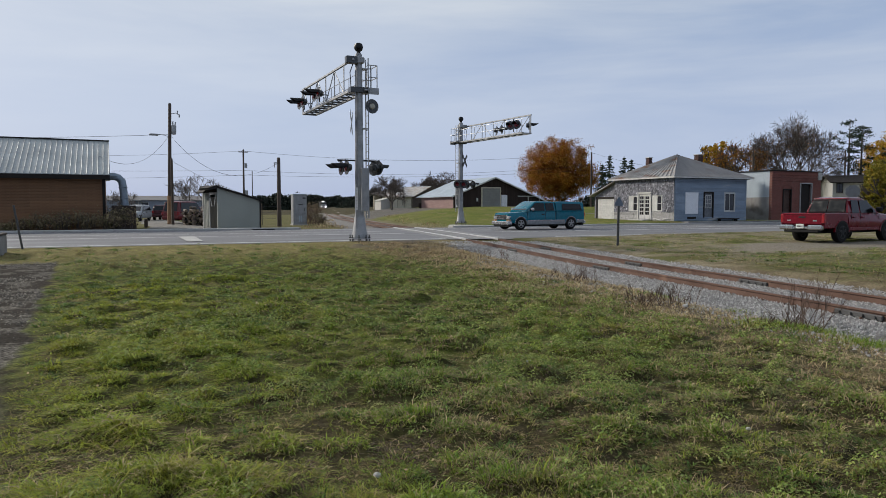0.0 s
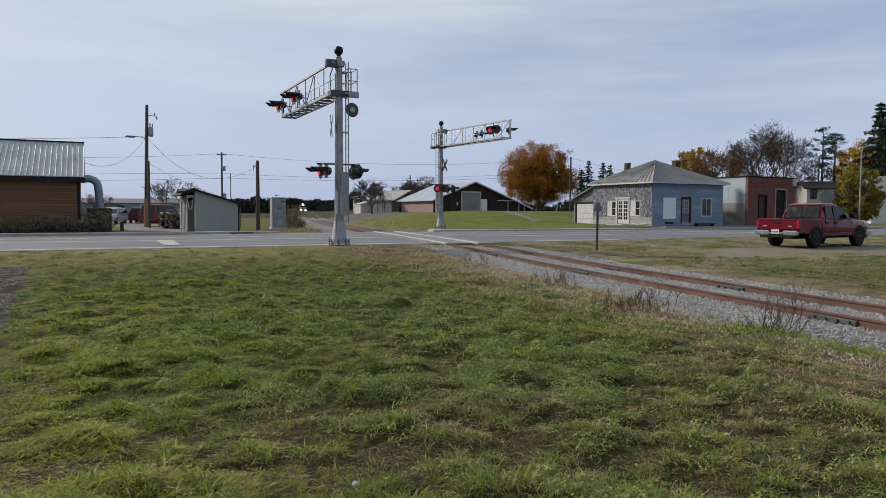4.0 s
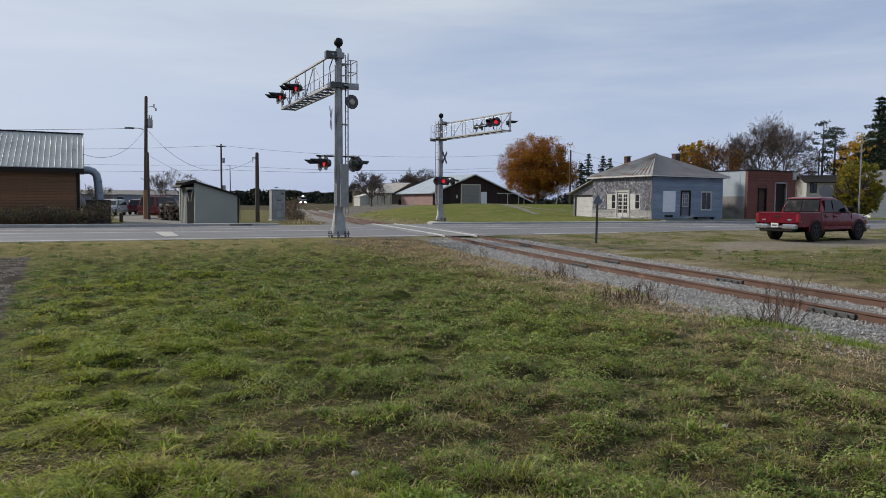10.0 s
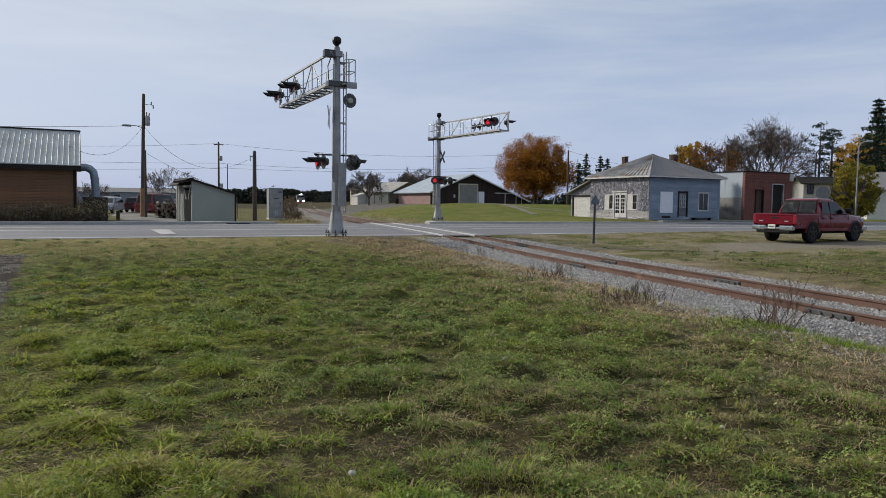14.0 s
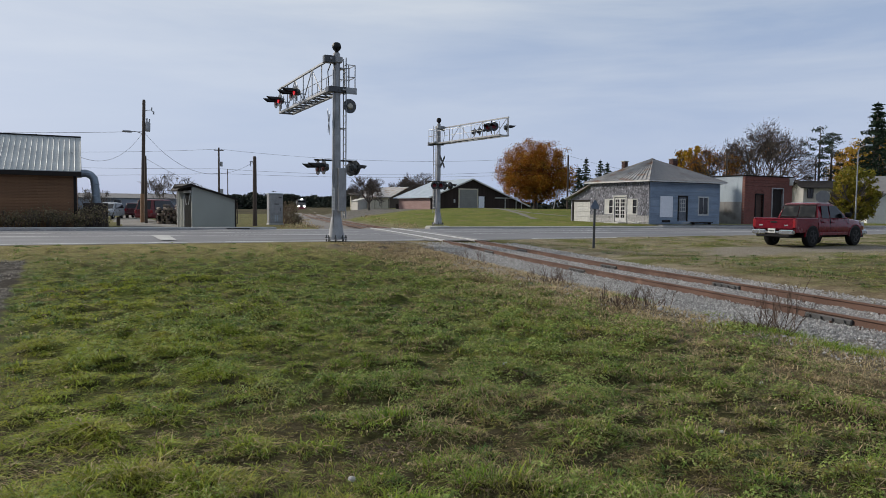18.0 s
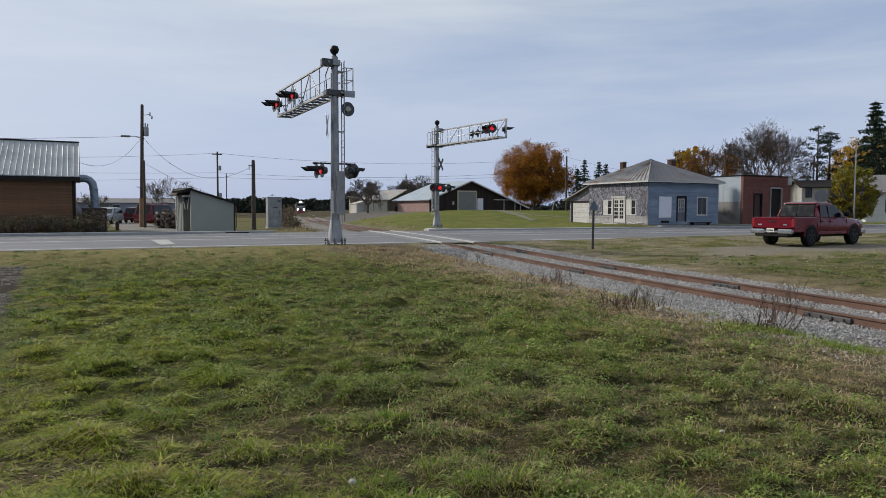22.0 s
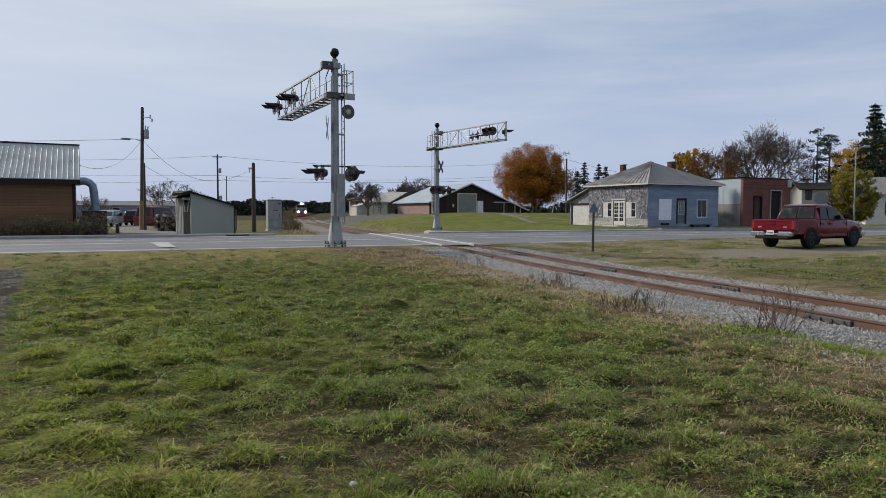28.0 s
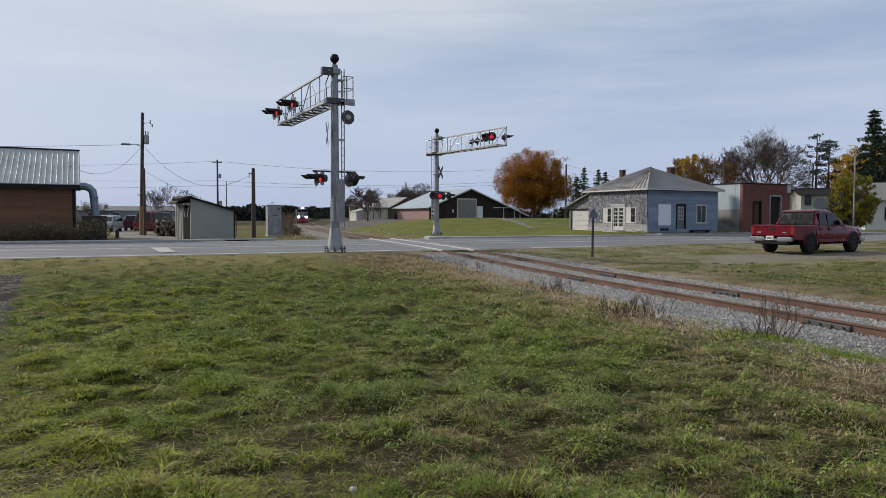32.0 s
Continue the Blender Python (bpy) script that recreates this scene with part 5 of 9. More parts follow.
def loft(stations, n=5, mid=0.55):
    """Body from stations (x, half width, z low, z high, tumble, corner radius): rounded sections joined along x."""
    m = Mesh()
    rings = []
    for x, w, z0, z1, tum, rad in stations:
        ring = []
        wt_ = w - tum
        r = min(rad, (z1 - z0) * 0.45)
        ring.append((x, -w + 0.03, z0))
        ring.append((x, -w, z0 + 0.05))
        ring.append((x, -w - 0.0, z0 + (z1 - z0) * mid))
        for k in range(n):
            a = math.pi / 2 * k / (n - 1)
            ring.append((x, -(wt_ - r + r * math.cos(a)), z1 - r + r * math.sin(a)))
        ring += [(p[0], -p[1], p[2]) for p in ring[::-1]]
        rings.append(ring)
    k = len(rings[0])
    m.add([p for r in rings for p in r], [(j * k + i, j * k + (i + 1) % k, (j + 1) * k + (i + 1) % k, (j + 1) * k + i) for j in range(len(rings) - 1) for i in range(k)] + [tuple(range(k))[::-1], tuple(range((len(rings) - 1) * k, len(rings) * k))])
    return m


def wheel_meshes(rad, rim_mat, wid=0.25):
    w = wid / 2
    tyre = Mesh().lathe([(rad * 0.60, -w), (rad * 0.94, -w), (rad, -w * 0.75), (rad, w * 0.75), (rad * 0.94, w), (rad * 0.60, w)], 24, pose(0, 0, 0, 90)).data("tyre", RUBBER, True)
    rim = Mesh().lathe([(0.04, -w * 0.93), (rad * 0.54, -w * 0.93), (rad * 0.58, -w * 1.06), (rad * 0.64, -w * 1.04), (rad * 0.64, w * 1.04), (rad * 0.58, w * 1.06), (rad * 0.54, w * 0.93), (0.04, w * 0.93)], 20, pose(0, 0, 0, 90))
    for k in range(5):
        for s in (-1, 1):
            rim.box(-0.045, s * w * 0.93 - 0.02, 0.05, 0.045, s * w * 0.93 + 0.02, rad * 0.58, 0.01, pose(0, 0, 0, 0, 72 * k, 0))
    for s in (-1, 1):
        rim.cyl((0, s * w * 0.9, 0), (0, s * w * 1.15, 0), 0.07, n=10)
    return tyre, rim.data("rim", rim_mat, True)


def pane(name, pts, parent, material=None, t=0.012):
    """A flat pane from its corner points, with thickness."""
    p = [Vector(q) for q in pts]
    nrm = (p[1] - p[0]).cross(p[2] - p[0]).normalized() * t
    n = len(p)
    m = Mesh().add([q + nrm for q in p] + [q - nrm for q in p], [tuple(range(n)), tuple(range(n, 2 * n))[::-1]] + [(k, (k + 1) % n, n + (k + 1) % n, n + k) for k in range(n)])
    return part(name, m, material or TINTED, parent)


def pickup(name, m, label, paint, rim_mat, wb, rear, nose, w, bed_z, hood_z, roof_z, cab, rad, topper=False, lower=None, sill=0.42):
    """Origin under the rear axle, x forward. cab: x of rear wall, of roof rear, roof front and windscreen foot."""
    r = root(name, m, label, "pickup truck")
    c0, c1, c2, c3 = cab
    tyre, rim = wheel_meshes(rad, rim_mat)
    wheels = []
    for x in (0, wb):
        for s in (-1, 1):
            hub = new("wheel")
            hub.parent = r
            hub.matrix_basis = pose(x, s * (w - 0.10), rad)
            part("tyre", tyre, None, hub)
            part("rim", rim, None, hub)
            wheels.append(hub)
    # cab and nose in one body, the bed separate
    part("body", loft([(c0, w, sill, bed_z + 0.06, 0.05, 0.06), (c3 - 0.1, w, sill, bed_z + 0.06, 0.06, 0.08), (c3 + 0.15, w, sill, hood_z + 0.02, 0.10, 0.10), (wb + 0.1, w, sill + 0.05, hood_z - 0.01, 0.12, 0.12), (wb + nose - 0.25, w - 0.04, sill, hood_z - (0.03 if topper else 0.07), 0.12, 0.12), (wb + nose - 0.05, w - 0.08, sill + 0.02, hood_z - (0.06 if topper else 0.14), 0.10, 0.12)]), paint, r, smooth=True)
    cabin = part("cabin", loft([(c0 + 0.02, w - 0.03, bed_z, bed_z + 0.10, 0.02, 0.04), (c1, w - 0.05, bed_z, roof_z - 0.04, 0.14, 0.12), (c1 + 0.25, w - 0.05, bed_z, roof_z, 0.15, 0.14), (c2 - 0.2, w - 0.05, bed_z, roof_z, 0.15, 0.14), (c2, w - 0.05, bed_z, roof_z - 0.05, 0.15, 0.12), (c3, w - 0.04, bed_z, bed_z + 0.12, 0.05, 0.06)], 5, 0.12), paint, r, smooth=True)
    zt, zb = roof_z - 0.13, bed_z + (0.10 if topper else 0.04)
    wt2 = w - 0.175
    mid = (c1 + c2) / 2 + 0.05
    for s in (-1, 1):
        for a0, a1, b0, b1 in ((c1 + 0.07, mid - 0.05, c1 + 0.14, mid - 0.05), (mid + 0.04, c3 - 0.22, mid + 0.04, c2 + 0.04)):
            pane("side_window", [(a0, s * (w - 0.045), zb), (a1, s * (w - 0.045), zb), (b1, s * (wt2 + 0.03), zt), (b0, s * (wt2 + 0.03), zt)][::s], cabin)
        for xl in (c1 + 0.02, mid, c3 - 0.05):
            part("door_line", Mesh().box(xl - 0.005, s * (w + 0.002), sill + 0.1, xl + 0.005, s * (w - 0.02), bed_z), BLACK, r)
        for x in ((c3 - 1.25,) if topper else (c1 + 0.22, mid + 0.18)):
            part("door_handle", Mesh().box(x - 0.1, s * (w + 0.02), bed_z - 0.16, x + 0.1, s * (w - 0.02), bed_z - 0.10, 0.012), BLACK if topper else paint, r)
        part("mirror", Mesh().box(c3 - 0.42, s * (w + 0.02), bed_z + 0.08, c3 - 0.26, s * (w + 0.26), bed_z + 0.28, 0.04), CHROME if topper else BLACK, r)
        # wheel arches: dark openings with a lip
        for x in (0, wb):
            ar = Mesh()
            n = 12
            for k in range(n):
                a0, a1 = math.pi * k / n, math.pi * (k + 1) / n
                R0, R1 = rad * 1.15, rad * (1.22 if topper else 1.25)
                q = [(x + R * math.cos(a), s * yy, rad + R * math.sin(a) * 0.98) for R in (R0, R1) for a in (a0, a1) for yy in (w + (0.018 if topper else 0.012), w - 0.06)]
                ar.add(q, [(0, 2, 6, 4), (1, 5, 7, 3), (4, 6, 7, 5), (0, 1, 3, 2)])
            part("wheel_arch", ar, CHROME if topper else paint, r)
            well = Mesh()
            pts = [(x + rad * 1.17 * math.cos(math.pi * k / n), rad + rad * 1.17 * math.sin(math.pi * k / n)) for k in range(n + 1)]
            well.prism(pts, s * (w + 0.006), s * (w - 0.28))
            part("wheel_well", well, BLACK, r)
        part("rocker", Mesh().box(rad * 1.3, s * (w + 0.006), sill - 0.1, wb - rad * 1.3, s * (w - 0.1), sill + 0.04, 0.02), (lower or paint), r)
        if lower:
            for a_, b_ in ((-rear + 0.05, -rad * 1.3), (rad * 1.3, wb - rad * 1.3)):
                part("lower_panel", Mesh().box(a_, s * (w + 0.008), sill + 0.0, b_, s * (w - 0.02), sill + 0.16, 0.004), lower, r, "grey lower body band")
                part("chrome_strip", Mesh().box(a_, s * (w + 0.016), sill + 0.16, b_, s * (w - 0.02), sill + 0.20, 0.004), CHROME, r, "thin chrome side strip")
    pane("windscreen", [(c3 - 0.02, -(w - 0.16), zb + 0.03), (c3 - 0.02, w - 0.16, zb + 0.03), (c2 + 0.03, wt2 - 0.06, zt), (c2 + 0.03, -(wt2 - 0.06), zt)], cabin)
    for lo, hi in ((-1.0, -0.02), (0.02, 1.0)):
        pane("rear_window", [(c0 + 0.0, lo * (w - 0.18), zb + 0.04), (c0 + 0.0, hi * (w - 0.18), zb + 0.04), (c1 - 0.03, hi * (wt2 - 0.06), zt), (c1 - 0.03, lo * (wt2 - 0.06), zt)], cabin)
    rim_w = Mesh()
    ring = [Vector((c0 - 0.005, -(w - 0.15), zb + 0.01)), Vector((c0 - 0.005, w - 0.15, zb + 0.01)), Vector((c1 - 0.035, wt2 - 0.03, zt + 0.03)), Vector((c1 - 0.035, -(wt2 - 0.03), zt + 0.03))]
    rim_w.tube([tuple(p) for p in ring + ring[:1]], 0.018)
    part("window_seal", rim_w, BLACK, cabin)
    # bed
    bed = part("bed", Mesh().box(-rear, -w, sill, c0 - 0.02, -w + 0.07, bed_z + 0.04, 0.03).box(-rear, w - 0.07, sill, c0 - 0.02, w, bed_z + 0.04, 0.03).box(c0 - 0.1, -w + 0.07, sill, c0 - 0.02, w - 0.07, bed_z + 0.02).box(-rear + 0.06, -w + 0.07, sill + 0.1, c0 - 0.1, w - 0.07, sill + 0.2), paint, r, "open cargo bed" if not topper else "")
    tg = part("tailgate", Mesh().box(-rear - 0.03, -w + 0.10, sill + 0.16, -rear + 0.06, w - 0.10, bed_z + 0.03, 0.025).box(-rear - 0.05, -w + 0.14, bed_z - 0.05, -rear, w - 0.14, bed_z + 0.02, 0.02), paint, r)
    part("tailgate_handle", Mesh().box(-rear - 0.05, -0.14, bed_z - 0.17, -rear - 0.02, 0.14, bed_z - 0.10, 0.01), BLACK, tg)
    for y in (-w + 0.3, w - 0.45):
        part("badge", Mesh().box(-rear - 0.038, y, sill + 0.28, -rear - 0.028, y + 0.16, sill + 0.33), CHROME, tg)
    for s in (-1, 1):
        part("tail_lamp", Mesh().box(-rear - 0.03, s * (w + 0.005), bed_z - (0.26 if topper else 0.36), -rear + (0.05 if topper else 0.10), s * (w - 0.13), bed_z - 0.02, 0.015), TAILRED, r, "red tail lamp")
    part("rear_bumper", Mesh().box(-rear - 0.16, -w + 0.02, sill - 0.06, -rear + 0.02, -0.28, sill + 0.13, 0.04).box(-rear - 0.16, 0.28, sill - 0.06, -rear + 0.02, w - 0.02, sill + 0.13, 0.04).box(-rear - 0.14, -0.3, sill - 0.02, -rear + 0.02, 0.3, sill + 0.06, 0.02), CHROME, r, "chrome rear bumper")
    part("under_bumper", Mesh().box(-rear - 0.1, -w + 0.2, sill - 0.16, -rear + 0.1, w - 0.2, sill - 0.04, 0.02).box(-rear + 0.2, -0.5, sill - 0.2, wb + 0.3, 0.5, sill + 0.05), BLACK, r)
    pl = part("licence_plate", Mesh().box(-rear - 0.17, -0.16, sill + 0.0, -rear - 0.155, 0.16, sill + 0.17, 0.004), WHITE, r, "white plate with dark bars")
    for k in range(5):
        part("mark", Mesh().box(-rear - 0.174, -0.12 + 0.05 * k, sill + 0.05, -rear - 0.17, -0.085 + 0.05 * k, sill + 0.11), STEEL_DARK, pl)
    # front
    fx = wb + nose
    part("grille", Mesh().box(fx - 0.1, -w + 0.45, sill + 0.22, fx + 0.01, w - 0.45, hood_z - 0.18, 0.02), BLACK, r, "dark grille with chrome bars")
    for k in range(3):
        part("grille_bar", Mesh().box(fx - 0.02, -w + 0.25, sill + 0.24 + 0.12 * k, fx + 0.03, w - 0.25, sill + 0.28 + 0.12 * k, 0.01), CHROME, r)
    for s in (-1, 1):
        part("headlamp", Mesh().box(fx - 0.2, s * (w - 0.08), sill + 0.26, fx + 0.0, s * (w - 0.44), sill + 0.44, 0.03), LAMPGLASS, r, "clear headlamp")
        part("side_marker", Mesh().box(fx - 0.22, s * (w - 0.06), sill + 0.12, fx - 0.02, s * (w - 0.42), sill + 0.23, 0.02), AMBER, r, "amber marker lamp")
    part("front_bumper", Mesh().box(fx - 0.22, -w + 0.0, sill - 0.1, fx + 0.12, w - 0.0, sill + 0.12, 0.05), CHROME, r, "chrome front bumper")
    part("air_dam", Mesh().box(fx - 0.2, -w + 0.1, sill - 0.22, fx + 0.0, w - 0.1, sill - 0.1, 0.02), BLACK, r)
    if topper:
        t = part("topper", loft([(-rear + 0.02, w - 0.03, bed_z + 0.04, roof_z - 0.06, 0.10, 0.10), (-rear + 0.2, w - 0.03, bed_z + 0.04, roof_z - 0.02, 0.12, 0.12), (c0 - 0.3, w - 0.03, bed_z + 0.04, roof_z - 0.01, 0.12, 0.12), (c0 - 0.03, w - 0.03, bed_z + 0.04, roof_z - 0.03, 0.12, 0.12)], 5, 0.12), paint, r, "matching fibreglass bed topper", True)
        for s in (-1, 1):
            L = c0 + rear
            for a, b in ((-rear + 0.22, -rear + L * 0.46), (-rear + L * 0.47, c0 - 0.5)):
                pane("side_window", [(a, s * (w - 0.018), bed_z + 0.18), (b, s * (w - 0.018), bed_z + 0.18), (b, s * (w - 0.095), bed_z + 0.52), (a + (0.1 if a < -rear + 0.3 else 0), s * (w - 0.095), bed_z + 0.52)][::s], t)
            part("window_frame", Mesh().box(-rear + 0.17, s * (w - 0.01), bed_z + 0.12, c0 - 0.45, s * (w - 0.04), bed_z + 0.17, 0.01), BLACK, t)
        pane("rear_glass", [(-rear + 0.01, -(w - 0.2), bed_z + 0.15), (-rear + 0.01, w - 0.2, bed_z + 0.15), (-rear + 0.01, w - 0.25, roof_z - 0.18), (-rear + 0.01, -(w - 0.25), roof_z - 0.18)], t)
    else:
        part("antenna", Mesh().cyl((c3 + 0.5, -w + 0.2, hood_z), (c3 + 0.4, -w + 0.2, hood_z + 0.7), 0.006, n=5), BLACK, r)
    return r, wheels


red_truck, _ = pickup("red_pickup_truck", pose(21.67, 23.82, 0.185, 0, 0, 16.6), "dark red double-cab pickup truck parked on worn gravel", REDPAINT, RIMBLACK, 3.24, 1.18, 0.88, 0.915, 1.13, 1.14, 1.80, (0.45, 0.64, 1.86, 2.70), 0.41, sill=0.56)
blue_truck, blue_wheels = pickup("teal_pickup_truck", pose(18.9, 43.2, 0.155, 0, 0, 193), "teal extended-cab pickup truck with a matching bed topper", TEALPAINT, RIMGREY, 3.95, 1.10, 0.85, 0.97, 1.10, 1.10, 1.80, (1.20, 1.25, 2.76, 3.50), 0.38, True, SILVERTRIM)


def parked_car(name, m, label, paint, tall=1.65, length=4.6):
    r = root(name, m, label, "car")
    w, wb = 0.9, length * 0.6
    tyre, rim = wheel_meshes(0.34, RIMGREY, 0.22)
    for x in (0, wb):
        for s in (-1, 1):
            h = new("wheel")
            h.parent, h.matrix_basis = r, pose(x, s * (w - 0.12), 0.34)
            part("tyre", tyre, None, h)
            part("rim", rim, None, h)
    rr = length - wb - 0.9
    part("body", loft([(-rr, w - 0.06, 0.4, 0.95, 0.06, 0.1), (-rr + 0.2, w, 0.3, 1.02, 0.06, 0.1), (wb - 0.4, w, 0.28, 1.0, 0.06, 0.1), (wb + 0.5, w - 0.03, 0.3, 0.92, 0.1, 0.14), (wb + 0.88, w - 0.15, 0.4, 0.78, 0.1, 0.14)]), paint, r, smooth=True)
    cab = part("cabin", loft([(-rr + 0.02, w - 0.05, 0.9, 1.05, 0.04, 0.05), (-rr + 0.3, w - 0.05, 0.9, tall - 0.06, 0.16, 0.12), (0.6, w - 0.05, 0.9, tall, 0.17, 0.14), (wb - 1.2, w - 0.05, 0.9, tall - 0.04, 0.17, 0.14), (wb - 0.35, w - 0.05, 0.9, 1.02, 0.06, 0.06)], 5, 0.12), paint, r, smooth=True)
    for s in (-1, 1):
        pane("side_window", [(-rr + 0.35, s * (w - 0.04), 1.05), (wb - 0.75, s * (w - 0.04), 1.05), (wb - 1.25, s * (w - 0.17), tall - 0.14), (-rr + 0.5, s * (w - 0.17), tall - 0.14)][::s], cab)
        part("tail_lamp", Mesh().box(-rr - 0.02, s * (w - 0.02), 0.75, -rr + 0.1, s * (w - 0.25), 1.0, 0.02), TAILRED, r)
        part("headlamp", Mesh().box(wb + 0.7, s * (w - 0.1), 0.62, wb + 0.9, s * (w - 0.4), 0.76, 0.02), LAMPGLASS, r)
    pane("rear_window", [(-rr + 0.03, -0.65, 1.08), (-rr + 0.03, 0.65, 1.08), (-rr + 0.26, 0.58, tall - 0.14), (-rr + 0.26, -0.58, tall - 0.14)], cab)
    pane("windscreen", [(wb - 0.36, -0.68, 1.06), (wb - 0.36, 0.68, 1.06), (wb - 1.15, 0.6, tall - 0.1), (wb - 1.15, -0.6, tall - 0.1)], cab)
    part("bumper", Mesh().box(-rr - 0.05, -w + 0.08, 0.4, -rr + 0.1, w - 0.08, 0.6, 0.04).box(wb + 0.75, -w + 0.12, 0.36, wb + 0.95, w - 0.12, 0.55, 0.04), paint, r)
    return r


# ---- train ----
LOCORED = mat("locomotive_red", (0.33, 0.028, 0.045), (0.25, 0.022, 0.036), rough=0.45, scale=1, fine=10)
LOCODARK = mat("locomotive_dark", (0.035, 0.035, 0.045), (0.05, 0.05, 0.055), rough=0.55)
LOCOWHITE = mat("locomotive_pale", (0.55, 0.55, 0.56), (0.46, 0.46, 0.47), rough=0.5)
HEADLIGHT = mat("lit_headlight", (1, 1, 1), (1, 1, 1), rough=0.3, bump=0, emit=(1.0, 0.93, 0.90), power=9.0)


def locomotive():
    """Nose at x = 0, body along -x, y to its left; z from the rail head."""
    r = root("diesel_locomotive", pose(24, 325, 0.3, 0, 0, -94), "dark red and black diesel locomotive with three lit headlights", "locomotive")
    part("frame", Mesh().box(-18.5, -1.45, 1.05, -0.4, 1.45, 1.45, 0.04), LOCODARK, r)
    part("pilot", Mesh().prism([(-0.9, 0.15), (-0.15, 0.15), (-0.05, 0.5), (-0.25, 1.25), (-0.9, 1.25)], -1.35, 1.35), LOCORED, r, "red pilot plate")
    part("nose", loft([(-2.6, 1.15, 1.4, 2.75, 0.05, 0.12), (-0.75, 1.15, 1.4, 2.7, 0.06, 0.15), (-0.55, 1.08, 1.4, 2.6, 0.06, 0.2)]), LOCODARK, r, "dark short nose", True)
    for k in range(6):
        part("nose_stripe", Mesh().box(-0.56, -0.93 + 0.34 * k, 1.75, -0.535, -0.86 + 0.34 * k, 2.5, 0, pose(0, 0, 0, 14)), LOCOWHITE, r, "pale slanted stripe")
    part("cab", loft([(-4.8, 1.5, 1.4, 4.25, 0.12, 0.35), (-2.6, 1.5, 1.4, 4.25, 0.12, 0.35)]), LOCODARK, r, "dark cab", True)
    for a, b in ((-1.25, -0.68), (-0.62, -0.03), (0.03, 0.62), (0.68, 1.25)):
        pane("cab_window", [(-2.58, a, 2.95), (-2.58, b, 2.95), (-2.58, b, 3.65), (-2.58, a, 3.65)], r)
    part("cab_band", Mesh().box(-2.62, -1.42, 2.74, -2.57, 1.42, 2.9), LOCOWHITE, r)
    for y in (-0.95, 0.35):
        part("number_board", Mesh().box(-2.65, y, 3.75, -2.5, y + 0.6, 4.0, 0.02), WHITE, r)
    part("long_hood", loft([(-17.6, 0.98, 1.4, 4.05, 0.08, 0.25), (-4.8, 0.98, 1.4, 4.05, 0.08, 0.25)]), LOCODARK, r, "dark long hood", True)
    for k in range(6):
        part("hood_door", Mesh().box(-16.8 + 2.0 * k, 0.98, 1.7, -15.2 + 2.0 * k, 1.01, 3.5, 0.01).box(-16.8 + 2.0 * k, -1.01, 1.7, -15.2 + 2.0 * k, -0.98, 3.5, 0.01), LOCODARK, r)
    for x in (-7, -9.5, -14.5):
        part("roof_fan", Mesh().cyl((x, 0, 4.0), (x, 0, 4.25), 0.6, n=14), LOCODARK, r)
    # lit discs are oversized: the lamps' glare is put into their shape
    part("top_headlight", Mesh().cyl((-2.65, -0.16, 4.12), (-2.48, -0.16, 4.12), 0.22, n=12).cyl((-2.65, 0.16, 4.12), (-2.48, 0.16, 4.12), 0.22, n=12), HEADLIGHT, r, "lit twin headlight")
    for s in (-1, 1):
        part("ditch_light", Mesh().cyl((-0.5, s * 0.98, 1.68), (-0.32, s * 0.98, 1.68), 0.31, n=12), HEADLIGHT, r, "lit ditch light")
        for x in (-0.7, -2.4):
            part("handrail_post", Mesh().cyl((x, s * 1.4, 1.4), (x, s * 1.4, 2.4), 0.03, n=5), LOCOWHITE, r)
        part("handrail", Mesh().cyl((-0.7, s * 1.4, 2.4), (-17.5, s * 1.4, 2.4), 0.03, n=5), LOCOWHITE, r)
        part("step_plate", Mesh().box(-0.9, s * 1.2, 0.35, -0.5, s * 1.5, 1.1, 0.02), LOCOWHITE, r)
    part("coupler", Mesh().box(-0.3, -0.12, 0.75, 0.15, 0.12, 1.0, 0.03), STEEL_DARK, r)
    for x in (-3.6, -14.6):
        part("bogie_frame", Mesh().box(x - 1.9, -1.25, 0.45, x + 1.9, 1.25, 0.85, 0.05), STEEL_DARK, r)
        for dx in (-1.3, 1.3):
            part("wheelset", Mesh().cyl((x + dx, -0.82, 0.5), (x + dx, -0.69, 0.5), 0.5, n=18).cyl((x + dx, 0.69, 0.5), (x + dx, 0.82, 0.5), 0.5, n=18).cyl((x + dx, -0.7, 0.5), (x + dx, 0.7, 0.5), 0.09, n=8), STEEL_DARK, r)
    part("fuel_tank", Mesh().box(-11.2, -1.3, 0.3, -7.0, 1.3, 1.05, 0.15), LOCODARK, r)
    return r


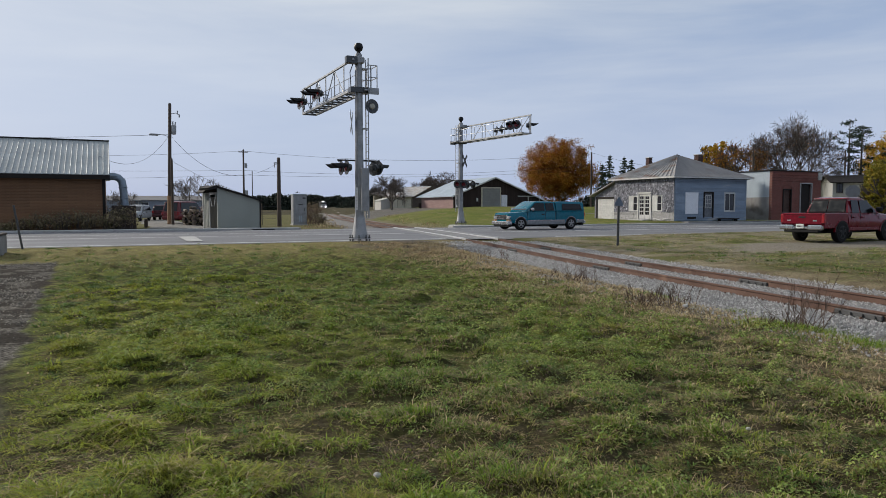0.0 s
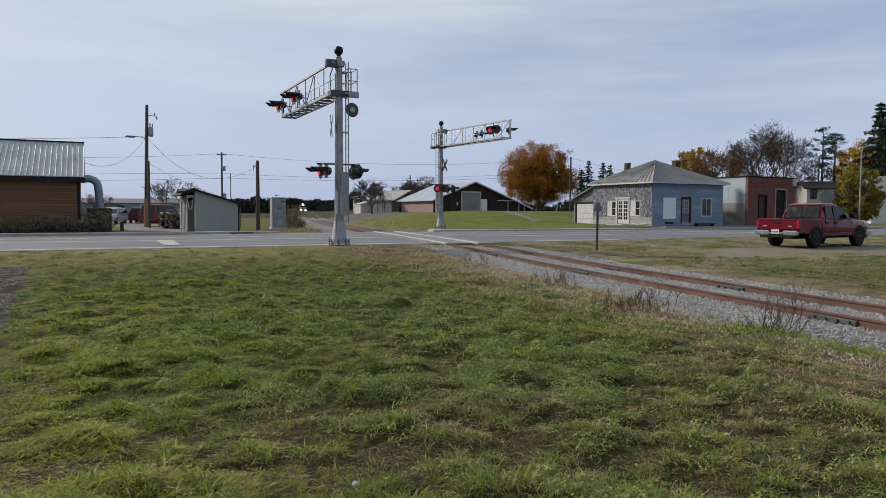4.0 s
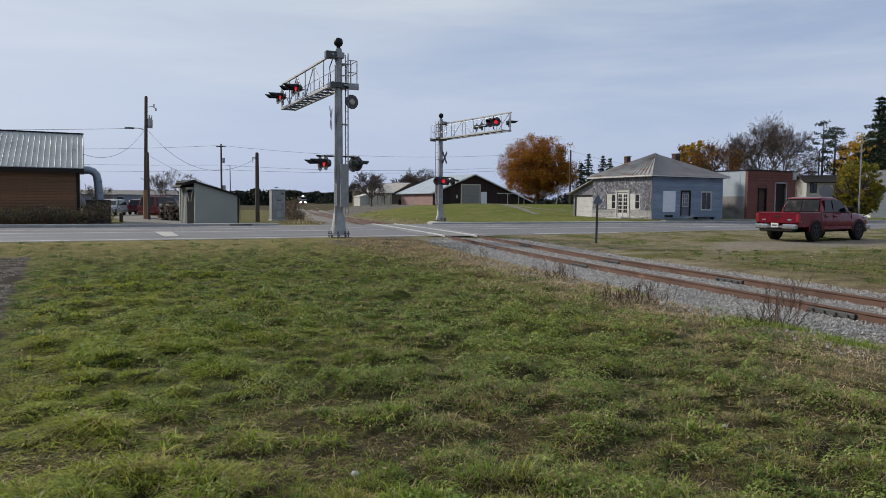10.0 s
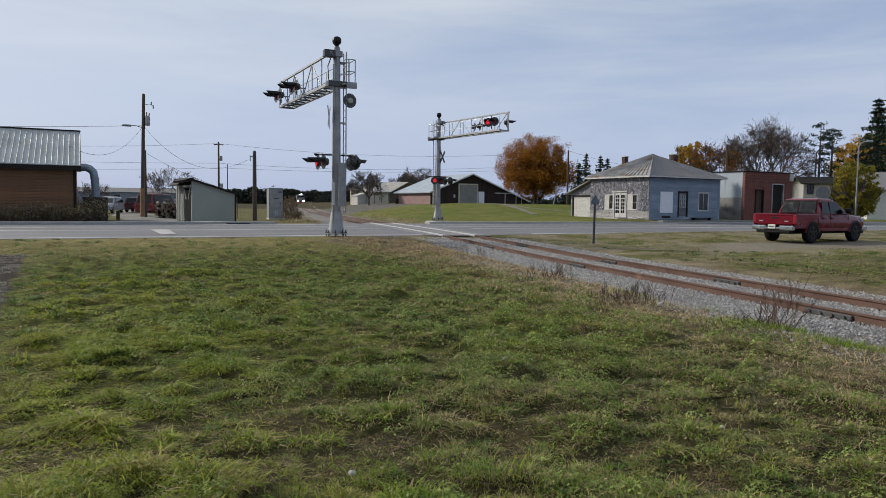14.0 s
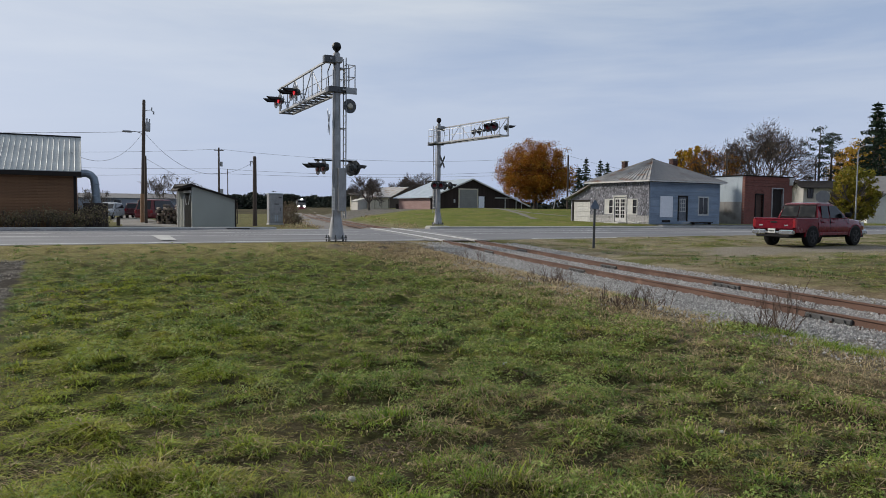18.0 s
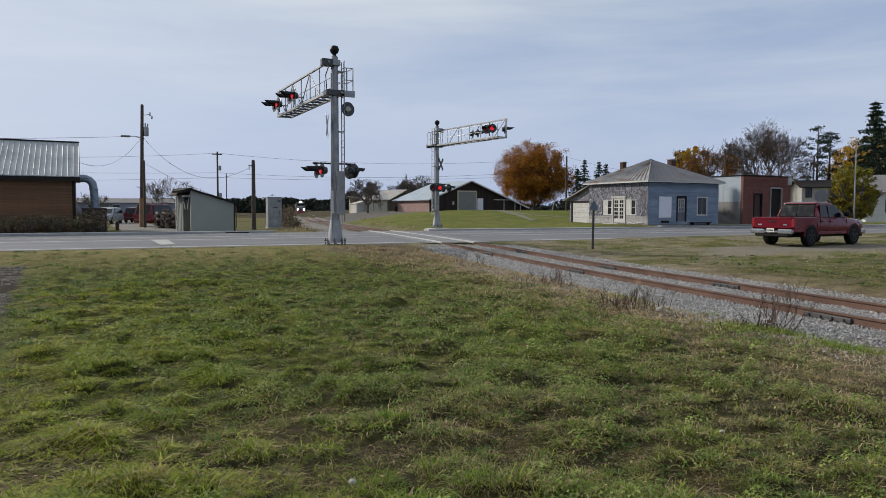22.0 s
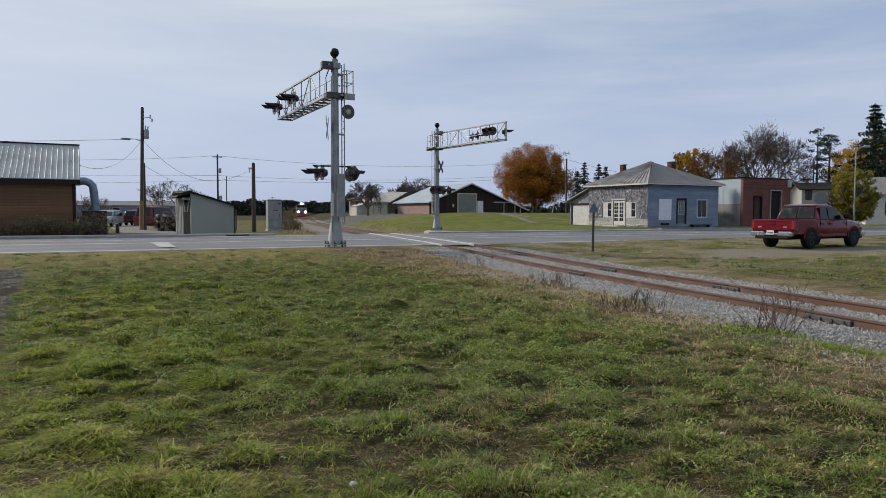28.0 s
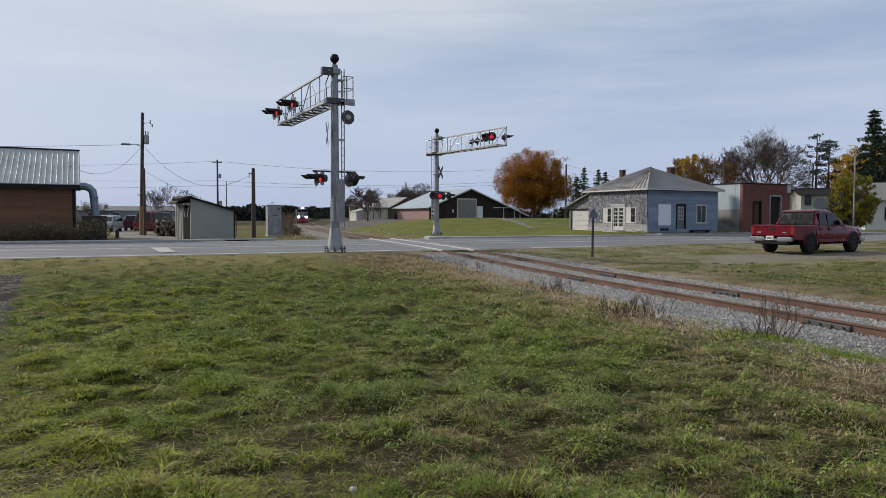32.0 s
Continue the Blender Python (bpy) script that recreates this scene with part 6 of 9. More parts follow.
def hopper_car():
    r = root("hopper_car", pose(25, 345, 0.3, 0, 0, -94), "pale grey covered hopper car coupled behind a locomotive", "freight car")
    part("body", loft([(-14.6, 1.5, 1.2, 4.3, 0.2, 0.5), (-0.6, 1.5, 1.2, 4.3, 0.2, 0.5)]), LOCOWHITE, r, smooth=True)
    for k in range(9):
        for s in (-1, 1):
            part("rib", Mesh().box(-14.2 + 1.65 * k, s * 1.5, 1.3, -14.08 + 1.65 * k, s * 1.57, 3.9, 0.01), LOCOWHITE, r)
    for x in (-3.2, -7.4, -11.6):
        part("hopper_chute", Mesh().prism([(x - 1.6, 1.2), (x + 1.6, 1.2), (x + 0.4, 0.45), (x - 0.4, 0.45)], -1.2, 1.2), LOCOWHITE, r)
    part("roof_walk", Mesh().box(-14.4, -0.5, 4.32, -0.8, 0.5, 4.4), GALV, r)
    for x in (-1.9, -13.2):
        for dx in (-0.85, 0.85):
            part("wheelset", Mesh().cyl((x + dx, -0.82, 0.42), (x + dx, -0.69, 0.42), 0.42, n=16).cyl((x + dx, 0.69, 0.42), (x + dx, 0.82, 0.42), 0.42, n=16).cyl((x + dx, -0.7, 0.42), (x + dx, 0.7, 0.42), 0.08, n=8), STEEL_DARK, r)
        part("bogie_frame", Mesh().box(x - 1.3, -1.1, 0.4, x + 1.3, 1.1, 0.75, 0.05), STEEL_DARK, r)
    part("coupler", Mesh().box(-0.6, -0.12, 0.75, 0.1, 0.12, 1.0, 0.03).box(-15.2, -0.12, 0.75, -14.6, 0.12, 1.0, 0.03), STEEL_DARK, r)
    return r


loco = locomotive()
hopper = hopper_car()
hopper2 = copy_thing(hopper, pose(26, 362, 0.3, 0, 0, -94))

# mast two carries its lit heads on the side that faces the near lane
part("lamp_bracket", Mesh().cyl((-0.1, 0.3, 3.45), (0.75, 0.3, 3.45), 0.03, n=8).cyl((0.0, 0.1, 3.45), (0.0, 0.5, 3.45), 0.03, n=8), BLACK, mast2, "black lamp bracket")
for k, y in enumerate((0.42, -0.38)):
    signal_head(mast2, pose(0.62 - 0.55 * k, 0.48 + 0.07 * k, 3.13, 0, 0, -90 + 52), 1 - k)
    signal_head(mast2, pose(-0.85, y, 3.13, 0, 0, 90 + 10), None)
for k, y in enumerate((7.25, 7.95)):
    signal_head(mast2, pose(0.62, y, 6.95, 0, 0, -90 + 34), 1 - k)
signal_head(mast2, pose(-0.46, 7.95, 6.95, 0, 0, 90 - 22), None)
for y in (4.3, 4.95):
    signal_head(mast2, pose(-0.34, y, 6.95, 0, 0, 90 - 20), None)
part("arm_bracket", Mesh().cyl((0.45, 6.85, 6.95), (0.45, 7.95, 6.95), 0.03, n=8).cyl((0.45, 7.4, 6.5), (0.45, 7.4, 7.4), 0.035, n=8).cyl((0.45, 7.4, 6.95), (0, 7.4, 6.95), 0.025, n=6), DISCGREY, mast2, "dark lamp bracket")
# dark steel on this crossbuck puts its backlit shade into the colour
crossbuck(mast2, pose(-0.36, 0.0, 5.0, 0, 0, 34), STEEL_DARK)

# ---- poles and wires ----


def utility_pole(x, y, h, label, r=0.14, z=None, lean=0.0):
    ob = root("utility_pole", pose(x, y, ground_z(x, y) if z is None else z, 0, lean, 0), label, "utility pole", "utility poles")
    part("shaft", Mesh().lathe([(r, -0.3), (r * 0.95, 0.5), (r * 0.72, h - 0.1), (r * 0.5, h)], 12), WOODPOLE, ob, smooth=True)
    return ob


p1 = utility_pole(-8.02, 62.65, 10.1, "tall brown wooden utility pole with lamp and transformer", 0.17, lean=1.2)
part("transformer", Mesh().lathe([(0.05, 7.5), (0.18, 7.52), (0.2, 7.6), (0.2, 8.2), (0.12, 8.3)], 14, pose(0.32, -0.05, 0)).cyl((0.25, -0.05, 8.25), (0.25, -0.05, 8.6), 0.05, n=8).cyl((0.42, -0.05, 8.25), (0.45, -0.05, 8.55), 0.05, n=8), GALV, p1, "grey pole transformer", True)
lampm = mat("street_lamp_grey", (0.25, 0.26, 0.27), (0.2, 0.2, 0.21), rough=0.5)
part("lamp_arm", Mesh().tube([(0, 0, 7.3), (-0.5, -0.1, 7.45), (-0.9, -0.2, 7.45)], 0.03), GALV, p1)
part("lamp_head", Mesh().box(-1.6, -0.32, 7.34, -0.85, -0.08, 7.5, 0.06), lampm, p1, "grey street lamp head")
part("insulator_arm", Mesh().tube([(0, 0, 9.2), (0.5, 0, 9.3), (0.75, 0, 9.15)], 0.025).cyl((0.6, 0, 9.2), (0.6, 0, 9.5), 0.05, n=8).cyl((0.75, 0, 8.95), (0.75, 0, 9.2), 0.06, n=8), GALV, p1)
part("guard", Mesh().cyl((0, 0, 0.0), (-0.01, 0, 2.4), 0.19, n=12), mat("orange_sleeve", (0.33, 0.19, 0.10), (0.26, 0.15, 0.08), rough=0.8), p1, "tan wrapped pole foot")
p2 = utility_pole(-7.51, 60.64, 5.4, "short wooden service pole", 0.12)
p4 = utility_pole(0.82, 53.92, 5.15, "dark squared service pole", 0.17)
part("bracket", Mesh().box(-0.35, -0.05, 4.7, 0.0, 0.0, 4.78).cyl((-0.3, 0, 4.4), (-0.3, 0, 4.75), 0.03, n=6), GALV, p4)
p3 = utility_pole(-3.0, 94.9, 8.9, "distant wooden pole with a cross arm", 0.14)
part("cross_arm", Mesh().box(-0.6, -0.06, 8.5, 0.6, 0.06, 8.62), WOODPOLE, p3)
part("transformer", Mesh().cyl((0.3, 0, 6.5), (0.3, 0, 7.1), 0.17, n=10), GALV, p3)
part("meter_box", Mesh().cyl((0.3, 0, 2.9), (0.3, 0, 3.6), 0.22, n=10), GALV, p3)
p3b = utility_pole(-1.95, 96.0, 6.2, "thin distant wooden service pole", 0.07)
p5 = utility_pole(46.0, 94.7, 8.0, "brown pole beside an orange tree", 0.16)
whole("leaning_pole", Mesh().cyl((0, 0, -0.2), (0, 0, 2.9), 0.09, 0.08, 8), BASEB, "pale leaning wooden stub pole below the orange tree", "pole", m=pose(44.2, 95.6, ground_z(44.2, 95.6), 0, 12, 0))
p6 = utility_pole(-60.0, 92.0, 9.3, "far wooden pole of a power line", 0.14)
p7 = utility_pole(88.0, 92.0, 9.3, "far wooden pole of a power line", 0.14)
p8 = utility_pole(62.0, 80.0, 9.0, "wooden pole behind a brick shop", 0.14)


def top_of(ob, h):
    return ob.matrix_basis @ Vector((0, 0, h))


def wire(a, b, sag, r=0.014, n=14):
    a, b = Vector(a), Vector(b)
    pts = [a.lerp(b, k / n) - Vector((0, 0, sag * 4 * (k / n) * (1 - k / n))) for k in range(n + 1)]
    whole("overhead_wire", Mesh().tube(pts, r, 4), BLACK, "thin black overhead wire between utility poles", "wire", "overhead wires")


wire(top_of(p6, 9.0), top_of(p3, 8.7), 1.3)
wire(top_of(p3, 8.7), top_of(p5, 7.9), 1.2)
wire(top_of(p6, 6.4), top_of(p3, 6.2), 0.5)
wire(top_of(p3, 6.2), top_of(p5, 6.1), 0.9)
wire(top_of(p6, 5.6), top_of(p3, 5.6), 0.8)
wire(top_of(p3, 5.6), top_of(p5, 5.4), 0.6)
wire(top_of(p5, 7.9), (60.0, 90.0, 6.9), 0.5)
wire(top_of(p1, 7.5), (-40, 64, 7.0), 0.3)
wire(top_of(p1, 7.5), (-10.3, 48.5, 4.8), 1.3, 0.012)
wire(top_of(p1, 7.5), top_of(p4, 4.75), 2.0, 0.012)
wire(top_of(p2, 5.2), (-1.2, 50.2, 2.35), 0.2, 0.010)

# ---- trackside cabinet, sign and small things ----


def cabinet():
    r = root("signal_cabinet", base_pose(1.98, 57.4, 0.15), "tall grey steel signal cabinet beside the track", "cabinet")
    part("body", Mesh().box(0, 0, 0.08, 1.08, 0.85, 2.42, 0.02), GALV, r)
    part("plinth", Mesh().box(-0.06, -0.06, -0.2, 1.14, 0.9, 0.1, 0.02), CONCRETE, r)
    part("cap", Mesh().box(-0.06, -0.06, 2.42, 1.14, 0.9, 2.5, 0.02), METALPALE, r, "pale overhanging cap")
    d = part("door", Mesh().box(0.06, -0.03, 0.15, 1.02, 0.0, 2.3, 0.01), GALV, r)
    part("door_handle", Mesh().box(0.85, -0.06, 1.1, 0.9, -0.03, 1.35, 0.008), STEEL_DARK, d)
    part("vent", Mesh().box(0.75, -0.045, 2.1, 0.98, -0.03, 2.22), STEEL_DARK, d)
    for x in (0.42, 0.58):
        part("plate", Mesh().box(x, -0.04, 0.25, x + 0.11, -0.03, 0.75), METALPALE, d)
    part("label_plate", Mesh().box(0.4, -0.04, 1.6, 0.75, -0.03, 1.68), STEEL_DARK, d)


cabinet()


def small_sign():
    r = root("track_marker_post", pose(13.64, 25.6, ground_z(13.64, 25.6), 0, 0.5, -16), "dark steel post with a blue-grey arrow-shaped marker plate", "marker post")
    part("post", Mesh().box(-0.045, -0.03, -0.3, 0.045, 0.03, 1.75, 0.008), STEEL_DARK, r)
    part("plate", Mesh().prism([(-0.13, 1.62), (0.15, 1.62), (0.17, 1.72), (0.02, 1.98), (-0.02, 1.98), (-0.17, 1.72)], -0.045, -0.033), mat("blue_grey_plate", (0.13, 0.17, 0.23), (0.10, 0.13, 0.18), rough=0.5), r, "blue-grey arrow-shaped plate")


small_sign()
rod = whole("leaning_steel_rod", Mesh().box(-0.035, -0.02, -0.2, 0.03, 0.02, 1.62, 0.005), STEEL_DARK, "dark leaning steel fence post in the verge", "post", m=pose(-8.28, 27.1, 0.02, 0, -9.0, -5))
blk = root("concrete_block", pose(-8.05, 24.45, 0.0, 0, 0, 10), "weathered grey concrete barrier block beside the lot", "barrier")
part("block", Mesh().box(-1.9, -0.95, -0.1, 0.0, 0.95, 0.68, 0.04), STUCCO, blk)
part("top_board", Mesh().box(-1.9, -0.98, 0.68, 0.02, 0.98, 0.74, 0.01), WOODPOLE, blk, "dark plank top")
whole("stop_patch", Mesh().add([(-4.12, 35.0, road_z(35.0) + 0.03), (-3.36, 34.95, road_z(35.0) + 0.03), (-2.62, 30.5, road_z(30.0) + 0.03), (-3.2, 30.3, road_z(30.0) + 0.03)], [(0, 1, 2, 3)]), CONCRETE, "white painted bar on the highway", "road marking", kind="structure")


def drain():
    whole("storm_drain", Mesh().box(-0.7, -0.1, -0.05, 0.7, 0.35, 0.06, 0.02), BLACK, "dark storm drain opening in the kerb", "drain", m=base_pose(-0.3, 45.72, 0.14))


drain()


def firewood():
    wm = mat("cut_log_ends", (0.27, 0.21, 0.15), (0.16, 0.125, 0.09), rough=0.9, rnd=0.3)
    bk = mat("bark", (0.11, 0.085, 0.068), (0.16, 0.125, 0.10), rough=0.95, rnd=0.3)
    r = root("firewood_stack", pose(-6.0, 58.6, 0.13, 0, 0, 5), "stack of split firewood and old pallets", "firewood")
    lg = Mesh().cyl((0, -0.45, 0), (0, 0.45, 0), 0.12, 0.115, 7).data("log", bk)
    ends = Mesh().cyl((0, -0.46, 0), (0, -0.45, 0), 0.105, n=7).data("log_end", wm)
    for i in range(4, 11):
        for k in range(7 - (i % 3)):
            l = part("log", lg, None, r, at=pose(-1.4 + 0.27 * i + random.uniform(-0.05, 0.05), random.uniform(-0.3, 0.3), 0.12 + 0.215 * k + random.uniform(-0.02, 0.02), random.uniform(-5, 5), random.uniform(0, 180), random.uniform(-22, 22)))
            part("log_end", ends, None, l)
    for s in range(3):
        part("pallet_board", Mesh().box(1.7 + 0.02 * s, -0.5, 0.2 + 0.5 * s, 1.76, 0.6, 0.32 + 0.5 * s), WOODPOLE, r)
    return r


firewood()
parked_car("silver_suv", pose(-13.0, 79.5, 0.2, 0, 0, -98), "silver sport utility car parked on a far drive", mat("silver_paint", (0.40, 0.41, 0.42), (0.35, 0.36, 0.37), rough=0.35, bump=0))
parked_car("maroon_suv", pose(-11.2, 81.5, 0.2, 0, 0, 86), "maroon sport utility car parked on a far drive", mat("maroon_paint", (0.07, 0.012, 0.018), (0.06, 0.01, 0.015), rough=0.35, bump=0))
parked_car("red_van", pose(-7.7, 65.6, 0.17, 0, 0, 62), "red van parked behind a woodpile", mat("red_van_paint", (0.16, 0.012, 0.016), (0.13, 0.01, 0.014), rough=0.4, bump=0), 1.95, 5.0)


whole("drive_post", Mesh().box(-0.11, -0.11, -0.2, 0.11, 0.11, 0.62, 0.02), WOODPOLE, "short dark wooden post beside the drive", "post", m=pose(-8.45, 53.6, 0.14, 0, 1))


def mobile_home():
    gm = mat("grey_blue_siding", (0.28, 0.31, 0.36), (0.24, 0.27, 0.31), rough=0.8)
    r = root("mobile_home", pose(-48.0, 163, 0.25, 0, 0, 3), "long low grey-blue mobile home with white trim", "mobile home")
    part("wall", Mesh().box(0, 0, 0.4, 40, 0.2, 2.9).box(0, 7, 0.4, 40, 7.2, 2.9).box(0, 0.2, 0.4, 0.2, 7, 2.9).box(39.8, 0.2, 0.4, 40, 7, 2.9), gm, r)
    part("skirting", Mesh().box(0.1, 0.05, -0.3, 39.9, 7.1, 0.4), DARKTRIM, r)
    part("roof", Mesh().prism([(-0.3, 2.9), (7.5, 2.9), (3.6, 3.9)], -40.3, 0.3, pose(0, 0, 0, 0, 0, 90)), ROOFTIN2, r)
    for k in range(8):
        window(r, 2.5 + 4.7 * k, 3.9 + 4.7 * k, 1.2, 2.4, -0.02, (1, 2), TRIMW, 0.1)
    part("porch", Mesh().box(18, -2.0, 0, 21, 0, 0.4).box(18, -2, 0.4, 18.1, -1.9, 2.8).box(20.9, -2, 0.4, 21, -1.9, 2.8).box(17.8, -2.2, 2.8, 21.2, 0, 2.95), TRIMW, r)


mobile_home()


def fence():
    r = root("wire_fence", base_pose(0.7, 60.2, 0.14), "thin wire fence with steel posts", "fence")
    for k in range(5):
        part("post", Mesh().cyl((-0.9 + 0.0 * k - 1.5 * k + 1.2, 0, -0.2), (-0.9 - 1.5 * k + 1.2, 0, 1.75), 0.035, n=6), WOODPOLE, r)
    for z in (0.5, 1.0, 1.5):
        part("strand", Mesh().cyl((-6.0, 0, z), (0.4, 0, z), 0.008, n=4), STEEL_DARK, r)


fence()


def street_lamp():
    r = root("street_lamp", pose(57.3, 54.7, 0.3), "grey steel street lamp with a curved arm", "street lamp")
    part("pole", Mesh().lathe([(0.085, -0.2), (0.07, 1), (0.048, 7.3), (0.04, 7.4)], 10), GALV, r, smooth=True)
    part("arm", Mesh().tube([(0, 0, 7.2), (0.1, -0.08, 7.6), (0.35, -0.28, 7.8), (0.6, -0.45, 7.82)], 0.05), GALV, r)
    part("lamp_head", Mesh().box(0.3, -0.16, 7.74, 0.95, 0.14, 7.92, 0.07, pose(0.1, -0.45, 0, 0, 0, -8)), METALPALE, r, "pale lamp head")


street_lamp()


def stop_sign():
    r = root("road_sign", pose(38.3, 39.3, 0.2, 0, 0, -40), "grey back of an octagonal road sign on a post", "road sign")
    part("post", Mesh().box(-0.03, -0.03, -0.3, 0.03, 0.03, 2.6), STEEL_DARK, r)
    pts = [(0.46 * math.cos(radians(22.5 + 45 * k)), 2.45 + 0.46 * math.sin(radians(22.5 + 45 * k))) for k in range(8)]
    part("plate", Mesh().prism(pts, -0.045, -0.035), mat("weathered_sign_back", (0.19, 0.20, 0.21), (0.15, 0.155, 0.165), rough=0.5, metal=0.2), r, "bare aluminium sign back")


stop_sign()


def pale_house(name, m, label, W, D, H, pk, wallm, roofm, wins):
    r = root(name, m, label, "house")
    part("front_wall", Mesh().box(0, 0, -0.5, W, 0.2, H), wallm, r)
    part("back_wall", Mesh().box(0, D - 0.2, -0.5, W, D, H), wallm, r)
    for x in (0, W - 0.2):
        part("end_wall", Mesh().box(x, 0.2, -0.5, x + 0.2, D - 0.2, H), wallm, r)
        part("gable", Mesh().prism([(0, H), (D, H), (D / 2, H + pk)], -x - 0.2, -x, pose(0, 0, 0, 0, 0, 90)), wallm, r)
    for y0 in (-0.5, D + 0.5):
        part("roof_face", slab_roof(Mesh(), [(-0.4, y0, H - 0.1), (W + 0.4, y0, H - 0.1), (W + 0.4, D / 2, H + pk + 0.1), (-0.4, D / 2, H + pk + 0.1)], 0.12), roofm, r)
    for a, b, c, d in wins:
        window(r, a, b, c, d, -0.02, (2, 1), DARKTRIM, 0.08)
    return r


CREAM = mat("cream_siding", (0.40, 0.395, 0.38), (0.35, 0.345, 0.33), rough=0.8, stretch=(0.3, 1, 5), fine=12)
pale_house("cream_house", pose(69.5, 74.5, 0.4, 0, 0, -30), "cream gabled house behind a parked pickup", 7, 6.5, 4.5, 0.8, CREAM, DARKTRIM, [(0.5, 1.1, 3.1, 4.2), (3.4, 4.4, 3.2, 4.1), (4.7, 5.7, 3.2, 4.1)])
pale_house("white_shop", pose(70.0, 65.2, 0.4, 0, 0, -40), "white low building with grey roof", 18, 9, 3.6, 2.0, mat("white_siding", (0.66, 0.66, 0.64), (0.58, 0.58, 0.56), rough=0.8), ROOFTIN2, [(2, 3.5, 1.2, 2.6), (6, 7.5, 1.2, 2.6)])

# ---- ties, ballast and crossing ----
STONE = mat("ballast_stone", (0.40, 0.39, 0.375), (0.26, 0.252, 0.24), rough=0.9, scale=8, fine=40, bump=0.3, island=0.48)
MUDSTONE = mat("muddy_stone", (0.20, 0.18, 0.15), (0.10, 0.088, 0.072), rough=0.95, scale=8, fine=40, bump=0.3, island=0.75)
BEDMAT = mat("gravel_bed", (0.20, 0.195, 0.19), (0.14, 0.135, 0.13), rough=0.95, scale=1.2, fine=26, bump=1.0, dist=0.03, c3=(0.13, 0.11, 0.09), stain=0.58, pos=True)
DIRTBED = mat("dirty_gravel_bed", (0.22, 0.20, 0.175), (0.155, 0.14, 0.12), rough=0.95, scale=0.6, fine=14, bump=0.8, dist=0.03, c3=(0.10, 0.09, 0.07), stain=0.6, pos=True)
# pale base colour paints the sky's reflection on the polished rail heads
RAIL_SHEEN = mat("polished_rail_sheen", (0.72, 0.72, 0.71), (0.6, 0.59, 0.58), rough=0.5, metal=0.3)


def bed(name, y0, y1, step, half, top, material, label, seed, narrow=0.0):
    xs = [-half[0], -half[0] * 0.72, -half[0] * 0.5, -0.9, -0.4, 0.0, 0.4, 0.9, half[1] * 0.5, half[1] * 0.72, half[1]]
    ys = axis([(y0, y1, step)])
    vs = []
    for y in ys:
        for i, x in enumerate(xs):
            if i < 3:
                x *= 1 - narrow * ss(16, 24, y)
            wob = 0.35 * noise.noise((x * 0.7, y * 0.45, seed)) if i in (0, len(xs) - 1) else 0.0
            X = track_x(y) + x + wob
            z = rail_top(y) - top + 0.02 * noise.noise((X * 2.0, y * 2.0, seed))
            if i in (0, len(xs) - 1):
                z = ground_z(X, y) - 0.03
            elif i in (1, len(xs) - 2):
                z = max(ground_z(X, y) + 0.01, z - 0.05)
            vs.append((X, y, z))
    n = len(xs)
    m = Mesh().add(vs, [(j * n + i, j * n + i + 1, (j + 1) * n + i + 1, (j + 1) * n + i) for j in range(len(ys) - 1) for i in range(n - 1)])
    return whole(name, m, material, label, "ballast", kind="structure", smooth=True)


W0 = NEAR + TS * TRACK_X
W1 = FAR + TS * TRACK_X
bed("ballast_bed", -30, W0 - 1.2, 0.5, (2.75, 2.1), 0.15, BEDMAT, "pale grey crushed stone under the near track", 2.0, 0.34)
bed("ballast_bed", W1 + 0.6, 420, 2.5, (5.6, 3.0), 0.178, DIRTBED, "dusty grey gravel under the far track", 5.0)


def slab_between(name, x0, x1, material, label):
    y0, y1 = W0 - 1.0, W1 + 0.6
    m = Mesh()
    k = 12
    for i in range(k):
        a, b = y0 + (y1 - y0) * i / k, y0 + (y1 - y0) * (i + 1) / k
        q = []
        for y in (a, b):
            for x in (x0, x1):
                v = (y - TS * (TRACK_X + x)) * CS
                q.append((TRACK_X + x, y, max(rail_top(y) - 0.01, road_z(min(max(v, RN), RF)) + 0.010)))
        m.add(q, [(0, 1, 3, 2)])
    whole(name, m, material, label, "crossing", kind="structure")


slab_between("crossing_panel", -0.63, 0.63, mat("crossing_asphalt", (0.24, 0.235, 0.23), (0.18, 0.175, 0.17), rough=0.85, scale=1, fine=40, pos=True), "worn patched crossing surface between the rails")
for x0, x1 in ((-1.5, -0.9), (0.9, 1.5)):
    slab_between("crossing_edge", x0, x1, mat("crossing_apron", (0.27, 0.265, 0.26), (0.2, 0.195, 0.19), rough=0.85, scale=1, fine=40, pos=True), "worn patched strip beside the rail")
for off in (-0.752, 0.752):
    m = Mesh()
    ys = axis([(W0 - 1.0, W1 + 0.8, 2.0)])
    for a, b in zip(ys, ys[1:]):
        m.add([(TRACK_X + off + s * 0.066, y, max(rail_top(y), 0.165) + 0.014) for y in (a, b) for s in (-1.0, 1.0)] + [(TRACK_X + off + s * 0.05, y, 0.05) for y in (a, b) for s in (-1, 1)], [(0, 1, 3, 2), (0, 2, 6, 4), (1, 5, 7, 3)])
    part("crossing_rail_head", m, RAIL_SHEEN, track, "rail head polished by road tyres, sky sheen painted pale")


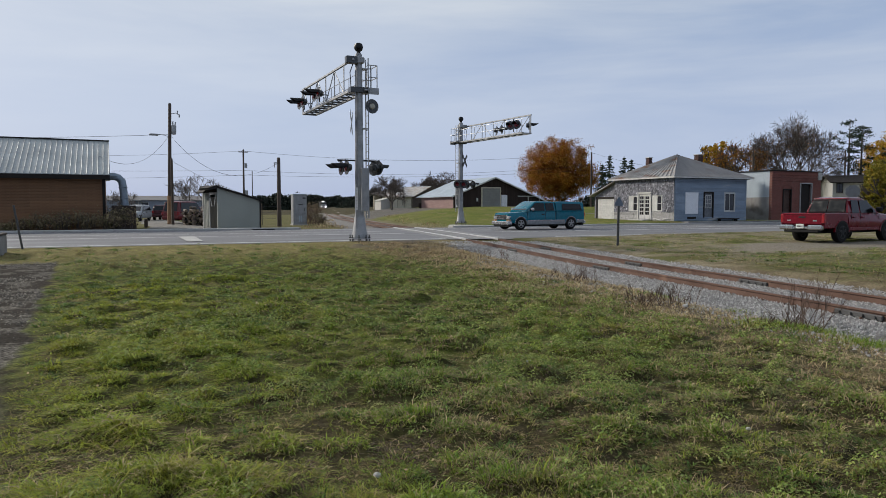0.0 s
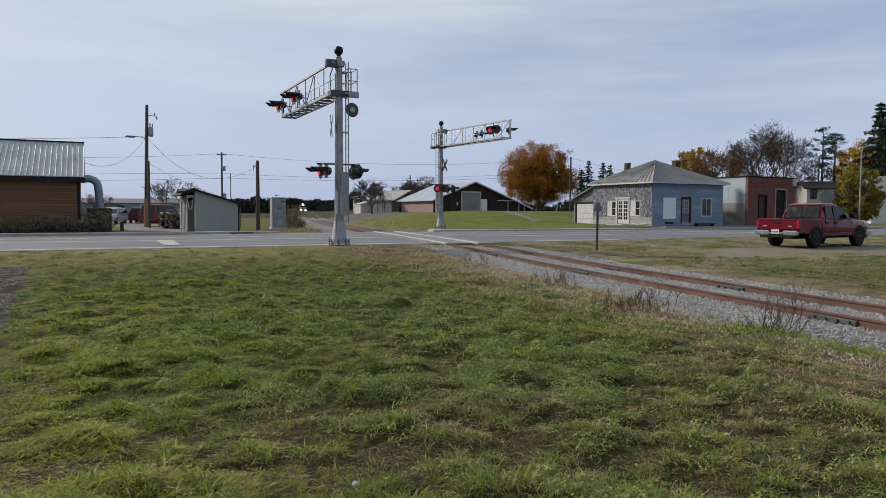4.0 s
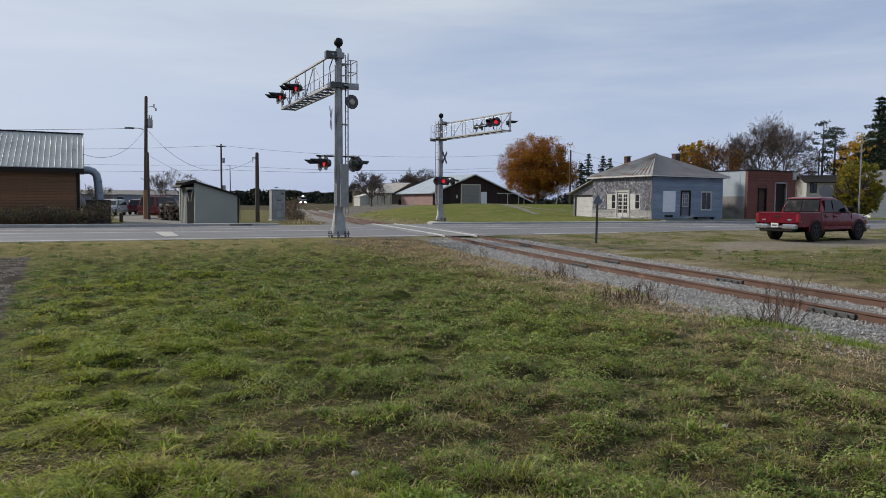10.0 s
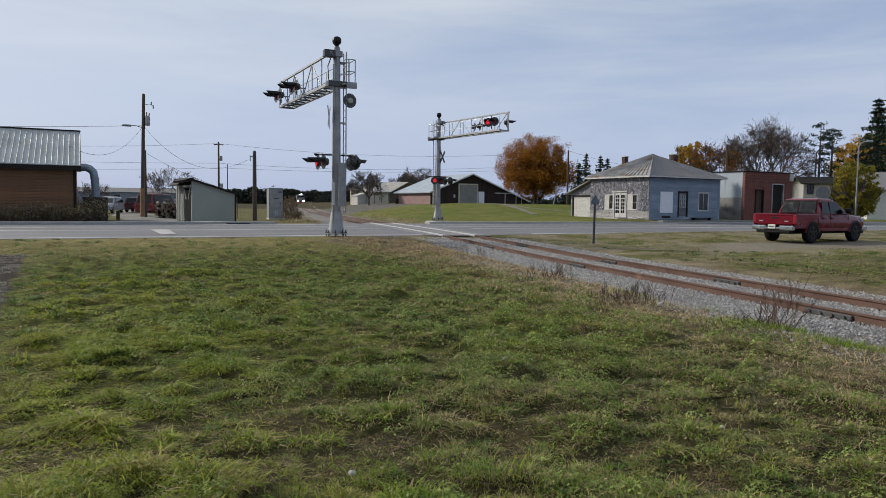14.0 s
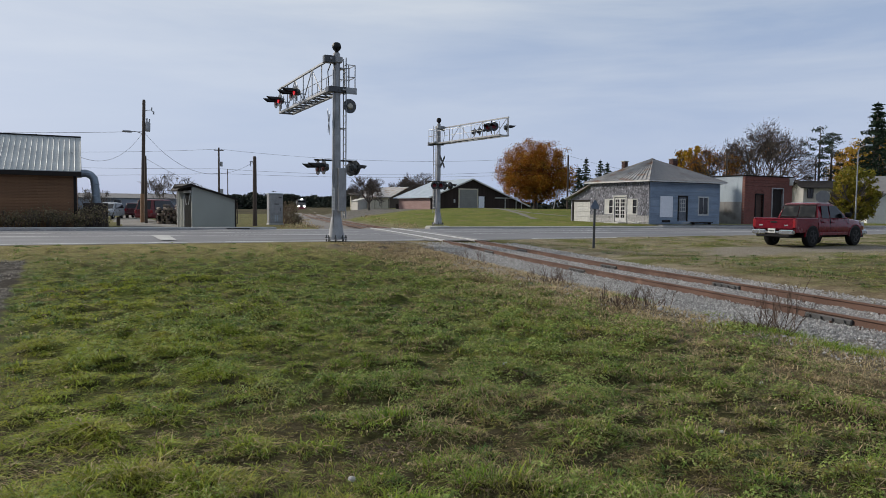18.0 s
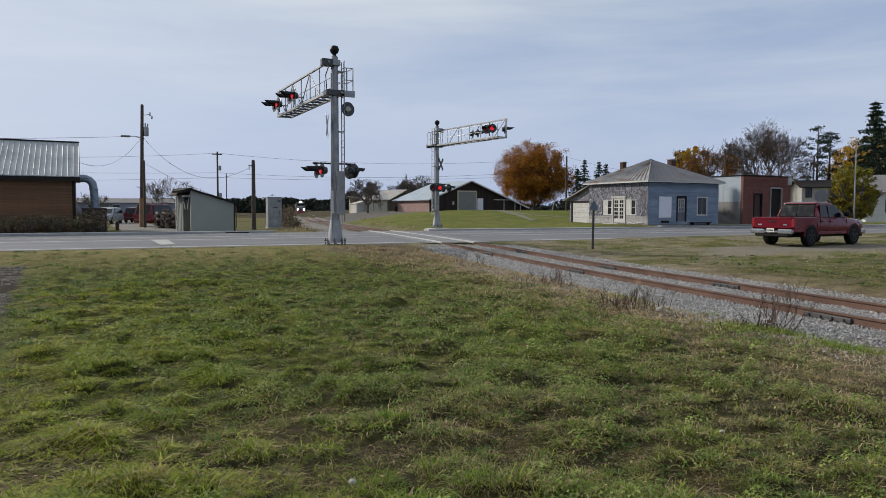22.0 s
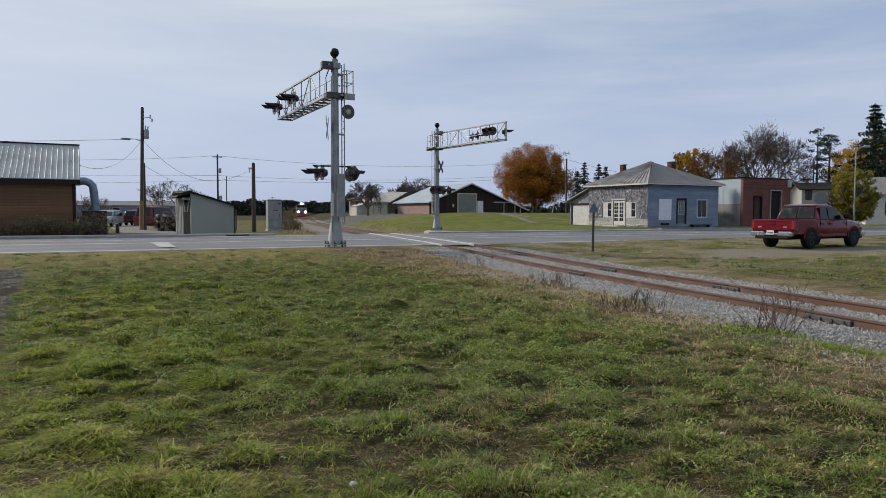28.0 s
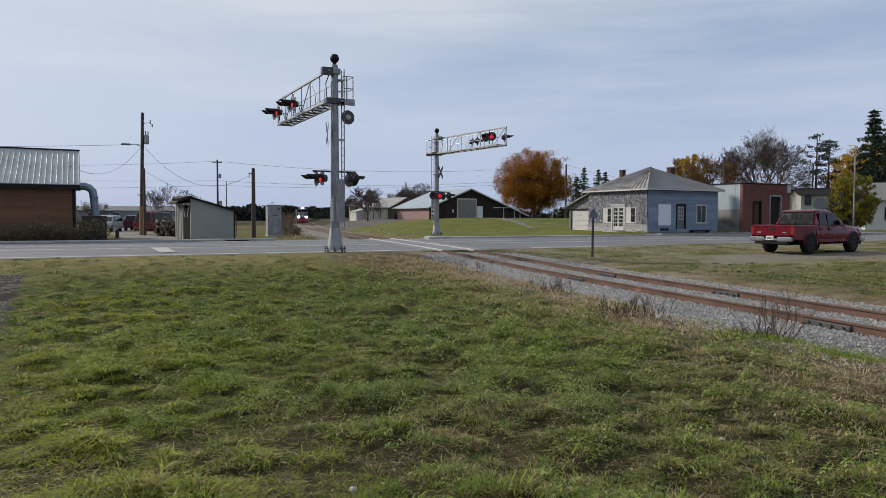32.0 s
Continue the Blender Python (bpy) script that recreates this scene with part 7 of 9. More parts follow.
def ties():
    tie = Mesh().box(-1.3, -0.115, -0.16, 1.3, 0.115, 0.0, 0.012).data("tie", TIE)
    plate = Mesh().box(-0.17, -0.1, 0, 0.17, 0.1, 0.018, 0.004).cyl((-0.11, 0.05, 0), (-0.11, 0.05, 0.06), 0.018, n=5).cyl((0.11, -0.05, 0), (0.11, -0.05, 0.06), 0.018, n=5).data("tie_plate", RAILRUST)
    y = 1.0
    while y < 110:
        if not (W0 - 1.6 < y < W1 + 1.0):
            z = rail_top(y) - 0.172
            t = part("tie", tie, None, track, at=pose(track_x(y) + random.uniform(-0.05, 0.05), y, z + 0.006 + random.uniform(-0.012, 0.004), random.uniform(-1, 1), 0, random.uniform(-2, 2)))
            if y < 60:
                for s in (-1, 1):
                    part("tie_plate", plate, None, track, at=pose(track_x(y) + s * 0.752, y, z + 0.0))
        y += 0.53
    bar = Mesh().box(-0.055, -0.45, 0.03, 0.055, 0.45, 0.115, 0.015)
    for k in range(4):
        bar.cyl((-0.085, -0.33 + 0.22 * k, 0.075), (0.085, -0.33 + 0.22 * k, 0.075), 0.024, n=6)
    bar = bar.data("joint_bar", STEEL_DARK)
    for off, yy in ((-0.752, 17.0), (0.752, 18.0), (0.752, 12.9), (-0.752, 8.6), (0.752, 24.5), (-0.752, 24.0)):
        part("joint_bar", bar, None, track, "dark bolted joint bar", at=pose(TRACK_X + off, yy, rail_top(yy) - 0.172))


ties()


# ---- fast scatter helpers ----
class Field:
    """Ground height and patch noise on a grid, looked up by whole arrays."""

    def __init__(self, x0, x1, y0, y1, step=0.25):
        self.x0, self.y0, self.s = x0, y0, step
        nx, ny = int((x1 - x0) / step) + 2, int((y1 - y0) / step) + 2
        self.z = np.empty((nx, ny))
        self.a = np.empty((nx, ny))
        self.b = np.empty((nx, ny))
        self.c = np.empty((nx, ny))
        for i in range(nx):
            for j in range(ny):
                x, y = x0 + i * step, y0 + j * step
                bumps = 0.035 * (noise.noise((x * 0.5, y * 0.5, 0)) + 0.6 * noise.noise((x * 1.6, y * 1.6, 3))) * min(1, abs(x - TRACK_X) / 4) if y - TS * x < 29 else 0
                self.z[i, j] = ground_z(x, y) + bumps
                self.a[i, j] = noise.noise((x * 0.33, y * 0.33, 11)) + 0.5 * noise.noise((x * 0.9, y * 0.9, 5))
                self.b[i, j] = noise.noise((x * 1.5, y * 1.5, 21)) + 0.5 * noise.noise((x * 3.7, y * 3.7, 7))
                self.c[i, j] = noise.noise((x * 0.6, y * 0.6, 31)) + 0.6 * noise.noise((x * 2.3, y * 2.3, 37))

    def at(self, name, x, y):
        g = {"z": self.z, "a": self.a, "b": self.b, "c": self.c}[name]
        u, v = np.clip((x - self.x0) / self.s, 0, g.shape[0] - 1.001), np.clip((y - self.y0) / self.s, 0, g.shape[1] - 1.001)
        i, j = u.astype(int), v.astype(int)
        fu, fv = u - i, v - j
        out = g[i, j] * (1 - fu) * (1 - fv) + g[i + 1, j] * fu * (1 - fv) + g[i, j + 1] * (1 - fu) * fv + g[i + 1, j + 1] * fu * fv
        return out + hummocks(x, y) if name == "z" else out


FIELD = Field(-16, 34, 0, 40)
RNG = np.random.default_rng(4)


def raw_mesh(name, co, faces_len, loops, material, smooth=True):
    me = bpy.data.meshes.new(name)
    nv, nf = len(co), len(faces_len)
    me.vertices.add(nv)
    me.vertices.foreach_set("co", co.astype(np.float32).ravel())
    me.loops.add(len(loops))
    me.loops.foreach_set("vertex_index", loops.astype(np.int32))
    me.polygons.add(nf)
    starts = np.concatenate(([0], np.cumsum(faces_len)[:-1]))
    me.polygons.foreach_set("loop_start", starts.astype(np.int32))
    me.polygons.foreach_set("loop_total", faces_len.astype(np.int32))
    me.update(calc_edges=True)
    if smooth:
        me.polygons.foreach_set("use_smooth", np.ones(nf, dtype=bool))
    me.materials.append(material)
    return me


def blades(name, x, y, z, h, w, lean, material, ld=None, plain=False):
    """One arching blade (two quads and a tip; plain 1: a quad and a tip, 2: a tip alone) for each entry; ld: the way it leans."""
    n = len(x)
    if ld is None:
        ld = RNG.uniform(0, 2 * np.pi, n)
    az = ld + np.pi / 2 + RNG.normal(0, 0.5, n)
    side = np.stack([np.cos(az) * w * 0.5, np.sin(az) * w * 0.5, np.zeros(n)], 1)
    way = np.stack([np.cos(ld), np.sin(ld), np.zeros(n)], 1)
    up = np.array([0, 0, 1.0])
    base = np.stack([x, y, z - 0.01], 1)
    hh, le = h[:, None], lean[:, None]
    p1 = base + way * hh * le * 0.22 + up * hh * 0.48
    p2 = base + way * hh * le * 0.62 + up * hh * (0.86 - 0.22 * np.clip(le - 0.5, 0, 1))
    tip = base + way * hh * le * 1.15 + up * hh * (1.0 - 0.55 * np.clip(le - 0.3, 0, 1.2))
    if plain == 2:
        co = np.stack([base - side, base + side, tip], 1).reshape(-1, 3)
        return raw_mesh(name, co, np.full(n, 3), np.arange(3 * n), material, False)
    if plain:
        co = np.stack([base - side * 0.8, base + side * 0.8, p1 + side, p1 - side, tip], 1).reshape(-1, 3)
        k = np.arange(n)[:, None] * 5
        loops = np.concatenate([k + np.array([[0, 1, 2, 3]]), k + np.array([[3, 2, 4]])], 1).ravel()
        return raw_mesh(name, co, np.tile(np.array([4, 3]), n), loops, material)
    co = np.stack([base - side * 0.7, base + side * 0.7, p1 + side, p1 - side, p2 + side * 0.8, p2 - side * 0.8, tip], 1).reshape(-1, 3)
    k = np.arange(n)[:, None] * 7
    loops = np.concatenate([k + np.array([[0, 1, 2, 3]]), k + np.array([[3, 2, 4, 5]]), k + np.array([[5, 4, 6]])], 1).ravel()
    return raw_mesh(name, co, np.tile(np.array([4, 4, 3]), n), loops, material)


def leafy(name, c, nrm, size, material, aspect=0.55):
    """One kite-shaped leaf for each centre, lying across its normal."""
    n = len(c)
    nrm = nrm / np.linalg.norm(nrm, axis=1, keepdims=True)
    t = RNG.normal(size=(n, 3))
    t -= nrm * (t * nrm).sum(1, keepdims=True)
    t /= np.linalg.norm(t, axis=1, keepdims=True)
    b = np.cross(nrm, t)
    s = size[:, None]
    co = np.stack([c - t * s, c + b * s * aspect, c + t * s, c - b * s * aspect], 1).reshape(-1, 3)
    loops = (np.arange(n)[:, None] * 4 + np.array([[0, 1, 2, 3]])).ravel()
    return raw_mesh(name, co, np.full(n, 4), loops, material, False)


def plant_mat(name, c1, c2, c3, scale, var, trans=0.35, rough=0.6, xside=None, clump=0.0):
    """Leaf material: patches by place, each leaf its own shade, light through the leaf."""
    m = bpy.data.materials.new(name)
    m.use_nodes = True
    nt = m.node_tree
    N, L = nt.nodes.new, nt.links.new
    b = nt.nodes["Principled BSDF"]
    out = nt.nodes["Material Output"]
    g = N("ShaderNodeNewGeometry")

    def noisy(s, lo, hi):
        n = N("ShaderNodeTexNoise")
        n.inputs["Scale"].default_value, n.inputs["Detail"].default_value = s, 3
        L(g.outputs["Position"], n.inputs["Vector"])
        r = N("ShaderNodeMapRange")
        r.inputs["From Min"].default_value, r.inputs["From Max"].default_value = lo, hi
        L(n.outputs["Fac"], r.inputs["Value"])
        return r.outputs["Result"]

    def mix(a, c, f):
        x = N("ShaderNodeMix")
        x.data_type = "RGBA"
        for sock, v in ((x.inputs["Factor"], f), (x.inputs["A"], a), (x.inputs["B"], c)):
            if isinstance(v, float):
                sock.default_value = v
            elif isinstance(v, tuple):
                sock.default_value = (*v, 1)
            else:
                L(v, sock)
        return x.outputs["Result"]

    c = mix(c1, c2, noisy(scale, 0.35, 0.65))
    c = mix(c, c3, noisy(scale * 2.7, 0.52, 0.72))
    if xside:
        sp = N("ShaderNodeSeparateXYZ")
        L(g.outputs["Position"], sp.inputs[0])
        r = N("ShaderNodeMapRange")
        r.inputs["From Min"].default_value, r.inputs["From Max"].default_value = xside[0], xside[1]
        r.inputs["To Min"].default_value, r.inputs["To Max"].default_value = xside[3], 0.0
        L(sp.outputs["X"], r.inputs["Value"])
        c = mix(c, xside[2], r.outputs["Result"])
    if clump:
        c = mix(mix(c, (clump * 0.30, clump * 0.34, clump * 0.08), 0.72), c, noisy(4.2, 0.40, 0.58))
    h = N("ShaderNodeHueSaturation")
    for sock, lo, hi in (("Value", 1 - var, 1 + var), ("Hue", 0.5 - 0.025, 0.5 + 0.025)):
        r = N("ShaderNodeMapRange")
        r.inputs["To Min"].default_value, r.inputs["To Max"].default_value = lo, hi
        if sock == "Hue":
            f = N("ShaderNodeMath")
            f.operation = "FRACT"
            k = N("ShaderNodeMath")
            k.operation = "MULTIPLY"
            k.inputs[1].default_value = 7.31
            L(g.outputs["Random Per Island"], k.inputs[0])
            L(k.outputs[0], f.inputs[0])
            L(f.outputs[0], r.inputs["Value"])
        else:
            L(g.outputs["Random Per Island"], r.inputs["Value"])
        L(r.outputs["Result"], h.inputs[sock])
    L(c, h.inputs["Color"])
    L(h.outputs["Color"], b.inputs["Base Color"])
    b.inputs["Roughness"].default_value = rough
    b.inputs["Specular IOR Level"].default_value = 0.12
    if trans:
        t = N("ShaderNodeBsdfTranslucent")
        L(h.outputs["Color"], t.inputs["Color"])
        ms = N("ShaderNodeMixShader")
        ms.inputs[0].default_value = trans
        L(b.outputs[0], ms.inputs[1])
        L(t.outputs[0], ms.inputs[2])
        L(ms.outputs[0], out.inputs["Surface"])
    return m


GRASS = plant_mat("lawn_grass", (0.140, 0.215, 0.025), (0.190, 0.250, 0.033), (0.27, 0.245, 0.055), 0.6, 0.6, 0.25, 0.55, (-2.6, 1.3, (0.28, 0.295, 0.018), 0.75))
TURF = plant_mat("lush_lawn_grass", (0.135, 0.220, 0.040), (0.180, 0.250, 0.050), (0.235, 0.235, 0.07), 0.8, 0.5, 0.25, 0.5)
STRAW = plant_mat("dry_grass", (0.42, 0.335, 0.195), (0.32, 0.245, 0.135), (0.19, 0.14, 0.08), 0.8, 0.45, 0.2, 0.8)
CLOVER = plant_mat("broadleaf_weed", (0.185, 0.245, 0.060), (0.235, 0.285, 0.080), (0.26, 0.25, 0.11), 1.1, 0.5, 0.3, 0.6)


WITHERED = plant_mat("withered_tussock", (0.115, 0.088, 0.066), (0.165, 0.125, 0.095), (0.075, 0.058, 0.045), 2.0, 0.5, 0.05, 0.9)
VERGE = plant_mat("verge_grass", (0.160, 0.190, 0.034), (0.215, 0.225, 0.045), (0.27, 0.235, 0.07), 0.7, 0.5, 0.25, 0.55)
THATCH = plant_mat("brown_thatch", (0.13, 0.108, 0.042), (0.17, 0.132, 0.058), (0.08, 0.066, 0.026), 2.0, 0.5, 0.0, 0.9)
RANK = plant_mat("rank_grass", (0.080, 0.140, 0.030), (0.115, 0.170, 0.040), (0.16, 0.19, 0.05), 0.9, 0.55, 0.3, 0.45)


def lawn_mask(x, y):
    """How much lawn grows at a place: less by the track, the lot and the worn drive."""
    w = y - TS * x
    wob = FIELD.at("c", x, y)
    m = np.clip((np.abs(x - TRACK_X) + wob * 0.7 - 2.5 - (x < TRACK_X) * (0.2 + 0.9 * np.clip((y - 11) / 6, 0, 1))) / 1.3, 0, 1)
    m *= np.clip((x + y * 0.233 + 0.66 + wob * 0.12) / 0.2, 0, 1) * (y < 22.2) + (y >= 22.2)
    m *= np.clip((NEAR - 0.15 - w + wob * 0.12) / 0.15, 0, 1)
    drive = np.clip((x + wob * 2 - 16) / 1.5, 0, 1) * np.clip((2.4 - np.abs(y - 21.8 + wob)) / 1.0, 0, 1)
    bare = np.clip(1.25 - np.minimum(np.hypot((x - 4.6) / 2.6, (y - 27.0) / 3.0), np.hypot((x - 6.6) / 1.5, (y - 24.0) / 5.0)) + 0.6 * wob, 0, 1)
    return m * (1 - drive * 0.93) * (1 - 0.85 * bare)


def scatter(n, r0, r1, power=1.0):
    """Random places in the wedge before the observer, denser near."""
    u = RNG.uniform(0, 1, n)
    r = (r0 ** power + u * (r1 ** power - r0 ** power)) ** (1 / power)
    a = RNG.uniform(radians(-20.5), radians(51), n)
    return r * np.sin(a), r * np.cos(a), r


def sow():
    # lawn in belts, finer near: blades stand in tufts that crown the hummocks and hang over their sides, with thin hollows between
    for nt_, per, r0, r1, hh, ww, sp, plain in ((7500, 13, 2.8, 4.3, 0.048, 0.0042, 0.024, 0), (25000, 12, 4.3, 9.0, 0.048, 0.0056, 0.028, 1), (22000, 11, 9.0, 16.0, 0.050, 0.0085, 0.040, 1), (30000, 11, 16.0, 38, 0.050, 0.0120, 0.075, 2)):
        tx, ty, r = scatter(nt_, r0, r1, 1.35)
        hum = hummocks(tx, ty)
        gx = hummocks(tx + 0.05, ty) - hummocks(tx - 0.05, ty)
        gy = hummocks(tx, ty + 0.05) - hummocks(tx, ty - 0.05)
        top = np.clip(hum / 0.07, 0, 1.3)
        left = np.clip((1.0 - tx) / 2.2, 0, 1) * np.clip((15 - ty) / 4, 0, 1)
        a, b, c = FIELD.at("a", tx, ty), FIELD.at("b", tx, ty), FIELD.at("c", tx, ty)
        size = np.clip(RNG.lognormal(-0.15, 0.35, nt_) * (0.62 + 0.42 * top) * (0.85 + 0.22 * left) * (1 + 0.3 * b), 0.35, 2.4)
        down = np.arctan2(-gy, -gx)
        tdry = np.clip(0.07 - 0.30 * a - 0.04 * left + 0.62 * (1 - np.clip((np.abs(tx - TRACK_X) - 2.5) / 3.2, 0, 1)) + 0.60 * (tx < TRACK_X) * np.clip((ty - TS * tx - 16.5) / 9, 0, 1) + 0.26 * np.clip((tx - 0.5) / 3.0, 0, 1) + 0.22 * (1 - np.clip(top, 0, 1)) + (tx > TRACK_X) * np.where(a + 0.5 * c > -0.10, 0.45, -0.25) + RNG.normal(0, 0.14, nt_), 0.02, 0.95)
        tkeep = RNG.uniform(0, 1, nt_) < lawn_mask(tx, ty) * np.clip(0.38 + 0.62 * top + 0.18 * b + 0.10 * c + 0.12 * left, 0.28, 1)
        tkeep &= (tx < TRACK_X) | (RNG.uniform(0, 1, nt_) < np.clip(0.45 + 1.5 * b, 0.06, 1))
        size = np.where(tx < TRACK_X, size, size * np.clip(1.6 + 1.3 * b, 0.7, 3.2))
        lush = np.clip(0.55 * c - 0.35 * a - 1.2 * left + 0.25 * np.clip((ty - 11) / 4, 0, 1) + 0.12, 0.02, 0.95)
        idx = np.repeat(np.nonzero(tkeep)[0], per)
        n = len(idx)
        off = RNG.normal(0, 1, (n, 2)) * (sp * size[idx])[:, None]
        x, y = tx[idx] + off[:, 0], ty[idx] + off[:, 1]
        own = np.arctan2(off[:, 1], off[:, 0])
        ld = np.where(RNG.uniform(0, 1, n) < 0.45, own, down[idx]) + RNG.normal(0, 0.5, n)
        h = hh * size[idx] * RNG.uniform(0.5, 1.4, n)
        w = ww * RNG.uniform(0.6, 1.35, n) * np.sqrt(size[idx])
        lean = RNG.uniform(0.4, 1.9, n) + 0.5 * left[idx]
        z = FIELD.at("z", x, y)
        roll = RNG.uniform(0, 1, n)
        dry = roll < tdry[idx]
        fine = ~dry & (RNG.uniform(0, 1, nt_)[idx] < lush[idx])
        ok = lawn_mask(x, y) > 0.1
        for nm, sel, mt, lab in (("grass", ok & ~dry & ~fine, GRASS, "uneven green lawn grass in tufts"), ("grass", ok & fine, TURF, "darker green lawn grass in tufts"), ("dry_grass", ok & dry, STRAW, "dry straw-coloured grass in the lawn")):
            tagged(new(nm, blades(nm, x[sel], y[sel], z[sel], h[sel], w[sel], lean[sel], mt, ld[sel], plain)), lab, "grass", kind="stuff")
    # plain grass around the standpoint and behind it
    n = 30000
    r = 9.0 * np.sqrt(RNG.uniform(0.004, 1, n))
    a = RNG.uniform(radians(51), radians(339.5), n)
    x, y = r * np.sin(a), r * np.cos(a)
    inner = RNG.uniform(0, 1, n) < 0.12
    ri, ai = 2.8 * np.sqrt(RNG.uniform(0.01, 1, n)), RNG.uniform(radians(-20), radians(51), n)
    x, y = np.where(inner, ri * np.sin(ai), x), np.where(inner, ri * np.cos(ai), y)
    ok = (np.abs(x - TRACK_X) > 3.2) & (x + y * 0.233 > -0.6)
    x, y = x[ok], y[ok]
    n = len(x)
    tagged(new("grass", blades("grass", x, y, FIELD.at("z", x, np.maximum(y, 0)) * (y > 0), RNG.uniform(0.03, 0.09, n), RNG.uniform(0.006, 0.012, n), RNG.uniform(0.4, 1.8, n), GRASS, None, 2)), "uneven green lawn grass", "grass", kind="stuff")
    # short thatch that covers the gaps
    x, y, r = scatter(150000, 2.8, 24, 1.1)
    ok = (lawn_mask(x, y) > 0.15) & (hummocks(x, y) < 0.06)
    x, y, r = x[ok], y[ok], r[ok]
    n = len(x)
    tan = RNG.uniform(0, 1, n) < 0.30 + 0.08 * np.clip(x, -3, 5)
    for nm, sel, mt, lab in (("grass", ~tan, RANK, "short grass in the gaps of the lawn"), ("dead_grass", tan, THATCH, "flattened dead grass in the lawn")):
        k = int(sel.sum())
        tagged(new(nm, blades(nm, x[sel], y[sel], FIELD.at("z", x[sel], y[sel]), RNG.uniform(0.02, 0.055, k) * (1 + r[sel] / 30), (0.004 + 0.0005 * r[sel]) * RNG.uniform(0.7, 1.3, k), RNG.uniform(0.8, 2.6, k), mt, None, 2)), lab, "grass", kind="stuff")
    # flattened dead blades on the nearest bare spots
    x, y, r = scatter(36000, 2.8, 7.5, 1.5)
    ok = (lawn_mask(x, y) > 0.15) & (hummocks(x, y) < 0.07)
    x, y, r = x[ok], y[ok], r[ok]
    n = len(x)
    tagged(new("dead_grass", blades("dead_grass", x, y, FIELD.at("z", x, y) + 0.012, RNG.uniform(0.02, 0.05, n), RNG.uniform(0.003, 0.006, n), RNG.uniform(1.6, 3.4, n), THATCH, None, 2)), "flattened dead grass in the lawn", "grass", kind="stuff")
    # rank darker tussocks with broad blades
    for r0, r1, nc, per, hh, ww in ((2.9, 9, 330, 46, 0.050, 0.0075), (9, 19, 420, 34, 0.07, 0.013), (19, 30, 200, 26, 0.08, 0.018)):
        cx, cy, _ = scatter(nc * 3, r0, r1, 1.3)
        ok = (lawn_mask(cx, cy) > 0.5) & (FIELD.at("c", cx, cy) + RNG.normal(0, 0.35, len(cx)) > 0.1)
        cx, cy = cx[ok][:nc], cy[ok][:nc]
        idx = np.repeat(np.arange(len(cx)), per)
        n = len(idx)
        sz = RNG.uniform(0.5, 1.25, len(cx))[idx]
        off = RNG.normal(0, 0.045, (n, 2)) * sz[:, None] * (1 + r0 / 25)
        x, y = cx[idx] + off[:, 0], cy[idx] + off[:, 1]
        tagged(new("grass", blades("grass", x, y, FIELD.at("z", x, y), hh * sz * RNG.uniform(0.6, 1.25, n), ww * RNG.uniform(0.6, 1.3, n), RNG.uniform(0.5, 1.9, n), RANK, np.arctan2(off[:, 1], off[:, 0]) + RNG.normal(0, 0.4, n))), "rank dark green grass tussocks", "grass", kind="stuff")
    # withered brown tussocks and grey dead stalks
    for r0, r1, nc, per, hh, ww in ((2.9, 8, 55, 70, 0.055, 0.0055), (8, 20, 120, 40, 0.075, 0.010)):
        cx, cy, _ = scatter(nc * 4, r0, r1, 1.4)
        ok = (lawn_mask(cx, cy) > 0.5) & (cx > -1.2 + 0.15 * RNG.normal(0, 1, len(cx)))
        cx, cy = cx[ok][:nc], cy[ok][:nc]
        idx = np.repeat(np.arange(len(cx)), per)
        n = len(idx)
        sz = RNG.uniform(0.6, 1.3, len(cx))[idx]
        off = RNG.normal(0, 0.05, (n, 2)) * sz[:, None] * np.array([1.5, 1.0]) * (1 + r0 / 25)
        x, y = cx[idx] + off[:, 0], cy[idx] + off[:, 1]
        tagged(new("dead_grass", blades("dead_grass", x, y, FIELD.at("z", x, y), hh * sz * RNG.uniform(0.5, 1.3, n), ww * RNG.uniform(0.5, 1.2, n), RNG.uniform(0.6, 2.4, n), WITHERED, np.arctan2(off[:, 1], off[:, 0]) + RNG.normal(0, 0.6, n), True)), "withered brown tussocks in the lawn", "grass", kind="stuff")
    # coarse tufts on the worn verge past the track
    n = 2600
    cx, cy = RNG.uniform(11.8, 27, n), RNG.uniform(7.0, 28.5, n)
    ok = (lawn_mask(cx, cy) > 0.6) & (FIELD.at("c", cx, cy) + 0.6 * FIELD.at("a", cx, cy) + RNG.normal(0, 0.25, n) < 0.05) & (cy - TS * cx < NEAR - 0.8)
    cx, cy = cx[ok], cy[ok]
    idx = np.repeat(np.arange(len(cx)), 16)
    n = len(idx)
    off = RNG.normal(0, 1, (n, 2)) * np.array([0.13, 0.07])
    x, y = cx[idx] + off[:, 0], cy[idx] + off[:, 1]
    dead = RNG.uniform(0, 1, len(cx))[idx] < 0.25
    h, w, lean = RNG.uniform(0.03, 0.10, n), RNG.uniform(0.008, 0.016, n), RNG.uniform(0.4, 1.8, n)
    for nm, sel, mt, lab in (("grass", ~dead, VERGE, "coarse green tufts on the verge past the track"), ("dry_grass", dead, STRAW, "dry tufts on the verge past the track")):
        tagged(new(nm, blades(nm, x[sel], y[sel], FIELD.at("z", x[sel], y[sel]), h[sel], w[sel], lean[sel], mt, None, 2)), lab, "grass", kind="stuff")
    # straw verge strip by the track, longer
    n = 66000
    x = RNG.uniform(3.2, 7.4, n)
    y = RNG.uniform(3.0, 28.5, n)
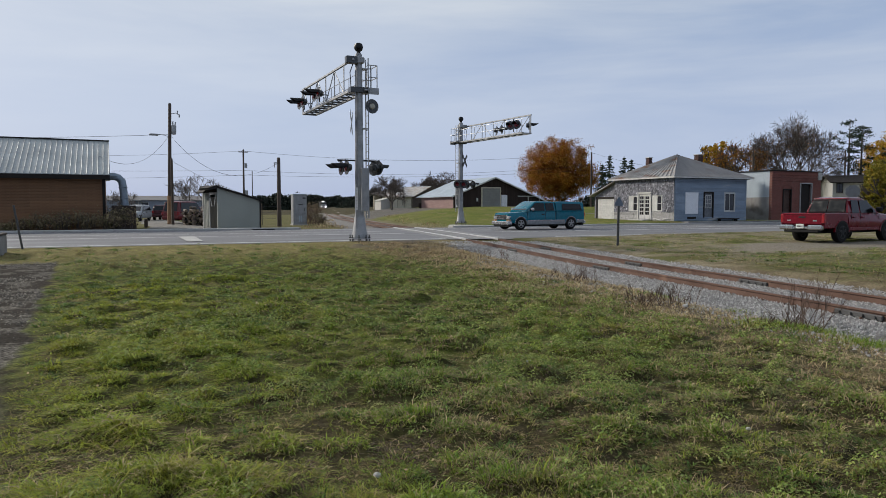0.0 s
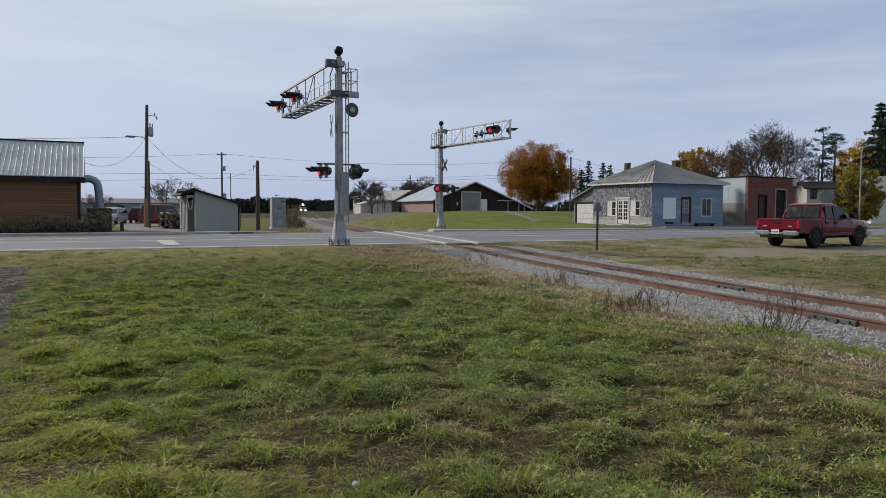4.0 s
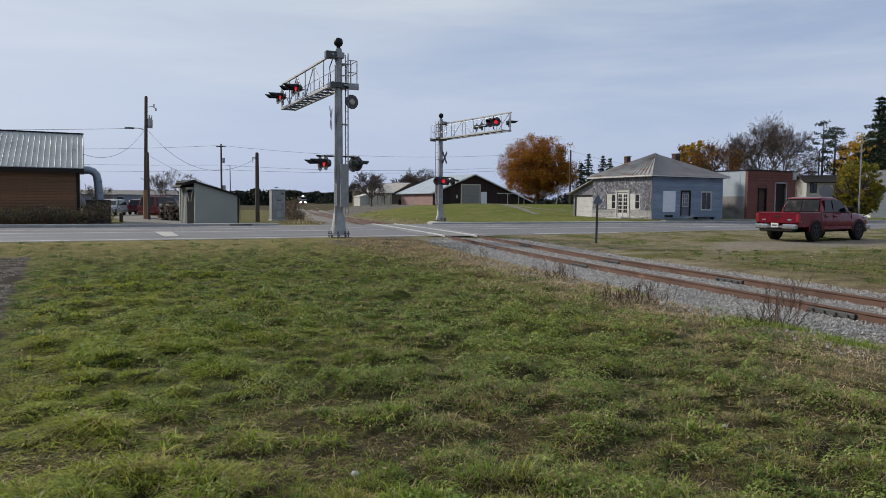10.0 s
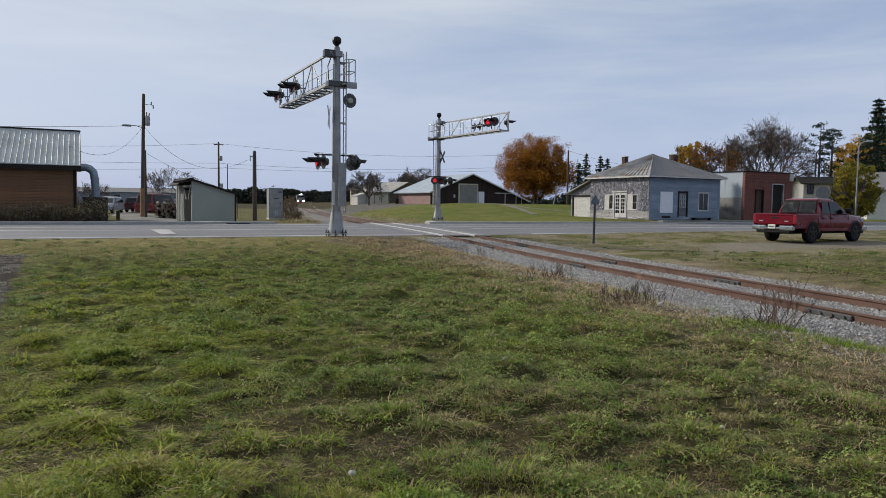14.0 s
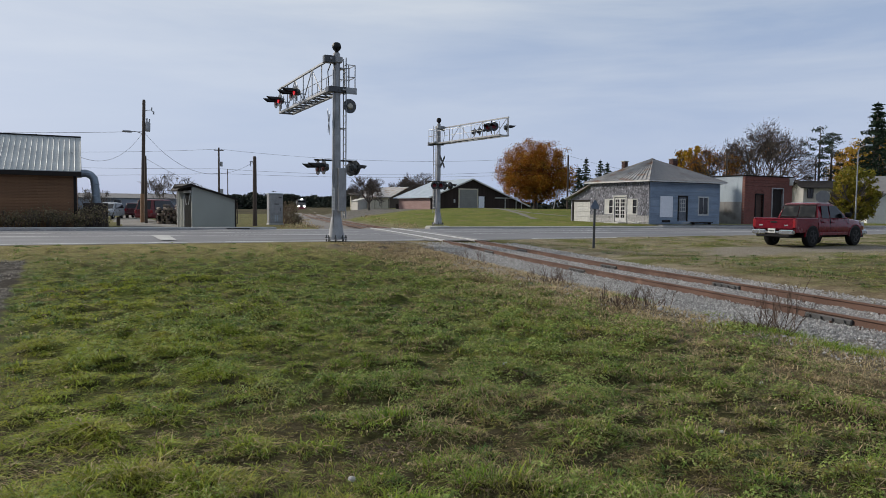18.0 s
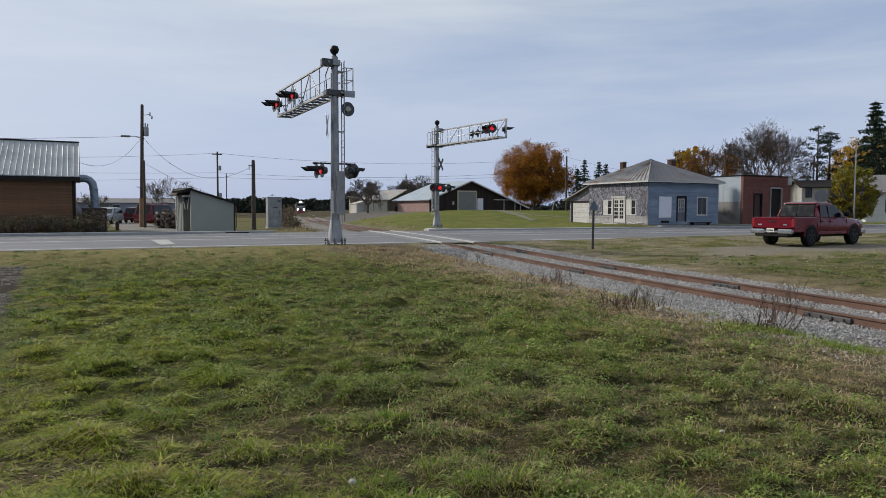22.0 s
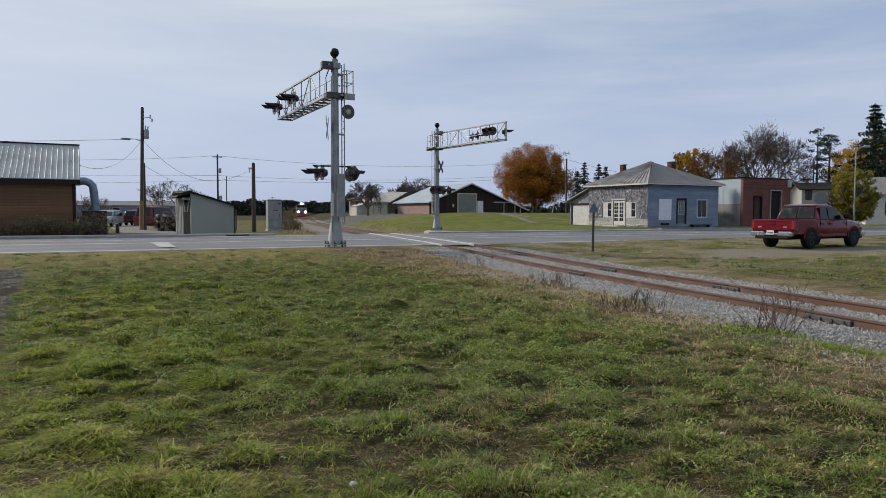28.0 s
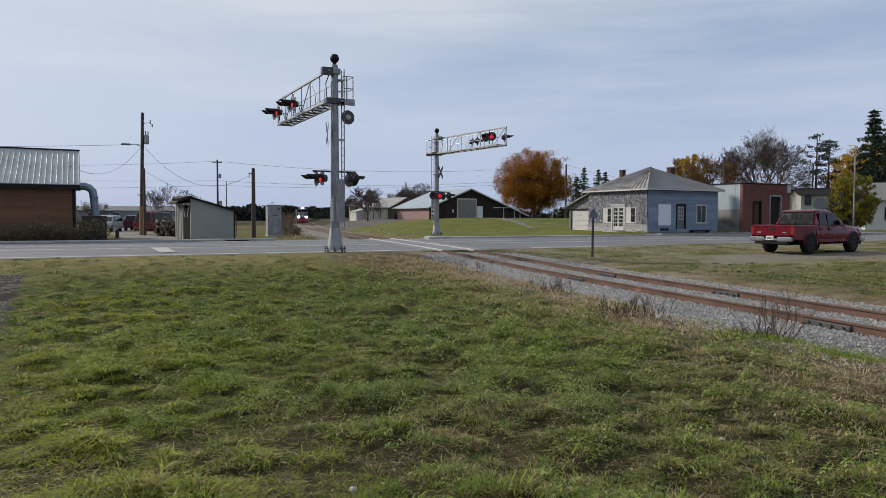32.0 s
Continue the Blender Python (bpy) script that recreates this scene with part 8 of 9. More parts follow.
    d = np.abs(x - 5.65 - 0.15 * np.clip((y - 11) / 6, 0, 1) + 0.5 * FIELD.at("c", x, y)) * (1 - 0.25 * np.clip((y - 14) / 4, 0, 1))
    sel = (RNG.uniform(0, 1, n) < np.clip(1.9 - d, 0, 0.95) * np.clip(0.6 + FIELD.at("b", x, y), 0, 1))
    x, y = x[sel], y[sel]
    n = len(x)
    far = 1 + 0.4 * np.clip((y - 8) / 4, 0, 1)
    tagged(new("dry_grass", blades("dry_grass", x, y, FIELD.at("z", x, y), RNG.uniform(0.04, 0.12, n) * far, RNG.uniform(0.005, 0.010, n) * far ** 2, RNG.uniform(0.7, 2.2, n), STRAW, None, True)), "long dead grass beside the ballast", "grass", kind="stuff")
    # withered low growth on the bare dirt by the crossing
    n = 420
    cx, cy = RNG.normal(6.0, 1.3, n), RNG.normal(25.0, 2.6, n)
    idx = np.repeat(np.nonzero((cy - TS * cx < NEAR - 0.4) & (cx < 7.8))[0], 14)
    x, y = cx[idx] + RNG.normal(0, 0.10, len(idx)), cy[idx] + RNG.normal(0, 0.07, len(idx))
    n = len(x)
    tagged(new("dry_grass", blades("dry_grass", x, y, FIELD.at("z", x, y), RNG.uniform(0.03, 0.11, n), RNG.uniform(0.008, 0.014, n), RNG.uniform(0.5, 1.8, n), WITHERED, None, 2)), "withered low weeds on bare dirt by the crossing", "grass", kind="stuff")
    # green tufts at the ballast edge
    for cx, cy, wx, wy, n in ((6.65, 7.75, 0.45, 0.2, 1500), (7.0, 6.5, 0.45, 0.3, 1300), (7.35, 9.6, 0.18, 0.1, 260), (6.7, 11.2, 0.25, 0.15, 400)):
        x, y = cx + RNG.normal(0, wx, n), cy + RNG.normal(0, wy, n)
        tagged(new("grass", blades("grass", x, y, FIELD.at("z", x, y) + 0.02, RNG.uniform(0.04, 0.14, n), RNG.uniform(0.004, 0.007, n), RNG.uniform(0.4, 1.7, n), GRASS, None, True)), "green grass tufts at the ballast edge", "grass", kind="stuff")
    # dry stalks on the gravel beside the far track
    n = 5200
    y = RNG.uniform(47.5, 95, n)
    x = np.interp(y, [47, 60, 75, 100], [9.4, 9.5, 10.2, 12.5]) + np.where(RNG.uniform(0, 1, n) < 0.75, RNG.uniform(-7.0, -3.4, n), RNG.uniform(3.2, 5.0, n))
    sel = (np.sin(x * 2.1 + y * 0.9) + np.sin(y * 0.47 - x) + RNG.normal(0, 0.6, n)) > 0.4
    x, y = x[sel], y[sel]
    n = len(x)
    tagged(new("dry_grass", blades("dry_grass", x, y, np.array([ground_z(a, b) for a, b in zip(x, y)]), RNG.uniform(0.08, 0.35, n), RNG.uniform(0.02, 0.045, n), RNG.uniform(0.3, 1.2, n), STRAW, None, True)), "sparse dry stalks on the gravel beside the far track", "grass", kind="stuff")
    # broadleaf weeds: leafy cushions on the hummocks, most of them away from the coarse grass
    C, Nn, S = [], [], []
    for r0, r1, nc, per, sz in ((2.9, 7.5, 170, 130, 0.0088), (7.5, 15, 300, 60, 0.0140), (15, 29, 190, 30, 0.020)):
        x, y, r = scatter(nc * 6, r0, r1, 1.3)
        ok = (lawn_mask(x, y) > 0.6) & (x < TRACK_X - 2.4) & (0.8 * FIELD.at("c", x, y) + 9.0 * hummocks(x, y) + 0.10 * np.clip(x, -3, 3) + RNG.normal(0, 0.25, len(x)) > 0.62)
        x, y = x[ok][:nc], y[ok][:nc]
        for cx, cy in zip(x, y):
            R, T = RNG.uniform(0.07, 0.21) * (1 + r0 / 40), RNG.uniform(0.05, 0.11) * (1 + r0 / 40)
            rr = np.sqrt(RNG.uniform(0, 1, per))
            aa = RNG.uniform(0, 2 * np.pi, per)
            lobes = 1 + 0.28 * np.sin(3 * aa + cx * 9) + 0.15 * np.sin(5 * aa + cy * 7)
            px, py = cx + R * rr * lobes * np.cos(aa), cy + R * rr * lobes * np.sin(aa)
            C.append(np.stack([px, py, T * np.sqrt(1 - rr * rr) + RNG.uniform(0.0, 0.02, per)], 1))
            k = 1.1 * rr
            Nn.append(np.stack([k * np.cos(aa) + RNG.normal(0, 0.32, per), k * np.sin(aa) + RNG.normal(0, 0.32, per), np.ones(per)], 1))
            S.append(RNG.uniform(0.7, 1.6, per) * sz)
    C, Nn, S = np.concatenate(C), np.concatenate(Nn), np.concatenate(S)
    C[:, 2] += FIELD.at("z", C[:, 0], C[:, 1])
    tagged(new("broadleaf_weeds", leafy("broadleaf_weeds", C, Nn, S, CLOVER)), "low clumps of broadleaf weeds in the lawn", "weeds", kind="stuff")
    # fallen dead leaves and bits
    x, y, r = scatter(2600, 2.9, 26, 1.3)
    ok = lawn_mask(x, y) > 0.2
    x, y, r = x[ok], y[ok], r[ok]
    n = len(x)
    tagged(new("dead_leaves", leafy("dead_leaves", np.stack([x, y, FIELD.at("z", x, y) + RNG.uniform(0.01, 0.05, n)], 1), np.stack([RNG.normal(0, 0.6, n), RNG.normal(0, 0.6, n), np.ones(n)], 1), RNG.uniform(0.006, 0.014, n) * (1 + r / 18), STRAW, 0.7)), "small brown dead leaves strewn over the grass", "leaves", kind="stuff")
    # lawn beyond the road, sparse tufts
    n = 40000
    x, y = RNG.uniform(10, 60, n), RNG.uniform(47, 100, n)
    w = y - TS * x
    zz = np.array([ground_z(a, b) for a, b in zip(x, y)])
    sel = (w > FAR + 1.2) & ~((y > 84) & (x < 24)) & (np.abs(x - np.interp(y, [47, 60, 75, 100], [9.4, 9.5, 10.2, 12.5])) > 5.2) & ~((x > 33.5) & (w > 46) & (w < 60))
    x, y, zz = x[sel], y[sel], zz[sel]
    n = len(x)
    tagged(new("grass", blades("grass", x, y, zz, RNG.uniform(0.02, 0.05, n), RNG.uniform(0.03, 0.06, n), RNG.uniform(0.8, 1.8, n), GRASS2, None, True)), "mown green lawn across the road", "grass", kind="stuff")


GRASS2 = plant_mat("far_lawn_grass", (0.135, 0.160, 0.035), (0.18, 0.185, 0.048), (0.22, 0.19, 0.075), 0.25, 0.3, 0.3, 0.6)
sow()


def stones():
    """Loose ballast: squashed eight-sided pebbles."""
    n = 34000
    x = np.concatenate([RNG.uniform(5.3, 8.62, n + n // 4), RNG.uniform(8.7, 10.05, n // 2), RNG.uniform(10.2, 11.8, n // 2), RNG.uniform(4.6, 7.6, n // 4)])
    n2 = len(x)
    y = 4.0 + 25.5 * RNG.uniform(0, 1, n2) ** 1.25
    wob = FIELD.at("c", x, y)
    edge = 6.75 + 0.6 * np.clip((9.0 - y) / 3, 0, 1) - 1.15 * np.clip((y - 11) / 6, 0, 1) + 2.1 * np.clip((y - 16) / 8, 0, 1) + 0.35 * FIELD.at("a", x, y)
    bare = np.clip(1.35 - np.hypot((x - 5.9) / 2.6, (y - 26.8) / 3.0), 0, 1)
    keep = ((x + wob * 0.7 + RNG.normal(0, 0.5, n2) > edge + 0.2) | (RNG.uniform(0, 1, n2) < 0.08 - 0.065 * np.clip((y - 15) / 5, 0, 1))) & (y < W0 - 1.0) & (x > edge - 1.3 - bare)
    x, y = x[keep], y[keep]
    n2 = len(x)
    s = RNG.uniform(0.008, 0.019, n2) * (1 + y / 30)
    rt_ = np.array([rail_top(v) for v in y])
    z = np.maximum(rt_ - 0.15, FIELD.at("z", x, y)) + RNG.uniform(-0.005, 0.02, n2)
    pebbles("ballast_stones", x, y, z, s, "loose crushed grey ballast stones")


def pebbles(name, x, y, z, s, label, material=None):
    n2 = len(x)
    c = np.stack([x, y, z], 1)
    dirs = np.array([[1, 0, -0.3], [0, 1, -0.3], [-1, 0, -0.3], [0, -1, -0.3], [0, 0, 1]], float)
    off = dirs[None] * s[:, None, None] * RNG.uniform(0.6, 1.3, (n2, 5, 1)) + RNG.normal(0, 0.22, (n2, 5, 3)) * s[:, None, None]
    co = (c[:, None] + off).reshape(-1, 3)
    tri = np.array([[0, 1, 4], [1, 2, 4], [2, 3, 4], [3, 0, 4]])
    loops = (np.arange(n2)[:, None, None] * 5 + tri[None]).ravel()
    tagged(new(name, raw_mesh(name, co, np.full(n2 * 4, 3), loops, material or STONE, False)), label, "gravel", kind="stuff")


stones()


def lot_stones():
    n = 26000
    x = RNG.uniform(-9, -2, n)
    y = RNG.uniform(8, 22, n)
    keep = (x + y * 0.233 < -0.72) & (FIELD.at("c", x, y) + RNG.normal(0, 0.3, n) > 0.0)
    x, y = x[keep], y[keep]
    pebbles("lot_gravel", x, y, FIELD.at("z", x, y) + 0.004, RNG.uniform(0.006, 0.022, len(x)), "loose dirty gravel on the muddy lot", MUDSTONE)


lot_stones()

# ---- trees and brush ----
BARK = mat("grey_brown_bark", (0.075, 0.060, 0.050), (0.11, 0.092, 0.08), rough=0.95, scale=3, fine=20, stretch=(3, 3, 0.6), bump=0.6)
TWIG = mat("bare_twigs", (0.085, 0.066, 0.056), (0.12, 0.095, 0.082), rough=0.95)


def grow(m, p, d, length, rad, depth, rng, spread, tips, kids=(2, 4), up=0.15, rmin=0.012):
    """Branches by repeated forking; adds cones to m and the ends to tips."""
    q = p
    k = 2 if depth > 1 else 1
    for s in range(k):
        d = (d + Vector((rng.gauss(0, 0.10), rng.gauss(0, 0.10), rng.gauss(0, 0.06) + up * 0.3))).normalized()
        nq = q + d * (length / k)
        ra, rb = rad * (1 - 0.3 * s / k), rad * (1 - 0.3 * (s + 1) / k)
        m.cyl(q, nq, max(ra, rmin), max(rb, rmin), 6 if rad > 0.08 else 3, False)
        q = nq
    tips.append(q)
    if depth == 0:
        return
    for _ in range(rng.randint(*kids)):
        a = rng.uniform(0, 2 * math.pi)
        t = rng.uniform(0.45, 1.0) * spread
        o = d.orthogonal().normalized()
        e = o * math.cos(a) + d.cross(o) * math.sin(a)
        nd = (d * math.cos(t) + e * math.sin(t) + Vector((0, 0, up))).normalized()
        st = p.lerp(q, rng.uniform(0.55, 1.0))
        grow(m, st, nd, length * rng.uniform(0.62, 0.85), rad * 0.62, depth - 1, rng, spread, tips, kids, up, rmin)


def bare_tree(x, y, h, label, seed, depth=5, r=0.2, spread=0.65, kids=(2, 3), rmin=0.018, z=None, leaves=None, first=0.30, wide=0.75):
    rng = random.Random(seed)
    ob = root("bare_tree", pose(x, y, ground_z(x, y) - 0.1 if z is None else z), label, "tree", "trees")
    trunk, br, tips = Mesh(), Mesh(), []
    trunk.lathe([(r * 1.5, 0), (r * 1.1, h * 0.05), (r, h * first * 0.6), (r * 0.85, h * first)], 9)
    limbs = 6
    for k in range(limbs):
        a = 2 * math.pi * k / limbs + rng.uniform(-0.4, 0.4)
        o = wide * rng.uniform(0.5, 1.2) if k else 0.1
        grow(br, Vector((0, 0, h * first * rng.uniform(0.65, 1.0))), Vector((o * math.cos(a), o * math.sin(a), 0.85)).normalized(), h * 0.225, r * 0.62, depth, rng, spread, tips, kids, 0.06, rmin)
    part("trunk", trunk, BARK, ob, smooth=True)
    tagged(part("twig_crown", br, TWIG, ob, "fine bare grey-brown branches"), kind="stuff")
    if leaves:
        mt, per, size, frac = leaves
        pts = [t for t in tips if rng.random() < frac]
        c = np.array([tuple(t) for t in pts for _ in range(per)]) + RNG.normal(0, 0.35, (len(pts) * per, 3))
        tagged(part("crown", leafy("crown", c, RNG.normal(size=c.shape), RNG.uniform(0.6, 1.3, len(c)) * size, mt, 0.6), None, ob, "a few clinging autumn leaves"), kind="stuff")
    return ob


def leafy_tree(x, y, h, wid, base, label, mt, seed, clumps=330, per=46, leaf=0.13, squash=0.5, name="maple_tree"):
    """Broad tree: forked trunk, limbs, and a crown of leaf clumps with gaps."""
    rng = random.Random(seed)
    ob = root(name, pose(x, y, ground_z(x, y) - 0.1), label, "tree", "trees")
    trunk, tips = Mesh(), []
    trunk.lathe([(0.55, 0), (0.40, 0.4), (0.34, base), (0.28, base + h * 0.25)], 10)
    br = Mesh()
    for k in range(7):
        a = 2 * math.pi * k / 7 + rng.uniform(-0.3, 0.3)
        grow(br, Vector((0, 0, base + rng.uniform(-0.2, h * 0.2))), Vector((math.cos(a) * 0.9, math.sin(a) * 0.9, rng.uniform(0.4, 1.3))).normalized(), h * 0.26, 0.17, 3, rng, 0.6, tips, (2, 3), 0.15, 0.03)
    part("trunk", trunk, BARK, ob, smooth=True)
    tagged(part("limb_crown", br, BARK, ob), kind="stuff")
    cs = []
    zc, rz, rx = base + (h - base) * 0.42, (h - base) * 0.58, wid / 2
    while len(cs) < clumps:
        v = Vector((rng.gauss(0, 1), rng.gauss(0, 1), rng.gauss(0, 1))).normalized() * (rng.random() ** 0.38)
        p = Vector((v.x * rx, v.y * rx, zc + v.z * (rz if v.z > 0 else rz * 0.72)))
        lump = 1 + 0.18 * noise.noise((p.x * 0.5 + seed, p.y * 0.5, p.z * 0.5))
        if noise.noise((p.x * 0.55, p.y * 0.55 + seed, p.z * 0.55)) > -0.16:
            cs.append((p.x * lump, p.y * lump, zc + (p.z - zc) * lump))
    cs = np.array(cs)
    n = len(cs) * per
    spreads = np.repeat(RNG.uniform(0.22, 0.42, len(cs)), per)[:, None] * wid / 12
    c = np.repeat(cs, per, 0) + np.clip(RNG.normal(0, 1, (n, 3)), -1.8, 1.8) * spreads
    nr = RNG.normal(size=(n, 3))
    nr[:, 2] = np.abs(nr[:, 2]) + 0.3
    part("crown", leafy("crown", c, nr, RNG.uniform(0.6, 1.4, n) * leaf, mt, 0.62), None, ob)
    return ob


ORANGE = plant_mat("orange_maple_leaf", (0.34, 0.140, 0.015), (0.22, 0.085, 0.013), (0.36, 0.22, 0.032), 0.30, 0.5, 0.22, 0.6)
GOLD = plant_mat("golden_leaf", (0.44, 0.26, 0.025), (0.33, 0.21, 0.025), (0.24, 0.19, 0.03), 0.35, 0.4, 0.35, 0.6)
RUSSET = plant_mat("russet_leaf", (0.26, 0.11, 0.02), (0.20, 0.10, 0.025), (0.32, 0.17, 0.03), 0.3, 0.4, 0.3, 0.7)
OLIVE = plant_mat("yellow_green_leaf", (0.20, 0.19, 0.028), (0.29, 0.225, 0.032), (0.12, 0.135, 0.026), 0.7, 0.4, 0.3, 0.6)
NEEDLE = plant_mat("dark_needles", (0.020, 0.036, 0.020), (0.030, 0.046, 0.024), (0.012, 0.024, 0.016), 0.8, 0.45, 0.1, 0.7)
leafy_tree(47.3, 109.5, 11.4, 12.6, 1.2, "broad orange autumn maple behind the barn", ORANGE, 3, 1500, 62, 0.096)
leafy_tree(67.6, 96.0, 10.2, 6.0, 2.0, "golden autumn tree behind the old house", GOLD, 8, 330, 46, 0.15)
leafy_tree(89.4, 83.4, 12.6, 10.6, 1.4, "golden autumn tree beside a spruce", GOLD, 12, 560, 46, 0.14)
leafy_tree(60.2, 57.6, 6.4, 4.6, 0.7, "yellow-green small tree beside the street lamp", OLIVE, 15, 460, 56, 0.085, name="shrub_tree")
bare_tree(72.6, 84.4, 14.4, "tall bare tree behind the brick shop", 5, 6, 0.24, 0.82, (3, 4), 0.012, leaves=(RUSSET, 1, 0.09, 0.10), wide=1.25)
bare_tree(66.2, 88.0, 11.0, "small tree keeping some russet leaves", 16, 5, 0.16, 0.62, (2, 4), 0.018, leaves=(RUSSET, 4, 0.11, 0.4))
bare_tree(20.0, 115.1, 7.4, "small bare tree before an outbuilding", 21, 5, 0.14, 0.75, (3, 4), 0.014, first=0.2, wide=1.1)
bare_tree(38.8, 155.9, 11.6, "wide bare tree behind the barns", 22, 5, 0.2, 0.75, (3, 4), 0.02, first=0.15, wide=1.1)
bare_tree(34.5, 152.0, 9.6, "wide bare tree behind the barns", 27, 5, 0.2, 0.75, (3, 4), 0.02, first=0.15, wide=1.1)
bare_tree(-11.7, 112.5, 8.2, "small bare orchard tree", 23, 5, 0.10, 0.6, (2, 3), 0.016, first=0.2)
bare_tree(-8.3, 110.0, 7.4, "small bare orchard tree", 28, 5, 0.10, 0.6, (2, 3), 0.016, first=0.2)
bare_tree(-15.9, 87.7, 4.6, "thin bare sapling by the hall", 24, 4, 0.05, 0.6, (2, 3), 0.012, first=0.2)
bare_tree(-18.5, 92.0, 4.8, "thin bare sapling by the hall", 25, 4, 0.05, 0.6, (2, 3), 0.012, first=0.2)


def conifer(x, y, h, wid, label, seed, name="spruce_tree", bare=0.08, open_=0.0, layers=26, tuft=26):
    """Whorled tree; closed spruces have drooping boughs in tiers, open_ pines a few level ones."""
    rng = random.Random(seed)
    ob = root(name, pose(x, y, ground_z(x, y) - 0.1), label, "tree", "trees")
    part("trunk", Mesh().lathe([(wid * 0.04, 0), (wid * 0.03, h * 0.5), (0.03, h)], 8), BARK, ob, smooth=True)
    br, C = Mesh(), []
    for k in range(layers):
        f = bare + (1 - bare) * k / layers
        if rng.random() < open_:
            continue
        R = wid / 2 * ((1 - f) ** 0.82 if open_ == 0 else (1 - f) ** 0.35) * rng.uniform(0.72, 1.08) + 0.08
        for b in range(rng.randint(5, 8) if open_ == 0 else rng.randint(2, 4)):
            a = rng.uniform(0, 6.28)
            z = f * h + rng.uniform(-0.12, 0.12)
            Rb = R * rng.uniform(0.75, 1.1)
            end = Vector((math.cos(a) * Rb, math.sin(a) * Rb, z - Rb * (0.32 if open_ == 0 else -0.2)))
            st = Vector((0, 0, z))
            br.cyl(st, end, 0.035, 0.012, 3, False)
            kk = max(6, int(tuft * (0.25 + 0.75 * Rb / (wid / 2)))) if open_ == 0 else tuft
            t = RNG.uniform(0.15 if open_ == 0 else 0.55, 1.03, kk)
            sp = (0.09 + 0.042 * wid * (1 - f)) if open_ == 0 else 0.12 + 0.03 * wid
            pts = np.array(st)[None] * (1 - t[:, None]) + np.array(end)[None] * t[:, None] + RNG.normal(0, sp, (kk, 3)) * np.array([1, 1, 0.4])
            C.append(pts)
    C = np.concatenate(C)
    tagged(part("bough_whorl", br, BARK, ob), kind="stuff")
    part("needle_crown", leafy("needle_crown", C, RNG.normal(size=C.shape), RNG.uniform(0.6, 1.4, len(C)) * (0.12 + 0.006 * wid), NEEDLE, 0.4), None, ob)
    return ob


conifer(80.5, 74.0, 15.9, 13.0, "tall dark spruce at the edge of town", 31, layers=34, tuft=80)
conifer(85.5, 76.0, 16.0, 8.0, "tall dark spruce at the edge of town", 32, layers=26, tuft=50)
conifer(75.0, 77.8, 12.8, 5.0, "tall open-crowned pine with a bare lower trunk", 33, "pine_tree", 0.42, 0.15, 18, 30)
conifer(78.2, 79.0, 12.2, 5.0, "tall open-crowned pine with a bare lower trunk", 34, "pine_tree", 0.45, 0.15, 16, 30)
for x, y, h in ((67.8, 134.5, 8.6), (70.4, 136.2, 10.6), (73.4, 135.6, 10.2), (77.3, 139.6, 10.0), (81.5, 138, 9.2), (85, 139, 8.6)):
    conifer(x, y, h * 1.06, 6.4, "dark spruce standing behind the old house", int(x), layers=20, tuft=60)


def far_woods():
    """Distant belt of dark trees along the horizon."""
    C, S = [], []
    rng = random.Random(9)
    for k in range(1500):
        a = radians(rng.uniform(-35, 62))
        D = rng.uniform(380, 560)
        x, y = D * math.sin(a), D * math.cos(a)
        if abs(x - track_x(y)) < 9:
            continue
        h = rng.uniform(4.5, 8.5) * (1 + 0.55 * noise.noise((a * 11, 0, 0))) * (0.45 if a < radians(-6) else 1.0)
        n = 30
        t = RNG.uniform(0, 1, n) ** 0.9
        R = rng.uniform(2.0, 4.5) * (1 - 0.7 * t)
        aa = RNG.uniform(0, 6.28, n)
        C.append(np.stack([x + R * np.cos(aa), y + R * np.sin(aa), 0.2 + t * h], 1))
        S.append(RNG.uniform(0.6, 1.3, n))
    for k in range(1700):
        a = radians(rng.uniform(-7, 12))
        D = rng.uniform(385, 430)
        x, y = D * math.sin(a), D * math.cos(a)
        h = rng.uniform(5.0, 8.0) * (1 + 0.3 * noise.noise((a * 40, 1, 0)))
        n = 30
        t = RNG.uniform(0, 1, n) ** 0.9
        R = rng.uniform(1.6, 3.4) * (1 - 0.7 * t)
        aa = RNG.uniform(0, 6.28, n)
        C.append(np.stack([x + R * np.cos(aa), y + R * np.sin(aa), 0.2 + t * h], 1))
        S.append(RNG.uniform(0.45, 0.95, n))
    # nearer dark grove beside the line
    for k in range(130):
        x, y = rng.uniform(24.5, 50), rng.uniform(215, 262)
        if x < track_x(y) + 5.5:
            continue
        h = rng.uniform(0.7, 1.1) * (3.2 + 4.6 * ss(24, 38, x))
        n = 90
        t = RNG.uniform(0, 1, n) ** 0.9
        R = rng.uniform(1.2, 2.6) * (1 - 0.55 * t)
        aa = RNG.uniform(0, 6.28, n)
        C.append(np.stack([x + R * np.cos(aa), y + R * np.sin(aa), 0.15 + t * h], 1))
        S.append(RNG.uniform(0.22, 0.55, n))
    C, S = np.concatenate(C), np.concatenate(S)
    tagged(new("far_woods", leafy("far_woods", C, RNG.normal(size=C.shape), S, FARLEAF, 0.7)), "distant belt of dark woods on the horizon", "woods", kind="stuff")


FARLEAF = plant_mat("far_dark_foliage", (0.022, 0.030, 0.022), (0.034, 0.040, 0.030), (0.045, 0.042, 0.034), 0.05, 0.35, 0.0, 0.9)
far_woods()


